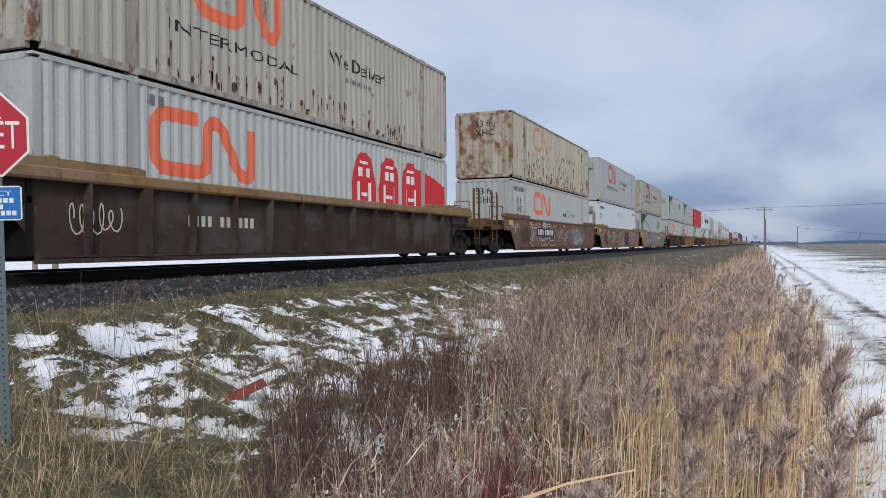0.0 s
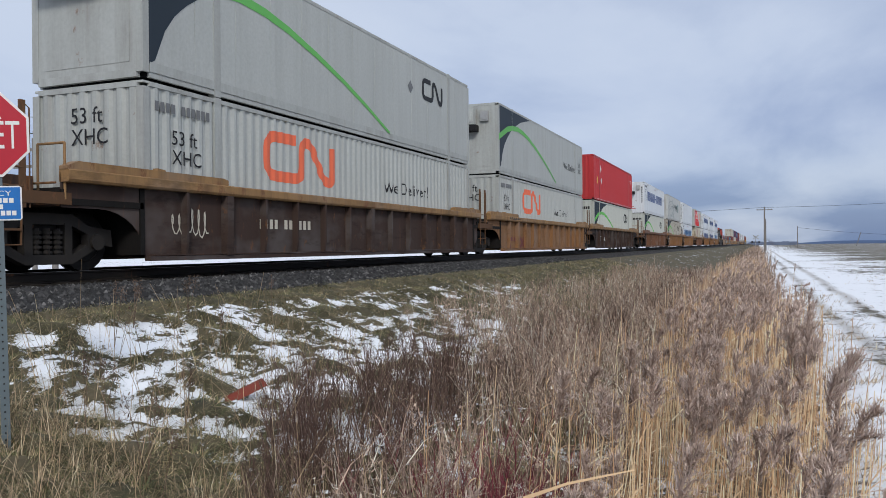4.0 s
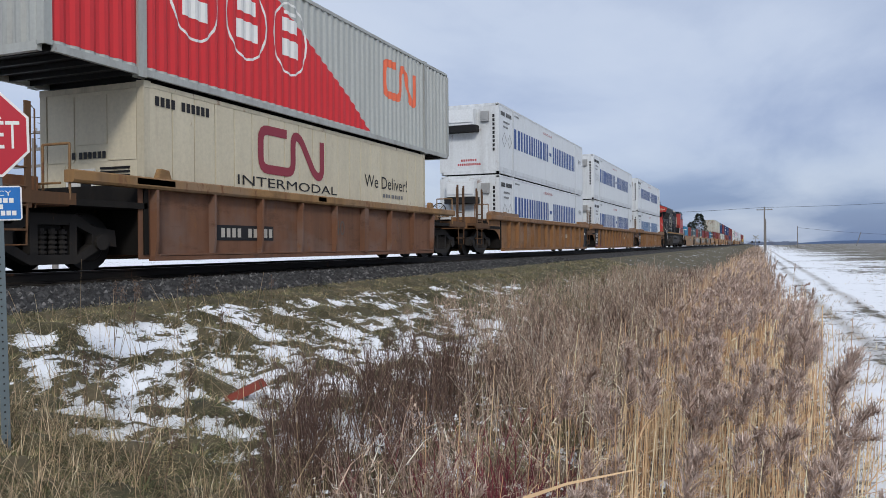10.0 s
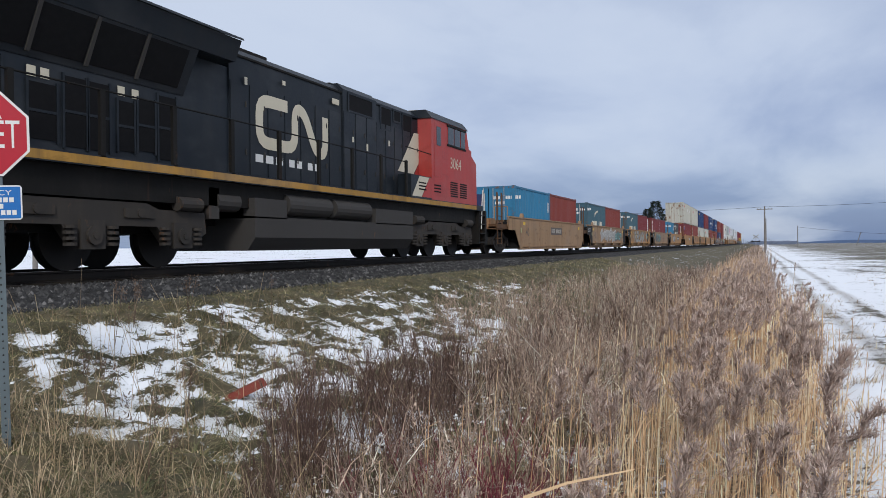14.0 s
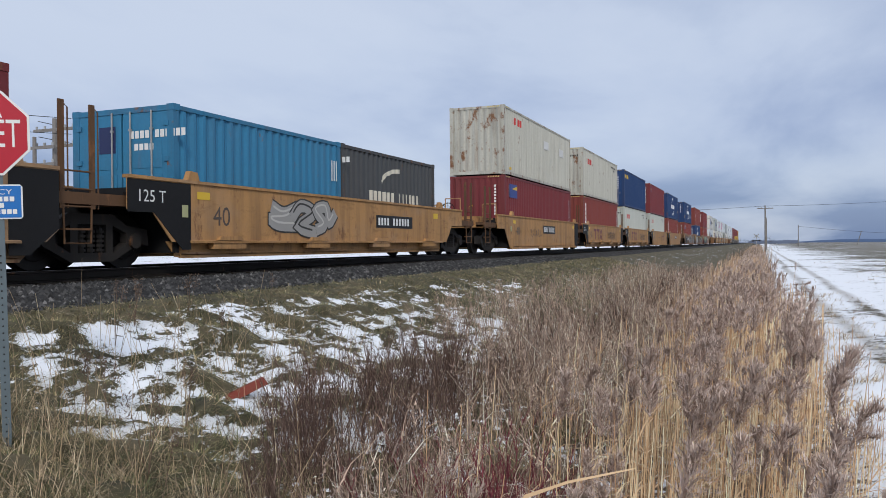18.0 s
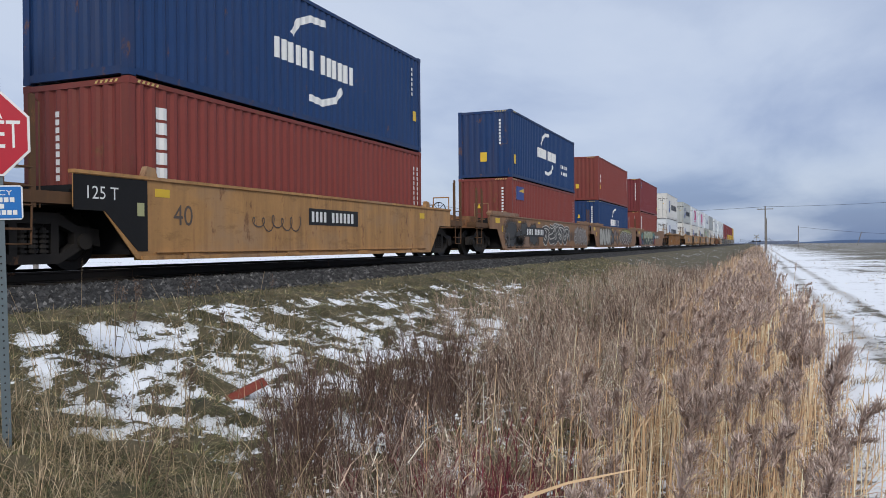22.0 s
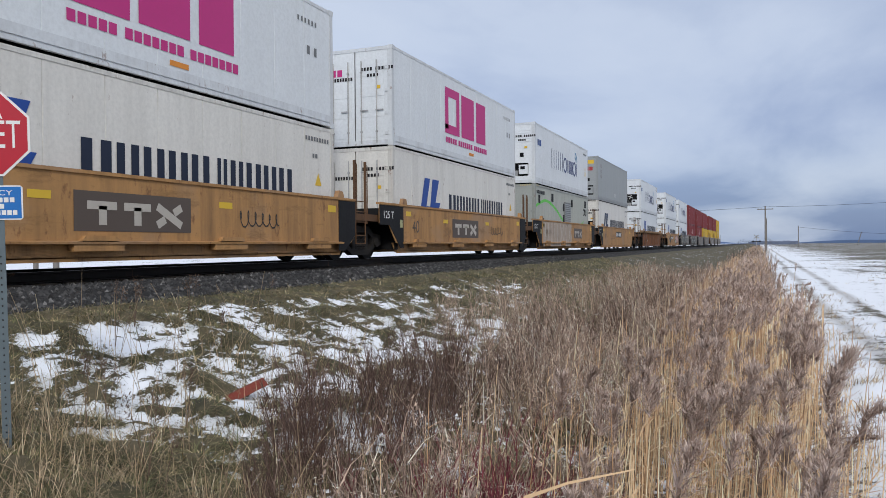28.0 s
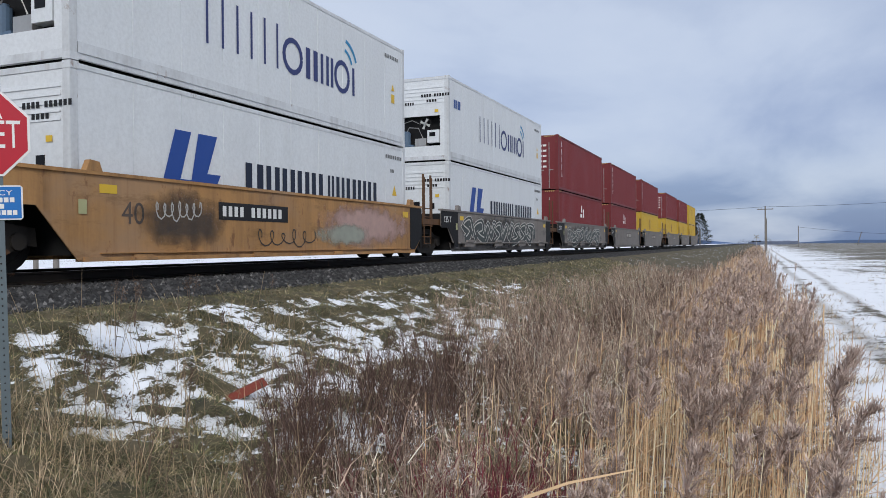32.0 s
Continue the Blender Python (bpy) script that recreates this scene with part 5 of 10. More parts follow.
@design("globe")
def _(c, L, W, H):
    p = W / 2 - 0.002
    m = Marks()
    ink = flat("ink_teal_grey", (0.05, 0.12, 0.13))
    for line in ([(0.69, 0.31), (1.33, 0.63), (2.09, 0.98), (3.06, 1.31), (4.15, 1.57), (5.41, 1.70), (6.48, 1.65), (6.86, 1.57)], [(3.64, 0.33), (5.07, 0.74), (6.9, 1.39)],
                 [(4.39, 2.25), (5.42, 2.13), (6.29, 1.86), (6.96, 1.40), (7.35, 0.90), (7.59, 0.30)], [(5.09, 2.42), (6.12, 2.17), (6.71, 1.76), (7.15, 1.18), (7.25, 0.78), (7.20, 0.28)],
                 [(3.39, 1.98), (3.87, 1.67), (4.6, 1.18), (5.15, 0.69), (5.52, 0.28)], [(2.10, 1.68), (2.56, 1.16), (3.05, 0.74), (3.6, 0.32)], [(1.0, 1.4), (1.21, 0.74), (1.56, 0.29)],
                 [(5.41, 1.70), (6.28, 1.26), (6.69, 0.68), (6.8, 0.34)], [(7.12, 1.23), (7.01, 0.84), (6.36, 0.29)], [(0.3, 0.8), (1.3, 1.65), (2.7, 2.2), (4.39, 2.25)]):
        m.band(line, 0.05)
    m.lay("globe_line", ink, c, p, label="thin curved globe lines")
    Marks().bars([0.44, 0.44, 0.44, 0.44, 0.42], 9.0, 1.5, 0.5, 0.10).bars([0.06] * 24, 9.0, 1.27, 0.09, 0.04).lay("name_block", ink, c, p)
    Marks().cross(11.8, 1.15, 12.85, 2.2, 0.22).lay("emblem", flat("ink_teal", (0.06, 0.20, 0.20)), c, p, label="crossed teal stripes")
    for u in (7.7, 8.35):
        Marks().poly([(u - 0.25, 1.8), (u, 1.55), (u + 0.25, 1.8), (u, 2.05)]).lay("placard", GREYTXT, c, p)


@design("cream_inter")
def _(c, L, W, H):
    p = W / 2 - 0.002
    bracket_and_wave(3.4, 1.68, 2.5, 0.84, 0.2).lay("emblem", MAROON, c, p, label="maroon bent ribbon emblem")
    Marks().text("INTERMODAL", 2.6, 1.29, 0.2, 4.0).text("We Deliver!", 8.1, 1.62, 0.34, 2.7).lay("lettering", BLACK, c, p)
    Marks().bars([0.12] * 3 + [0.03] + [0.12] * 2 + [0.03] + [0.12] * 2, 9.2, 1.38, 0.1, 0.05).lay("lettering", GREYTXT, c, p)
    code_marks(c, W, L, BLACK, 2.5)


@design("red_front")
def _(c, L, W, H):
    p = W / 2 - 0.005
    Marks().poly([(0.16, 0.2), (10.4, 0.2), (9.3, 0.9), (8.2, 1.45), (7.2, 1.95), (6.3, 2.4), (5.6, 2.72), (0.16, 2.72)]).lay("red_panel", REDP, c, p, label="large red painted panel with a sloping edge")
    for k in range(3):
        u = 3.35 + 1.6 * k
        Marks().band([(u + 0.66 * math.cos(a * math.pi / 10), 1.75 + 0.8 * math.sin(a * math.pi / 10)) for a in range(21)], 0.05).lay("roundel", WHITETXT, c, p + 0.003, label="pale roundel outline with an engine")
        Marks().rect(u - 0.3, 1.9, 0.6, 0.3).rect(u - 0.34, 1.35, 0.68, 0.38).rect(u - 0.22, 2.28, 0.44, 0.08).lay("engine_outline", WHITETXT, c, p + 0.003)
    bracket_and_wave(11.3, 1.4, 2.1, 0.9, 0.22).lay("emblem", ORANGE, c, p, label="orange bent ribbon emblem")
    ends_text(c, W, H)


@design("blue20")
def _(c, L, W, H):
    Marks().rect(-0.55, 1.75, 0.4, 0.5).lay("label", flat("label_navy", (0.02, 0.03, 0.10)), c, 0.006, "end")
    Marks().bars([0.09] * 4 + [-0.08] + [0.09] * 6, 0.2, 2.0, 0.14, 0.03).bars([0.09] * 4, 0.3, 1.78, 0.12, 0.03).lay("code", WHITETXT, c, 0.006, "end")
    Marks().bars([0.05] * 3, 5.6, 1.6, 0.5, 0.06).lay("code", WHITETXT, c, W / 2 - 0.004)


@design("cm20")
def _(c, L, W, H):
    p = W / 2 - 0.004
    Marks().bars([0.4, 0.46, 0.44, -0.15, 0.4, 0.4, 0.48], 1.55, 0.95, 0.55, 0.09).lay("name_block", LCREAM2, c, p, label="row of pale blocks where the name stands")
    Marks().band([(2.25, 1.75), (2.5, 1.98), (3.0, 2.12), (3.5, 2.16)], 0.12).lay("emblem", LCREAM2, c, p, label="pale curved stroke")
    Marks().bars([0.1] * 4, -0.95, 1.7, 0.1, 0.03).bars([0.09] * 4 + [-0.08] + [0.09] * 6, 0.15, 2.1, 0.14, 0.03).bars([0.09] * 4, 0.3, 1.9, 0.12, 0.03).lay("code", WHITETXT, c, 0.006, "end")


LCREAM2 = flat("mark_pale", (0.62, 0.58, 0.48))


@design("tex20")
def _(c, L, W, H):
    m = Marks()
    for k in range(3):
        m.rect(0.7, 2.0 - k * 0.38, 0.28, 0.3)
    m.lay("lettering", WHITETXT, c, W / 2 - 0.004)
    Marks().bars([0.2, 0.24, 0.24], -0.9, 1.85, 0.26, 0.06).lay("lettering", WHITETXT, c, 0.006, "end")
    col_marks(c, 0.8, 2.3, 9, WHITETXT, "end", 0.006)


@design("triton20")
def _(c, L, W, H):
    col_marks(c, 0.7, 2.1, 5, WHITETXT, "side", W / 2 - 0.004, 0.24, 0.3)


@design("triton")
def _(c, L, W, H):
    m = Marks()
    for k in range(6):
        m.rect(0.66, 2.26 - k * 0.265, 0.28, 0.21)
    m.lay("lettering", WHITETXT, c, W / 2 - 0.004, label="column of white lettering blocks")
    col_marks(c, -0.45, 2.3, 9, WHITETXT, "end", 0.006, 0.1, 0.14)
    m = Marks()
    for k in range(8):
        m.rect(11.6, 2.3 - k * 0.15, 0.07, 0.11)
        m.rect(11.85, 2.3 - k * 0.15, 0.07, 0.11)
    m.lay("code", WHITETXT, c, W / 2 - 0.004)


@design("beacon")
def _(c, L, W, H):
    p = W / 2 - 0.004
    Marks().rect(0.68, 1.98, 1.15, 0.58).lay("label", flat("label_blue", (0.03, 0.06, 0.25)), c, p, label="blue and yellow leasing sticker")
    Marks().rect(0.70, 2.02, 0.2, 0.48).bars([0.1] * 6, 0.98, 2.1, 0.16, 0.03).lay("lettering", WHITETXT, c, p + 0.003)
    Marks().poly([(1.0, 2.35), (1.8, 2.32), (1.8, 2.50)]).lay("beam", YELLOW, c, p + 0.003)
    col_marks(c, 0.75, 2.4, 10, WHITETXT, "end", 0.006, 0.09, 0.13)
    Marks().poly([(-0.35, 1.6), (-0.2, 1.6), (-0.275, 1.85)]).lay("warning_triangle", YELLOW, c, 0.006, "end")
    col_marks(c, 11.75, 2.3, 8, WHITETXT, "side", p, 0.1, 0.15)


@design("oocl")
def _(c, L, W, H):
    Marks().bars([0.3, 0.3, 0.3, 0.26], 1.23, 2.0, 0.34, 0.07).lay("name_block", REDM, c, W / 2 - 0.004, label="four bright red blocks")
    Marks().bars([0.2, 0.2, 0.2, 0.18], -0.5, 1.95, 0.24, 0.05).lay("name_block", REDM, c, 0.006, "end")
    Marks().bars([0.07] * 4 + [-0.08] + [0.07] * 7, -0.6, 2.35, 0.1, 0.06).lay("code", BLACK, c, 0.006, "end")
    Marks().bars([0.09] * 10, 9.6, 2.45, 0.12, 0.08).bars([0.09] * 4, 10.4, 2.25, 0.11, 0.06).lay("code", BLACK, c, W / 2 - 0.004)


@design("oocl_worn")
def _(c, L, W, H):
    p = W / 2 - 0.004
    for u, v in ((6.4, 1.75), (9.6, 1.7)):
        Marks().rect(u, v, 0.95, 0.4).lay("patch", LABEL, c, p, label="pale repainted patch")
    Marks().rect(0.7, 0.25, 0.3, 0.1).lay("label", YELLOW, c, p)
    Marks().bars([0.3, 0.3, 0.3, 0.26], 1.2, 2.25, 0.3, 0.07).lay("name_block", REDM, c, p)


@design("seaco")
def _(c, L, W, H):
    Marks().bars([0.25] * 5, 0.5, 2.25, 0.3, 0.06).lay("name_block", YELLOW, c, W / 2 - 0.004)
    for k in range(6):
        Marks().bars([0.12, 0.18, 0.1], 0.25, 2.25 - k * 0.17, 0.08, 0.06).lay("small_writing", WHITETXT, c, 0.006, "end")


@design("florens")
def _(c, L, W, H):
    p = W / 2 - 0.004
    Marks().rect(0.7, 2.1, 0.36, 0.5).lay("label", flat("label_blue", (0.03, 0.06, 0.25)), c, p)
    Marks().rect(0.75, 2.3, 0.26, 0.12).lay("beam", YELLOW, c, p + 0.003)
    col_marks(c, 0.75, 2.4, 12, WHITETXT, "end", 0.006, 0.08, 0.13)
    Marks().rect(-0.95, 2.15, 0.26, 0.34).lay("label", YELLOW, c, 0.006, "end")
    Marks().rect(11.7, 0.5, 0.22, 0.3).lay("label", YELLOW, c, p)
    col_marks(c, 11.55, 2.3, 8, WHITETXT, "side", p, 0.1, 0.15)


def cma(c, W, u, v, s, arcs=True):
    p = W / 2 - 0.004
    Marks().bars([0.42 * s, 0.5 * s, 0.46 * s, -0.16 * s, 0.42 * s, 0.44 * s, 0.52 * s], u, v, 0.44 * s, 0.08 * s).lay("name_block", WHITETXT, c, p, label="row of white blocks where the name stands")
    Marks().band([(u + 0.65 * s, v + 0.62 * s), (u + 0.9 * s, v + 0.95 * s), (u + 1.4 * s, v + 1.15 * s), (u + 2.1 * s, v + 1.2 * s)], 0.16 * s).lay("emblem", WHITETXT, c, p, label="white curved stroke")
    if arcs:
        Marks().band([(u + 1.35 * s, v - 0.62 * s), (u + 1.9 * s, v - 0.66 * s), (u + 2.5 * s, v - 0.5 * s), (u + 2.8 * s, v - 0.2 * s)], 0.16 * s).lay("emblem", WHITETXT, c, p)


@design("cma")
def _(c, L, W, H):
    cma(c, W, 4.32, 1.25, 1.05)
    Marks().rect(11.6, 0.9, 0.24, 0.3).lay("label", YELLOW, c, W / 2 - 0.004)
    Marks().rect(-0.35, 1.6, 0.3, 0.38).lay("label", YELLOW, c, 0.006, "end")
    col_marks(c, 11.5, 2.4, 6, WHITETXT, "side", W / 2 - 0.004, 0.1, 0.15)


@design("cma2")
def _(c, L, W, H):
    cma(c, W, 4.3, 1.3, 1.05)
    Marks().bars([0.22, 0.26, 0.1, 0.2, 0.3], 8.9, 1.15, 0.18, 0.08).bars([0.24, 0.3, 0.2, 0.28], 9.1, 0.8, 0.18, 0.08).lay("lettering", WHITETXT, c, W / 2 - 0.004)
    Marks().rect(0.35, 0.6, 0.3, 0.4).lay("label", YELLOW, c, W / 2 - 0.004)
    Marks().rect(-0.2, 0.7, 0.3, 0.4).lay("label", YELLOW, c, 0.006, "end")
    col_marks(c, 0.65, 2.4, 8, WHITETXT, "end", 0.006, 0.09, 0.14)


@design("cma_low")
def _(c, L, W, H):
    cma(c, W, 4.6, 1.32, 1.0, False)
    col_marks(c, 0.72, 2.4, 9, WHITETXT, "end", 0.006, 0.1, 0.14)
    Marks().poly([(-0.2, 1.75), (0.0, 1.75), (-0.1, 2.05)]).lay("warning_triangle", YELLOW, c, 0.006, "end")


@design("on_col")
def _(c, L, W, H):
    Marks().rect(0.66, 1.5, 0.28, 0.22).rect(0.66, 1.22, 0.28, 0.22).lay("lettering", WHITETXT, c, W / 2 - 0.004)
    Marks().rect(0.5, 0.75, 0.24, 0.3).lay("label", YELLOW, c, W / 2 - 0.004)
    Marks().rect(-0.3, 0.8, 0.22, 0.3).lay("label", YELLOW, c, 0.006, "end")
    col_marks(c, 11.6, 2.2, 7, WHITETXT, "side", W / 2 - 0.004, 0.1, 0.15)


def hl(c, W, col, ink):
    p = W / 2 - 0.002
    # two slanted bars with a foot: the line's emblem
    Marks().poly([(1.85, 0.75), (2.28, 0.75), (2.75, 2.14), (2.32, 2.14)]).poly([(2.45, 1.25), (2.75, 1.25), (2.95, 2.14), (3.5, 2.14), (3.2, 1.4), (3.6, 1.4), (3.45, 1.15), (3.1, 1.15), (2.9, 0.75), (2.35, 0.75)]).lay("emblem", col, c, p, label="slanted blue double-bar emblem")
    Marks().bars([0.62, 0.5, 0.5, 0.5, 0.5, -0.02, 0.3, 0.16, 0.14, 0.5, 0.46, 0.5], 4.4, 1.12, 0.62, 0.11).lay("name_block", ink, c, p, label="row of dark blocks where the name stands")
    Marks().bars([0.08] * 9, 10.9, 2.5, 0.1, 0.04).bars([0.08, 0.1], 11.2, 2.1, 0.1, 0.04).lay("code", GREYTXT, c, p)
    Marks().poly([(11.3, 1.45), (11.6, 1.45), (11.45, 1.75)]).lay("warning_triangle", YELLOW, c, p)
    reefer_end_marks(c)


def reefer_end_marks(c):
    Marks().bars([0.07] * 4 + [-0.05] + [0.07] * 6, 0.2, 2.2, 0.1, 0.03).bars([0.07] * 4, 0.4, 2.02, 0.09, 0.03).bars([0.06] * 10, -0.95, 1.95, 0.1, 0.03).lay("code", BLACK, c, 0.002, "end")
    Marks().rect(0.70, 1.66, 0.14, 0.10).poly([(-0.95, 1.62), (-0.77, 1.62), (-0.86, 1.80)]).lay("label", YELLOW, c, 0.001, "end")


@design("hl")
def _(c, L, W, H):
    hl(c, W, flat("emblem_blue", (0.015, 0.065, 0.30)), flat("ink_navy", (0.018, 0.026, 0.05)))


@design("hl_dark")
def _(c, L, W, H):
    hl(c, W, flat("emblem_slate", (0.02, 0.04, 0.09)), flat("ink_navy", (0.018, 0.026, 0.05)))


@design("one")
def _(c, L, W, H):
    p = W / 2 - 0.002
    Marks().band([(4.25, 1.05), (4.25, 2.3), (5.3, 2.3), (5.3, 1.05), (4.10, 1.05)], 0.3).rect(5.65, 0.92, 1.3, 1.5).rect(7.2, 0.92, 1.05, 1.5).lay("name_block", PINK, c, p, label="large magenta blocks where the name stands")
    Marks().bars([0.17] * 5 + [-0.1] + [0.17] * 7 + [-0.1] + [0.17] * 7, 4.15, 0.58, 0.19, 0.04).lay("lettering", PINK, c, p)
    Marks().rect(6.4, 0.36, 0.5, 0.1).lay("label", flat("label_orange", (0.7, 0.25, 0.03)), c, p)
    Marks().bars([0.07] * 6, 10.6, 2.3, 0.12, 0.08).rect(11.0, 1.6, 0.12, 0.2).rect(11.3, 1.6, 0.12, 0.2).lay("code", GREYTXT, c, p)
    Marks().bars([0.16, 0.16, 0.16], -1.0, 2.1, 0.2, 0.05).lay("name_block", PINK, c, 0.001, "end")
    reefer_end_marks(c)


@design("zim")
def _(c, L, W, H):
    p = W / 2 - 0.002
    ink = flat("ink_indigo", (0.03, 0.045, 0.16))
    # thin uprights for the light part of the name, blocks for the rest
    Marks().bars([0.07, 0.07, 0.07, 0.07, 0.07, 0.07], 3.2, 1.0, 0.98, 0.40).lay("thin_stroke", ink, c, p, label="thin dark upright strokes")
    Marks().band([(6.2 + 0.36 * math.cos(a * math.pi / 8), 1.4 + 0.36 * math.sin(a * math.pi / 8)) for a in range(17)], 0.12).bars([0.52, 0.12, 0.34], 6.75, 1.02, 0.72, 0.14).band([(8.45 + 0.34 * math.cos(a * math.pi / 8), 1.38 + 0.36 * math.sin(a * math.pi / 8)) for a in range(17)], 0.12).rect(8.98, 1.0, 0.12, 0.72).lay("name_block", ink, c, p, label="dark indigo rounded blocks")
    Marks().band([(8.5 + r0 * math.cos(a * math.pi / 16), 1.6 + r0 * math.sin(a * math.pi / 16)) for r0 in (0.75,) for a in range(2, 8)], 0.09).band([(8.5 + 0.5 * math.cos(a * math.pi / 16), 1.6 + 0.5 * math.sin(a * math.pi / 16)) for a in range(2, 8)], 0.08).lay("signal_arc", flat("logo_cyan", (0.03, 0.25, 0.48)), c, p, label="blue signal arcs")
    Marks().bars([0.18, 0.12, 0.24], 0.5, 1.85, 0.3, 0.05).lay("name_block", BLUE, c, p)
    Marks().bars([0.07] * 8, 10.9, 2.45, 0.1, 0.04).lay("code", GREYTXT, c, p)
    Marks().rect(11.3, 1.2, 0.2, 0.25).poly([(11.3, 1.55), (11.5, 1.55), (11.4, 1.75)]).lay("label", YELLOW, c, p)
    reefer_end_marks(c)


@design("greytex")
def _(c, L, W, H):
    p = W / 2 - 0.002
    Marks().rect(0.95, 2.2, 0.2, 0.22).rect(0.95, 1.85, 0.2, 0.22).rect(0.95, 1.5, 0.2, 0.22).lay("lettering", flat("ink_brown", (0.10, 0.04, 0.03)), c, p)
    Marks().bars([0.22, 0.22, 0.22], 0.1, 1.95, 0.25, 0.05).lay("lettering", flat("ink_red", (0.4, 0.05, 0.05)), c, 0.001, "end")
    Marks().rect(6.3, 0.5, 0.3, 0.25).lay("label", LABEL, c, p)
    Marks().rect(0.55, 2.4, 0.4, 0.25).lay("label", YELLOW, c, 0.001, "end")


@design("generator")
def _(c, L, W, H):
    p = W / 2 - 0.004
    Marks().band([(0.15 + k * 0.28, 1.85 + 0.35 * math.sin(min(1, k / 8) * 1.57) - 0.0095 * max(0, k - 6) ** 1.75) for k in range(26)], 0.14).band([(8.0, 0.98), (9.0, 0.85), (10.0, 0.95)], 0.12).lay("green_cable", GREEN, c, p, label="green painted cable")
    Marks().poly([(9.9, 0.72), (10.35, 0.65), (10.7, 0.95), (10.55, 1.35), (10.1, 1.2)]).band([(10.6, 1.05), (11.0, 1.15)], 0.06).band([(10.55, 1.25), (10.95, 1.4)], 0.06).lay("green_plug", GREEN, c, p, label="green painted plug")
    bracket_and_wave(10.9, 1.75, 0.75, 0.32, 0.1).lay("emblem", BLACK, c, p)
    part("louvre_panel", MB().box(W / 2 - 0.05, 6.05, 0.75, W / 2 + 0.004, 7.4, 2.3), GREYTXT, c, "grey louvred vent")
    for k in range(14):
        part("louvre", MB().box(W / 2 - 0.01, 6.1, 0.80 + k * 0.105, W / 2 + 0.02, 7.35, 0.85 + k * 0.105), GREYBOX, c)
    for u, v in ((0.6, 2.0), (1.3, 0.9), (5.6, 1.8), (5.6, 1.2), (7.65, 2.1), (3.2, 2.2), (11.3, 2.2)):
        part("hatch", MB().box(W / 2 - 0.04, u, v, W / 2 - 0.002, u + 0.32, v + 0.4), DARK, c, "small dark vent hatch")
    code_marks(c, W, L, BLACK, 2.45)


@design("mar")
def _(c, L, W, H):
    col_marks(c, 0.72, 2.3, 5, WHITETXT, "side", W / 2 - 0.004, 0.3, 0.4)
    for k in range(5):
        Marks().bars([0.12, 0.2], 0.2, 2.3 - k * 0.28, 0.1, 0.05).lay("small_writing", WHITETXT, c, 0.006, "end")


@design("mar_low")
def _(c, L, W, H):
    Marks().rect(5.5, 1.6, 0.5, 0.2).rect(5.6, 1.9, 0.3, 0.4).rect(6.1, 1.6, 0.3, 0.5).lay("lettering", WHITETXT, c, W / 2 - 0.004)


@design("yel")
def _(c, L, W, H):
    Marks().rect(5.0, 1.4, 0.3, 0.9).rect(5.6, 1.4, 0.3, 0.9).lay("lettering", flat("ink_brown", (0.10, 0.04, 0.03)), c, W / 2 - 0.004)


# ---- cars' marks: numbers, stencils and painted scrawls ----
PX = XW - 0.014          # just off the smooth plate
PR = XW - 0.122          # just off the plate between ribs


def plate_bars(c, u, v, h, dark=True, plane=PX, n=10):
    if dark:
        Marks().rect(u - 0.12, v - 0.07, 0.36 * n / 2 + 0.55, h + 0.14).lay("number_plate", BLACK, c, plane, label="black painted number panel")
    Marks().bars([0.11] * 4 + [-0.12] + [0.12] * 6, u, v, h, 0.07).lay("reporting_mark", WHITETXT, c, plane + 0.004)




def flowing(pts, n=4):
    """A soft curve through the points."""
    P = [Vector(p) for p in pts]
    P = [P[0] * 2 - P[1]] + P + [P[-1] * 2 - P[-2]]
    out = []
    for a, b, c_, d in zip(P, P[1:], P[2:], P[3:]):
        for i in range(n):
            t = i / n
            out.append(tuple(0.5 * (2 * b + (c_ - a) * t + (2 * a - 5 * b + 4 * c_ - d) * t * t + (3 * b - a - 3 * c_ + d) * t ** 3)))
    return out + [tuple(P[-2])]


# swollen strokes that sprayed shapes are made of
STROKES = ([(-0.1, 0.2), (0.25, 0.9), (0.5, 0.3), (0.8, 1.0), (1.1, 0.55)], [(0.0, 0.95), (0.5, 0.7), (1.0, 1.0), (0.6, 0.4), (0.05, 0.3), (0.3, 0.0), (1.1, 0.12)],
           [(0.1, 0.05), (-0.05, 0.7), (0.5, 1.0), (0.65, 0.5), (0.3, 0.3), (0.9, 0.0), (1.15, 0.65)], [(-0.1, 0.55), (0.4, 1.0), (0.95, 0.75), (0.25, 0.25), (1.1, 0.0)],
           [(0.0, 0.0), (0.5, 0.35), (0.1, 0.8), (0.6, 1.0), (0.75, 0.4), (1.15, 0.8)], [(-0.1, 0.3), (0.35, 0.05), (0.55, 0.6), (0.2, 0.95), (0.9, 0.9), (1.0, 0.2)])


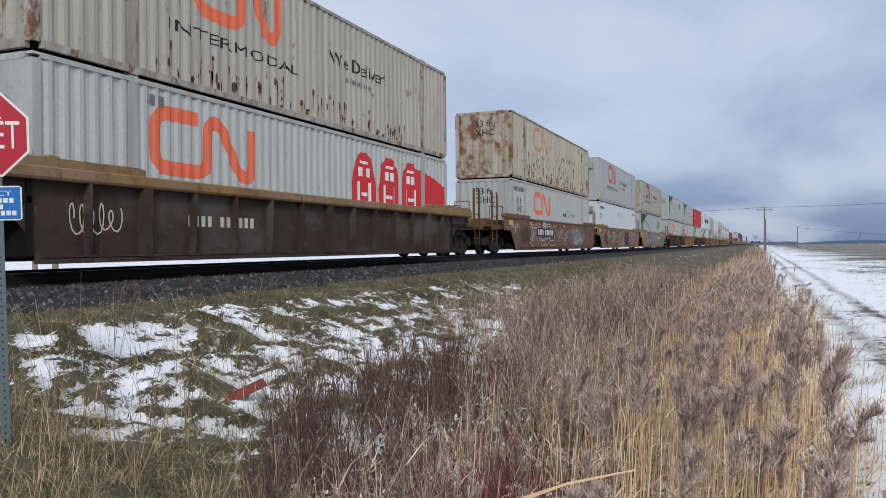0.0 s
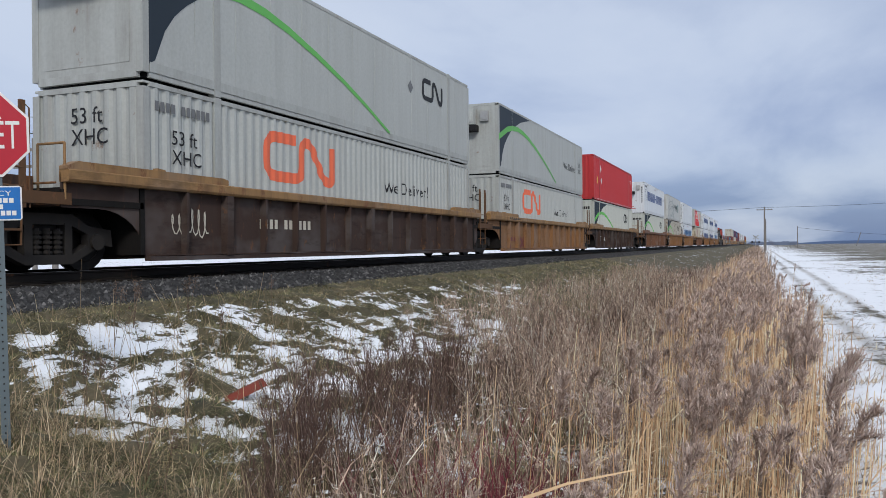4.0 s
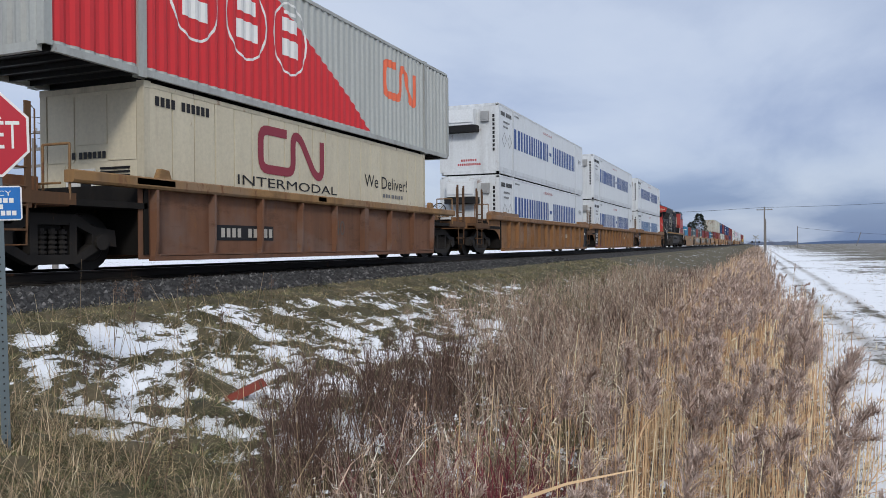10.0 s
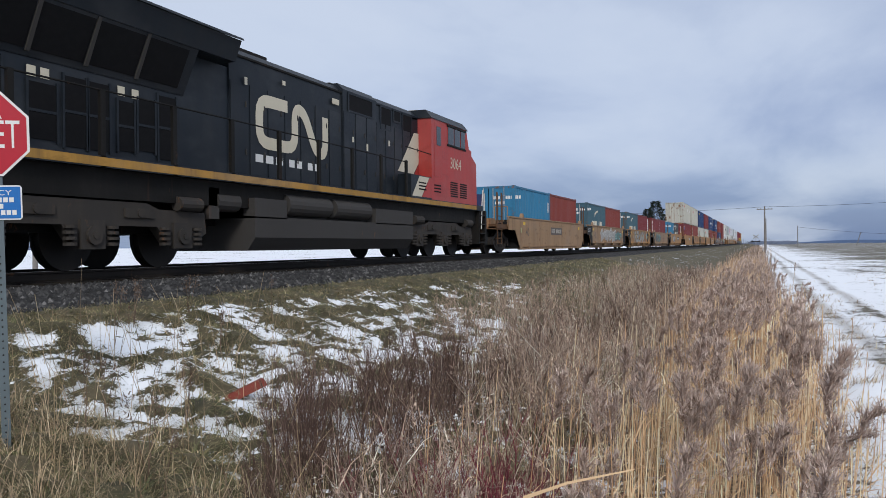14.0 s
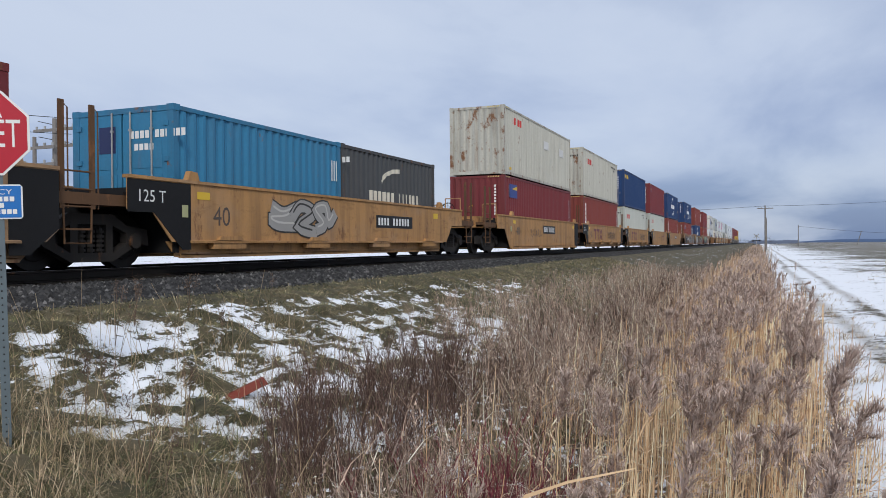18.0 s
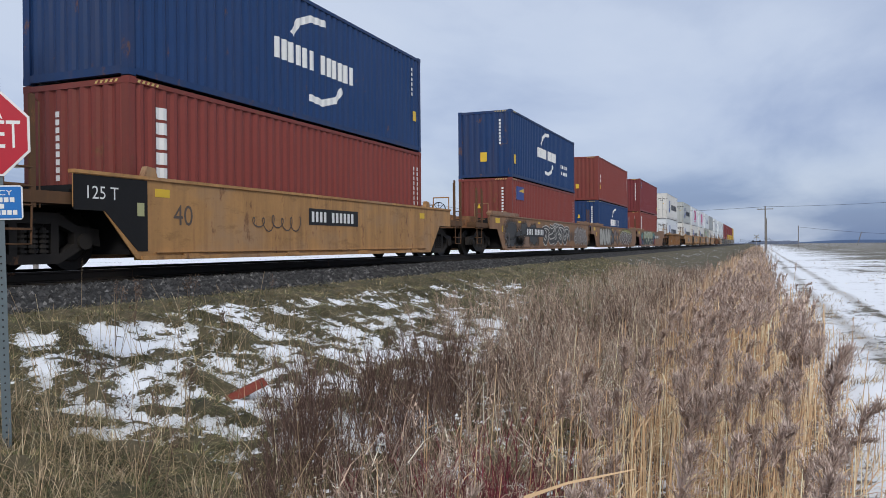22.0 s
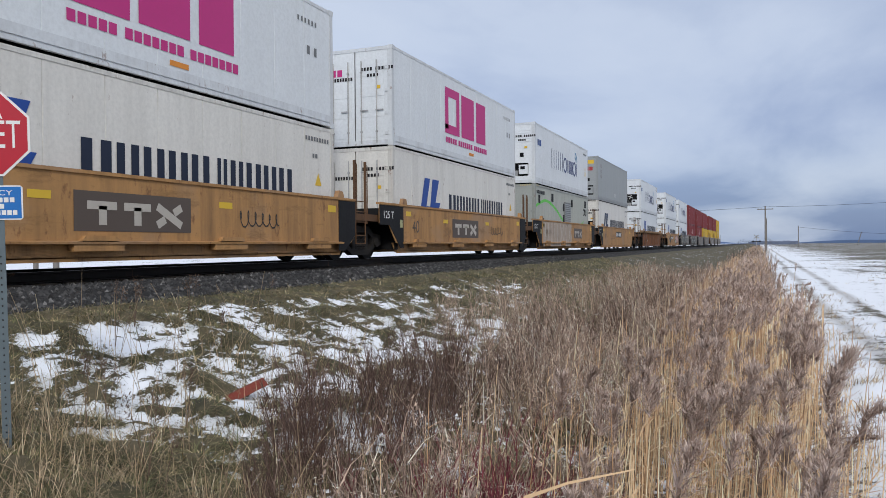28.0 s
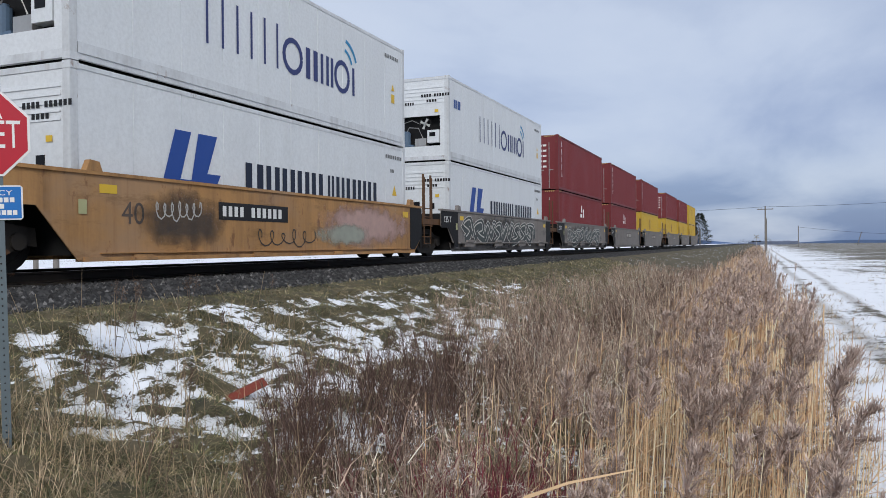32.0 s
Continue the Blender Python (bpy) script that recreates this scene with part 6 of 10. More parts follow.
def scrawl(c, u0, v0, w, h, cols, seed, plane=PX, letters=5, fat=0.13):
    """Sprayed shapes: swollen interlocking strokes with outlines and streaks of light along them."""
    rng = random.Random(seed)
    fill, edge = cols[0], cols[1]
    step = w / letters
    thick = min(0.30 * h, 0.42 * step)
    for k in range(letters):
        sx, sy = step * rng.uniform(1.0, 1.25), h * rng.uniform(0.78, 0.95)
        ox, oy = u0 + step * k - 0.08 * step, v0 + (h - sy) * rng.random()
        lean = rng.uniform(-0.12, 0.22) * step
        skel = [(ox + a * sx + lean * b + rng.gauss(0, 0.03) * step, oy + thick * 0.5 + b * (sy - thick) + rng.gauss(0, 0.02) * h) for a, b in STROKES[rng.randrange(len(STROKES))]]
        line = flowing(skel)
        top = plane + 0.002 + 0.0035 * k
        Marks().band(line, thick * 1.0 + max(0.07, 0.32 * fat)).lay("sprayed_outline", edge, c, top)
        Marks().band(line, thick).lay("sprayed_shape", fill, c, top + 0.0014, label="sprayed bubble shape")
        Marks().band([(a - thick * 0.16, b + thick * 0.18) for a, b in line[1:-1]], thick * 0.16).lay("sprayed_curl", edge if k % 2 else INKSHINE, c, top + 0.0026)


def tag_lines(c, u0, v0, w, h, col, seed, plane=PX):
    """A quick signature: one running looped line and a few flicks."""
    rng = random.Random(seed)
    n = 52
    turns, wide = rng.uniform(4.8, 6.6), w * rng.uniform(0.05, 0.09)
    pts = []
    for k in range(n):
        t = k / (n - 1)
        a = 6.283 * turns * t
        pts.append((u0 + w * t + wide * math.cos(a), v0 + h * (0.5 + (0.28 + 0.2 * noise.noise((t * 6, seed * 1.7, 0))) * math.sin(a) + 0.1 * noise.noise((t * 3, seed * 0.9, 5)))))
    Marks().band(pts, 0.026).lay("sprayed_line", col, c, plane + 0.003, label="thin sprayed scrawl")


INKSHINE = flat("spray_highlight", (0.52, 0.50, 0.46))
INKGREY = flat("spray_grey", (0.33, 0.32, 0.30))
INKDARK = flat("spray_dark", (0.05, 0.048, 0.045))
INKTEAL = flat("spray_teal", (0.06, 0.22, 0.20))
INKPALE = flat("spray_pale", (0.50, 0.46, 0.40))
INKRUST = flat("spray_red", (0.16, 0.030, 0.035))
INKDARKRED = flat("primer_brown", (0.085, 0.045, 0.036))
INKMINT = flat("spray_mint", (0.24, 0.46, 0.40))
INKSMOKE = flat("spray_smoke", (0.085, 0.09, 0.095))


SPRAY = {}


def mist(name, col, cover=0.85):
    """Thin sprayed paint: dense in the middle, feathered and mottled towards its rim."""
    if name in SPRAY:
        return SPRAY[name]

    def build(n, l, sh):
        co = n.new("ShaderNodeTexCoord")
        vec, rnd = object_vec(n, l)
        off = n.new("ShaderNodeVectorMath"); off.operation = "SUBTRACT"; off.inputs[1].default_value = (0.5, 0.5, 0.5)
        l.new(co.outputs["Generated"], off.inputs[0])
        flatten = n.new("ShaderNodeVectorMath"); flatten.operation = "MULTIPLY"; flatten.inputs[1].default_value = (0.0, 2.0, 2.0)
        l.new(off.outputs[0], flatten.inputs[0])
        far = n.new("ShaderNodeVectorMath"); far.operation = "LENGTH"
        l.new(flatten.outputs[0], far.inputs[0])
        mottle = tex_noise(n, l, vec, 2.2, 5, 0.65)
        add = n.new("ShaderNodeMath"); add.operation = "MULTIPLY_ADD"; add.inputs[1].default_value = 1.1
        l.new(mottle, add.inputs[0]); l.new(far.outputs["Value"], add.inputs[2])
        half = n.new("ShaderNodeMath"); half.operation = "MULTIPLY"; half.inputs[1].default_value = 0.6
        l.new(add.outputs[0], half.inputs[0])
        l.new(ramp_of(n, l, half.outputs[0], [(0.62, cover), (0.92, 0.0)]), sh.inputs["Alpha"])
        tone = tex_noise(n, l, vec, 5.0, 4, 0.6)
        l.new(mixc(n, l, tone, tuple(0.7 * x for x in col), tuple(min(1, 1.25 * x) for x in col)), sh.inputs["Base Color"])
        sh.inputs["Roughness"].default_value = 0.6

    SPRAY[name] = mat(name, build)
    return SPRAY[name]


def below(m, cut):
    """The part of flat shapes that lies under a height."""
    out = Marks()
    for f in m.f:
        P = [m.v[i] for i in f]
        keep = []
        for p, q in zip(P, P[1:] + P[:1]):
            if p[1] <= cut:
                keep.append(p)
            if (p[1] <= cut) != (q[1] <= cut):
                t = (cut - p[1]) / (q[1] - p[1])
                keep.append((p[0] + (q[0] - p[0]) * t, cut))
        if len(keep) > 2:
            out.poly(keep)
    return out


def piece(c, word, u, v, w, h, fill, edge, fat=0.09, plane=PX, low=None, sway=0.06):
    """A sprayed word in swollen, swaying letters with an outline; low tints its lower half."""
    step = [(math.cos(k * math.pi / 4), math.sin(k * math.pi / 4)) for k in range(8)]
    for r, ink, nm, dz in ((fat * 1.55, edge, "sprayed_outline", 0.004), (fat, fill, "sprayed_letters", 0.008), (fat, low, "sprayed_shade", 0.0115)):
        if ink is None:
            continue
        for i, (a, b) in enumerate(step):
            m = Marks().text(word, u + a * r * 0.9, v + b * r, h, w)
            m.v = [(x + sway * math.sin(4.5 * z + 1.7 * x), z + sway * 0.8 * math.sin(1.9 * x + 0.8)) for x, z in m.v]
            if nm == "sprayed_shade":
                m = below(m, v + h * 0.52)
            lay_flat(m, nm, ink, c, plane + dz + 0.0003 * i)


def lay_flat(m, name, ink, c, plane):
    me = bpy.data.meshes.new(name)
    me.from_pydata([(plane, a, b) for a, b in m.v], [], m.f)
    part(name, me, ink, c)


def cloud(c, u, v, w, h, ink, seed, plane=PX):
    """A soft patch of sprayed colour behind the letters."""
    Marks().rect(u, v, w, h).lay("sprayed_patch", ink, c, plane + 0.0008 + 0.0006 * (seed % 4), label="sprayed patch of colour")


STENCIL = flat("stencil_grey", (0.10, 0.075, 0.06))
BARE = flat("bare_patch", (0.42, 0.35, 0.29))


def end_panel(c, L, u, text, colr=WHITETXT):
    Marks().text(text, u, 1.12, 0.2).lay("load_stencil", colr, c, PX + 0.012)


@design("car_dark")
def _(c, L):
    Marks().bars([0.11] * 4 + [-0.12] + [0.12] * 6, 3.2, 0.75, 0.2, 0.07).lay("reporting_mark", LCREAM2, c, PR)
    tag_lines(c, 0.55, 0.45, 1.0, 0.7, LCREAM2, int(c.location.y), PR)


@design("car_dark2")
def _(c, L):
    Marks().text("125-T", 0.98, 0.62, 0.3, 0.86).lay("load_stencil", WHITETXT, c, PR)
    Marks().bars([0.16] * 4, 2.6, 0.62, 0.24, 0.06).lay("reporting_mark", WHITETXT, c, PR)


@design("car_ochre")
def _(c, L):
    if not c["ends_set"]:
        Marks().rect(-0.04, 0.22, 0.86, 1.14).lay("end_block", BLACK, c, PR + 0.004, label="black painted end block")
        Marks().text("125T", 0.04, 0.48, 0.28, 0.72).rect(0.08, 0.86, 0.60, 0.03).rect(0.14, 0.92, 0.5, 0.03).bars([0.08], 0.06, 1.0, 0.1, 0.1).bars([0.08, 0.08], 0.56, 1.0, 0.1, 0.03).poly([(0.30, 1.04), (0.38, 0.97), (0.46, 1.04), (0.38, 1.11)]).rect(0.30, 0.32, 0.28, 0.03).lay("load_stencil", WHITETXT, c, PR + 0.008)
        Marks().rect(0.89, 0.22, 1.05, 1.12).lay("end_block", INKDARKRED, c, PR + 0.003, label="brownish primer block")
        Marks().rect(0.0, 0.20, 1.94, 0.18).lay("primer_band", INKRUST, c, PR + 0.006, label="dark red primer band")
    Marks().bars([0.11] * 4 + [-0.12] + [0.12] * 6, 10.4, 0.75, 0.18, 0.06).lay("reporting_mark", LCREAM2, c, PR)
    Marks().text("53", L - 1.55, 0.55, 0.34).lay("load_stencil", STENCIL, c, PR + 0.003)
    if not c["ends_far"]:
        Marks().poly([(L - 0.85, 0.24), (L + 0.06, 0.24), (L + 0.56, 0.66), (L + 0.56, 1.36), (L - 0.85, 1.36)]).lay("end_block", BLACK, c, PR + 0.004, label="black painted end block")
        Marks().rect(L - 0.72, 0.5, 0.5, 0.03).rect(L - 0.72, 0.6, 0.45, 0.03).rect(L - 0.72, 0.7, 0.5, 0.03).poly([(L - 0.5, 1.0), (L - 0.4, 0.9), (L - 0.3, 1.0), (L - 0.4, 1.1)]).rect(L - 0.1, 0.95, 0.2, 0.12).lay("load_stencil", WHITETXT, c, PR + 0.008)


@design("car_ochre_mark")
def _(c, L):
    DESIGN["car_ochre"](c, L)
    Marks().rect(8.75, 0.96, 0.72, 0.14).rect(9.02, 0.5, 0.18, 0.48).rect(9.5, 0.96, 0.72, 0.14).rect(9.77, 0.5, 0.18, 0.48).cross(10.25, 1.1, 10.85, 0.5, 0.15).lay("owner_mark", INKRUST, c, PR + 0.003, label="faded maroon block emblem")


@design("car_logo")
def _(c, L):
    Marks().rect(0.8, 0.55, 0.75, 0.16).rect(1.08, 0.25, 0.2, 0.35).rect(1.75, 0.55, 0.75, 0.16).rect(2.02, 0.25, 0.2, 0.35).cross(2.7, 0.7, 3.3, 0.28, 0.16).lay("owner_mark", INKRUST, c, PR, label="dull red block emblem")
    tag_lines(c, 0.6, 1.42, 1.6, 0.12, BLACK, 3, XW + 0.045)


@design("car_forty")
def _(c, L):
    Marks().text("40", 6.2, 0.65, 0.36).lay("load_stencil", STENCIL, c, PR)
    Marks().rect(1.7, 0.5, 1.9, 0.3).lay("number_plate", BLACK, c, PR)
    Marks().bars([0.11] * 4 + [-0.12] + [0.12] * 5, 1.85, 0.56, 0.18, 0.06).lay("reporting_mark", INKPALE, c, PR + 0.004)
    Marks().rect(-0.5, CHORD_TOP - 0.13, 0.9, 0.1).rect(5.2, CHORD_TOP - 0.13, 0.35, 0.1).lay("reflector", YELLOW, c, XW + 0.045)


def smooth_basics(c, L, black=True):
    if L > 14:
        Marks().text("53", 0.1, 0.34, 0.52).lay("load_stencil", STENCIL, c, PX + 0.003)
        Marks().rect(-1.1, 1.22, 0.55, 0.2).rect(-0.3, 0.88, 0.18, 0.25).rect(2.0, 1.3, 0.4, 0.08).rect(5.2, 1.32, 0.4, 0.08).rect(8.5, 1.3, 0.4, 0.08).lay("reflector", YELLOW, c, PX + 0.0, label="yellow reflective strip")
    else:
        Marks().text("40", 0.75, 0.75, 0.36).lay("load_stencil", STENCIL, c, PX)
        if not c["ends_set"]:
            end_panel(c, L, -1.15, "125 T")
        Marks().rect(-0.12, 0.88, 0.16, 0.22).lay("label", flat("label_sage", (0.42, 0.42, 0.22)), c, PX + 0.012)
        Marks().rect(0.3, 1.22, 0.36, 0.14).rect(L - 0.75, 1.18, 0.36, 0.16).lay("reflector", YELLOW, c, PX, label="yellow reflective strip")


@design("car_scrawl_a")
def _(c, L):
    smooth_basics(c, L)
    cloud(c, 9.4, 0.22, 4.8, 1.25, mist("mist_silver", (0.36, 0.36, 0.34)), 1)
    cloud(c, 0.3, 0.3, 2.0, 1.0, mist("mist_brown", (0.09, 0.055, 0.038), 0.5), 2)
    scrawl(c, 2.2, 0.28, 4.3, 1.12, (OXIDE, INKPALE), 3, letters=5, fat=0.05)
    Marks().rect(3.16, 0.77, 3.25, 0.40).lay("number_plate", BLACK, c, PX + 0.028, label="black painted number panel")
    Marks().bars([0.16] * 4 + [-0.16] + [0.17] * 6, 3.34, 0.84, 0.26, 0.095).lay("reporting_mark", WHITETXT, c, PX + 0.032)
    Marks().rect(4.25, 1.18, 0.5, 0.30).lay("bare_patch", BARE, c, PX + 0.024)
    scrawl(c, 7.4, 0.35, 1.9, 0.85, (OXIDE, INKGREY), 12, letters=3, fat=0.05)
    for k in range(3):
        tag_lines(c, 10.2 + 1.1 * k, 0.4 + 0.1 * k, 1.0, 0.8, INKDARK, 6 + k)
    tag_lines(c, -0.9, 1.05, 1.2, 0.3, INKPALE, 6)


@design("car_scrawl_b")
def _(c, L):
    smooth_basics(c, L)
    cloud(c, 0.6, 0.2, 2.2, 1.25, mist("mist_smoke", (0.06, 0.052, 0.046), 0.7), 1)
    cloud(c, 1.6, 0.2, 6.0, 1.3, mist("mist_olive", (0.27, 0.20, 0.10)), 2)
    scrawl(c, 1.9, 0.3, 5.3, 1.1, (mist_solid("spray_khaki", (0.26, 0.19, 0.10)), INKDARK), 7, letters=5, fat=0.14)
    Marks().rect(7.8, 0.2, 1.2, 0.55).lay("bare_patch", TANCAM, c, PX)
    Marks().rect(9.1, 0.32, 2.1, 0.98).lay("number_plate", BLACK, c, PX, label="black block with a red emblem")
    Marks().rect(9.35, 1.0, 0.55, 0.14).rect(9.55, 0.5, 0.15, 0.5).rect(10.0, 1.0, 0.5, 0.14).rect(10.17, 0.5, 0.15, 0.5).cross(10.6, 1.1, 11.05, 0.5, 0.11).lay("owner_mark", INKRUST, c, PX + 0.004)
    scrawl(c, 11.4, 0.35, 3.2, 1.0, (INKRUST, INKPALE), 8, letters=4, fat=0.1)
    tag_lines(c, 5.4, 0.65, 1.2, 0.3, INKDARK, 9, PX + 0.02)


@design("car_scrawl_c")
def _(c, L):
    smooth_basics(c, L)
    part("end_paint", MB().prism([(-1.70, 1.0), (-0.86, 1.0), (-0.13, 0.26), (1.9, 0.26), (1.9, 1.47), (-1.70, 1.47)], "x", PX - 0.004, PX - 0.001), TAN, c, "orange-tan end section")
    cloud(c, 1.7, 0.15, 5.4, 1.5, mist("mist_silver", (0.36, 0.36, 0.34)), 1)
    cloud(c, 2.3, 0.25, 2.2, 0.9, mist("mist_blue_grey", (0.23, 0.25, 0.30)), 2)
    cloud(c, 4.0, 0.2, 2.6, 1.0, mist("mist_blue_grey", (0.23, 0.25, 0.30)), 3)
    cloud(c, 3.2, 0.9, 1.8, 0.6, mist("mist_brown_grey", (0.17, 0.13, 0.11)), 3)
    scrawl(c, 6.2, 0.22, 3.1, 1.2, (mist_solid("spray_taupe", (0.20, 0.16, 0.135)), INKPALE), 10, letters=4, fat=0.06)
    tag_lines(c, 1.15, 0.35, 0.75, 0.5, INKPALE, 14)
    tag_lines(c, 1.2, 0.95, 0.5, 0.35, INKPALE, 15)
    Marks().rect(10.0, 0.83, 3.1, 0.36).lay("number_plate", OXSMOKE, c, PX)
    Marks().bars([0.15] * 4 + [-0.16] + [0.16] * 6, 10.15, 0.90, 0.22, 0.09).lay("reporting_mark", WHITETXT, c, PX + 0.004)
    scrawl(c, 13.4, 0.3, 2.4, 0.75, (INKTEAL, INKDARK), 11, letters=5)
    tag_lines(c, 9.8, 1.22, 1.6, 0.2, INKRUST, 16)


@design("car_plate")
def _(c, L):
    smooth_basics(c, L)
    Marks().rect(5.2, 0.85, 2.3, 0.36).lay("number_plate", STENCIL, c, PX)
    Marks().bars([0.11] * 4 + [-0.12] + [0.12] * 6, 5.35, 0.93, 0.2, 0.07).lay("reporting_mark", INKPALE, c, PX + 0.004)


def mist_solid(name, col):
    return paint(name, col, 0.65, 0.5, 0.1, (0.05, 0.04, 0.032), patch=0.5)


@design("car_relax")
def _(c, L):
    smooth_basics(c, L)
    for k, (u, v, r) in enumerate(((1.55, 0.95, 0.13), (1.9, 1.3, 0.12), (5.25, 1.1, 0.10), (5.9, 1.0, 0.16), (7.1, 0.8, 0.2), (8.75, 1.12, 0.12), (9.55, 1.05, 0.26))):
        Marks().poly([(u + r * 0.85 * math.cos(a * 0.524), v + r * math.sin(a * 0.524)) for a in range(12)]).lay("sprayed_dot", INKAQUA, c, PX + 0.001, label="pale aqua sprayed dot")
    # a drop shade, then pale block letters over it
    lay_flat(Marks().text("RELAX", 2.55, 0.50, 0.92, 5.9), "sprayed_shade", INKSHADE, c, PX + 0.002)
    piece(c, "RELAX", 2.3, 0.56, 5.9, 0.82, mist_solid("spray_off_white", (0.42, 0.41, 0.38)), INKSHADE, 0.07, PX + 0.001, sway=0.02)
    lay_flat(Marks().rect(2.4, 0.22, 0.5, 0.2).rect(3.3, 0.22, 0.9, 0.2).rect(4.7, 0.22, 0.8, 0.2).rect(6.0, 0.22, 0.5, 0.2).rect(7.3, 0.22, 0.9, 0.2), "sprayed_foot", INKSHADE, c, PX - 0.148)
    for k, u in enumerate((8.5, 8.95)):
        Marks().band([(u, 1.4), (u + 0.33, 1.0), (u, 0.6)], 0.16).lay("sprayed_chevron", INKRUST, c, PX + 0.002, label="maroon sprayed chevron")
    for k in range(5):
        a = k * 1.256
        cloud(c, 10.0 + 0.22 * math.cos(a), 0.62 + 0.18 * math.sin(a), 0.85, 0.75, mist("mist_black", (0.028, 0.030, 0.034), 1.0), k)
    cloud(c, 10.85, 0.85, 0.5, 0.45, mist("mist_black", (0.028, 0.030, 0.034), 1.0), 2)
    Marks().rect(10.35, 0.95, 0.36, 0.12).rect(6.35, 0.98, 0.36, 0.1).rect(3.05, 1.02, 0.36, 0.1).lay("reflector", YELLOW, c, PX + 0.02)


INKAQUA = flat("spray_aqua", (0.25, 0.47, 0.46))
INKSHADE = flat("spray_black", (0.022, 0.024, 0.027))


@design("car_relay")
def _(c, L):
    smooth_basics(c, L)
    scrawl(c, 3.0, 0.52, 5.0, 0.9, (INKGREY, LABEL), int(c.location.y), letters=5, fat=0.2)
    scrawl(c, 8.4, 0.6, 2.4, 0.7, (INKTEAL, INKRUST), 13, letters=3)


@design("car_blobs")
def _(c, L):
    smooth_basics(c, L)
    scrawl(c, 1.5, 0.45, 3.6, 0.95, (INKSMOKE, INKMINT), 14, letters=4, fat=0.2)
    tag_lines(c, 1.4, 0.28, 4.0, 0.3, INKPALE, 77)
    Marks().rect(7.0, 0.9, 0.5, 0.13).rect(7.18, 0.6, 0.14, 0.3).rect(7.65, 0.9, 0.5, 0.13).rect(7.83, 0.6, 0.14, 0.3).lay("owner_mark", INKRUST, c, PX)


@design("car_yes")
def _(c, L):
    smooth_basics(c, L)
    scrawl(c, 2.7, 0.5, 2.6, 0.9, (INKGREY, INKDARK), 15, letters=3, fat=0.2)
    plate_bars(c, 7.6, 0.9, 0.2)


@design("car_black_plate")
def _(c, L):
    smooth_basics(c, L)
    plate_bars(c, 5.3, 0.92, 0.24)
    tag_lines(c, 3.0, 0.6, 1.8, 0.5, STENCIL, int(c.location.y))


@design("car_logo_scrawl")
def _(c, L):
    smooth_basics(c, L)
    Marks().rect(1.9, 1.12, 0.75, 0.16).rect(2.2, 0.6, 0.18, 0.55).rect(2.85, 1.12, 0.75, 0.16).rect(3.13, 0.6, 0.18, 0.55).cross(3.8, 1.26, 4.5, 0.62, 0.16).lay("owner_mark", INKRUST, c, PX, label="dull maroon block emblem")
    for k in range(3):
        tag_lines(c, 6.6 + 0.9 * k, 0.5, 1.1, 0.8, INKDARK, 20 + k)


@design("car_logo_small")
def _(c, L):
    smooth_basics(c, L)
    Marks().rect(7.6, 0.98, 0.6, 0.13).rect(7.84, 0.65, 0.14, 0.35).rect(8.35, 0.98, 0.6, 0.13).rect(8.58, 0.65, 0.14, 0.35).cross(9.1, 1.1, 9.6, 0.66, 0.12).lay("owner_mark", INKRUST, c, PX, label="dull maroon block emblem")
    Marks().bars([0.1] * 8, 4.6, 0.85, 0.12, 0.04).lay("small_writing", STENCIL, c, PX)


@design("car_logo_black")
def _(c, L):
    smooth_basics(c, L)
    Marks().rect(4.0, 0.62, 2.6, 0.62).lay("owner_panel", STENCIL, c, PX, label="dark panel with a pale block emblem")
    Marks().rect(4.25, 0.96, 0.6, 0.13).rect(4.48, 0.72, 0.16, 0.3).rect(5.0, 0.96, 0.6, 0.13).rect(5.22, 0.72, 0.16, 0.3).cross(5.75, 1.06, 6.35, 0.74, 0.14).lay("owner_mark", INKPALE, c, PX + 0.004)
    Marks().rect(3.2, 1.08, 0.4, 0.12).rect(7.4, 1.1, 0.4, 0.12).lay("reflector", YELLOW, c, PX)
    tag_lines(c, 8.0, 0.65, 1.4, 0.5, INKDARK, 31 + int(c.location.y))


@design("car_bare")
def _(c, L):
    smooth_basics(c, L)
    rng = random.Random(17)
    Marks().poly([(0.4, 0.28), (6.3, 0.28), (6.5, 0.7), (6.35, 1.05), (6.45, 1.46), (4.0, 1.48), (0.4, 1.46)]).lay("torn_film", mist_solid("film_pale", (0.44, 0.355, 0.285)), c, PX, label="pale torn vinyl film hanging over the side")
    for k in range(9):
        u = 0.8 + k * 0.62
        Marks().band([(u, 1.4), (u + rng.uniform(-0.2, 0.2), 0.9), (u + rng.uniform(-0.2, 0.2), 0.35)], rng.uniform(0.03, 0.1)).lay("film_crease", INKPALE, c, PX + 0.004)
    Marks().rect(7.0, 0.7, 2.2, 0.55).lay("owner_panel", STENCIL, c, PX)
    Marks().rect(7.2, 0.98, 0.5, 0.12).rect(7.38, 0.76, 0.14, 0.28).rect(7.85, 0.98, 0.5, 0.12).rect(8.03, 0.76, 0.14, 0.28).cross(8.5, 1.08, 9.0, 0.8, 0.12).lay("owner_mark", INKPALE, c, PX + 0.004)


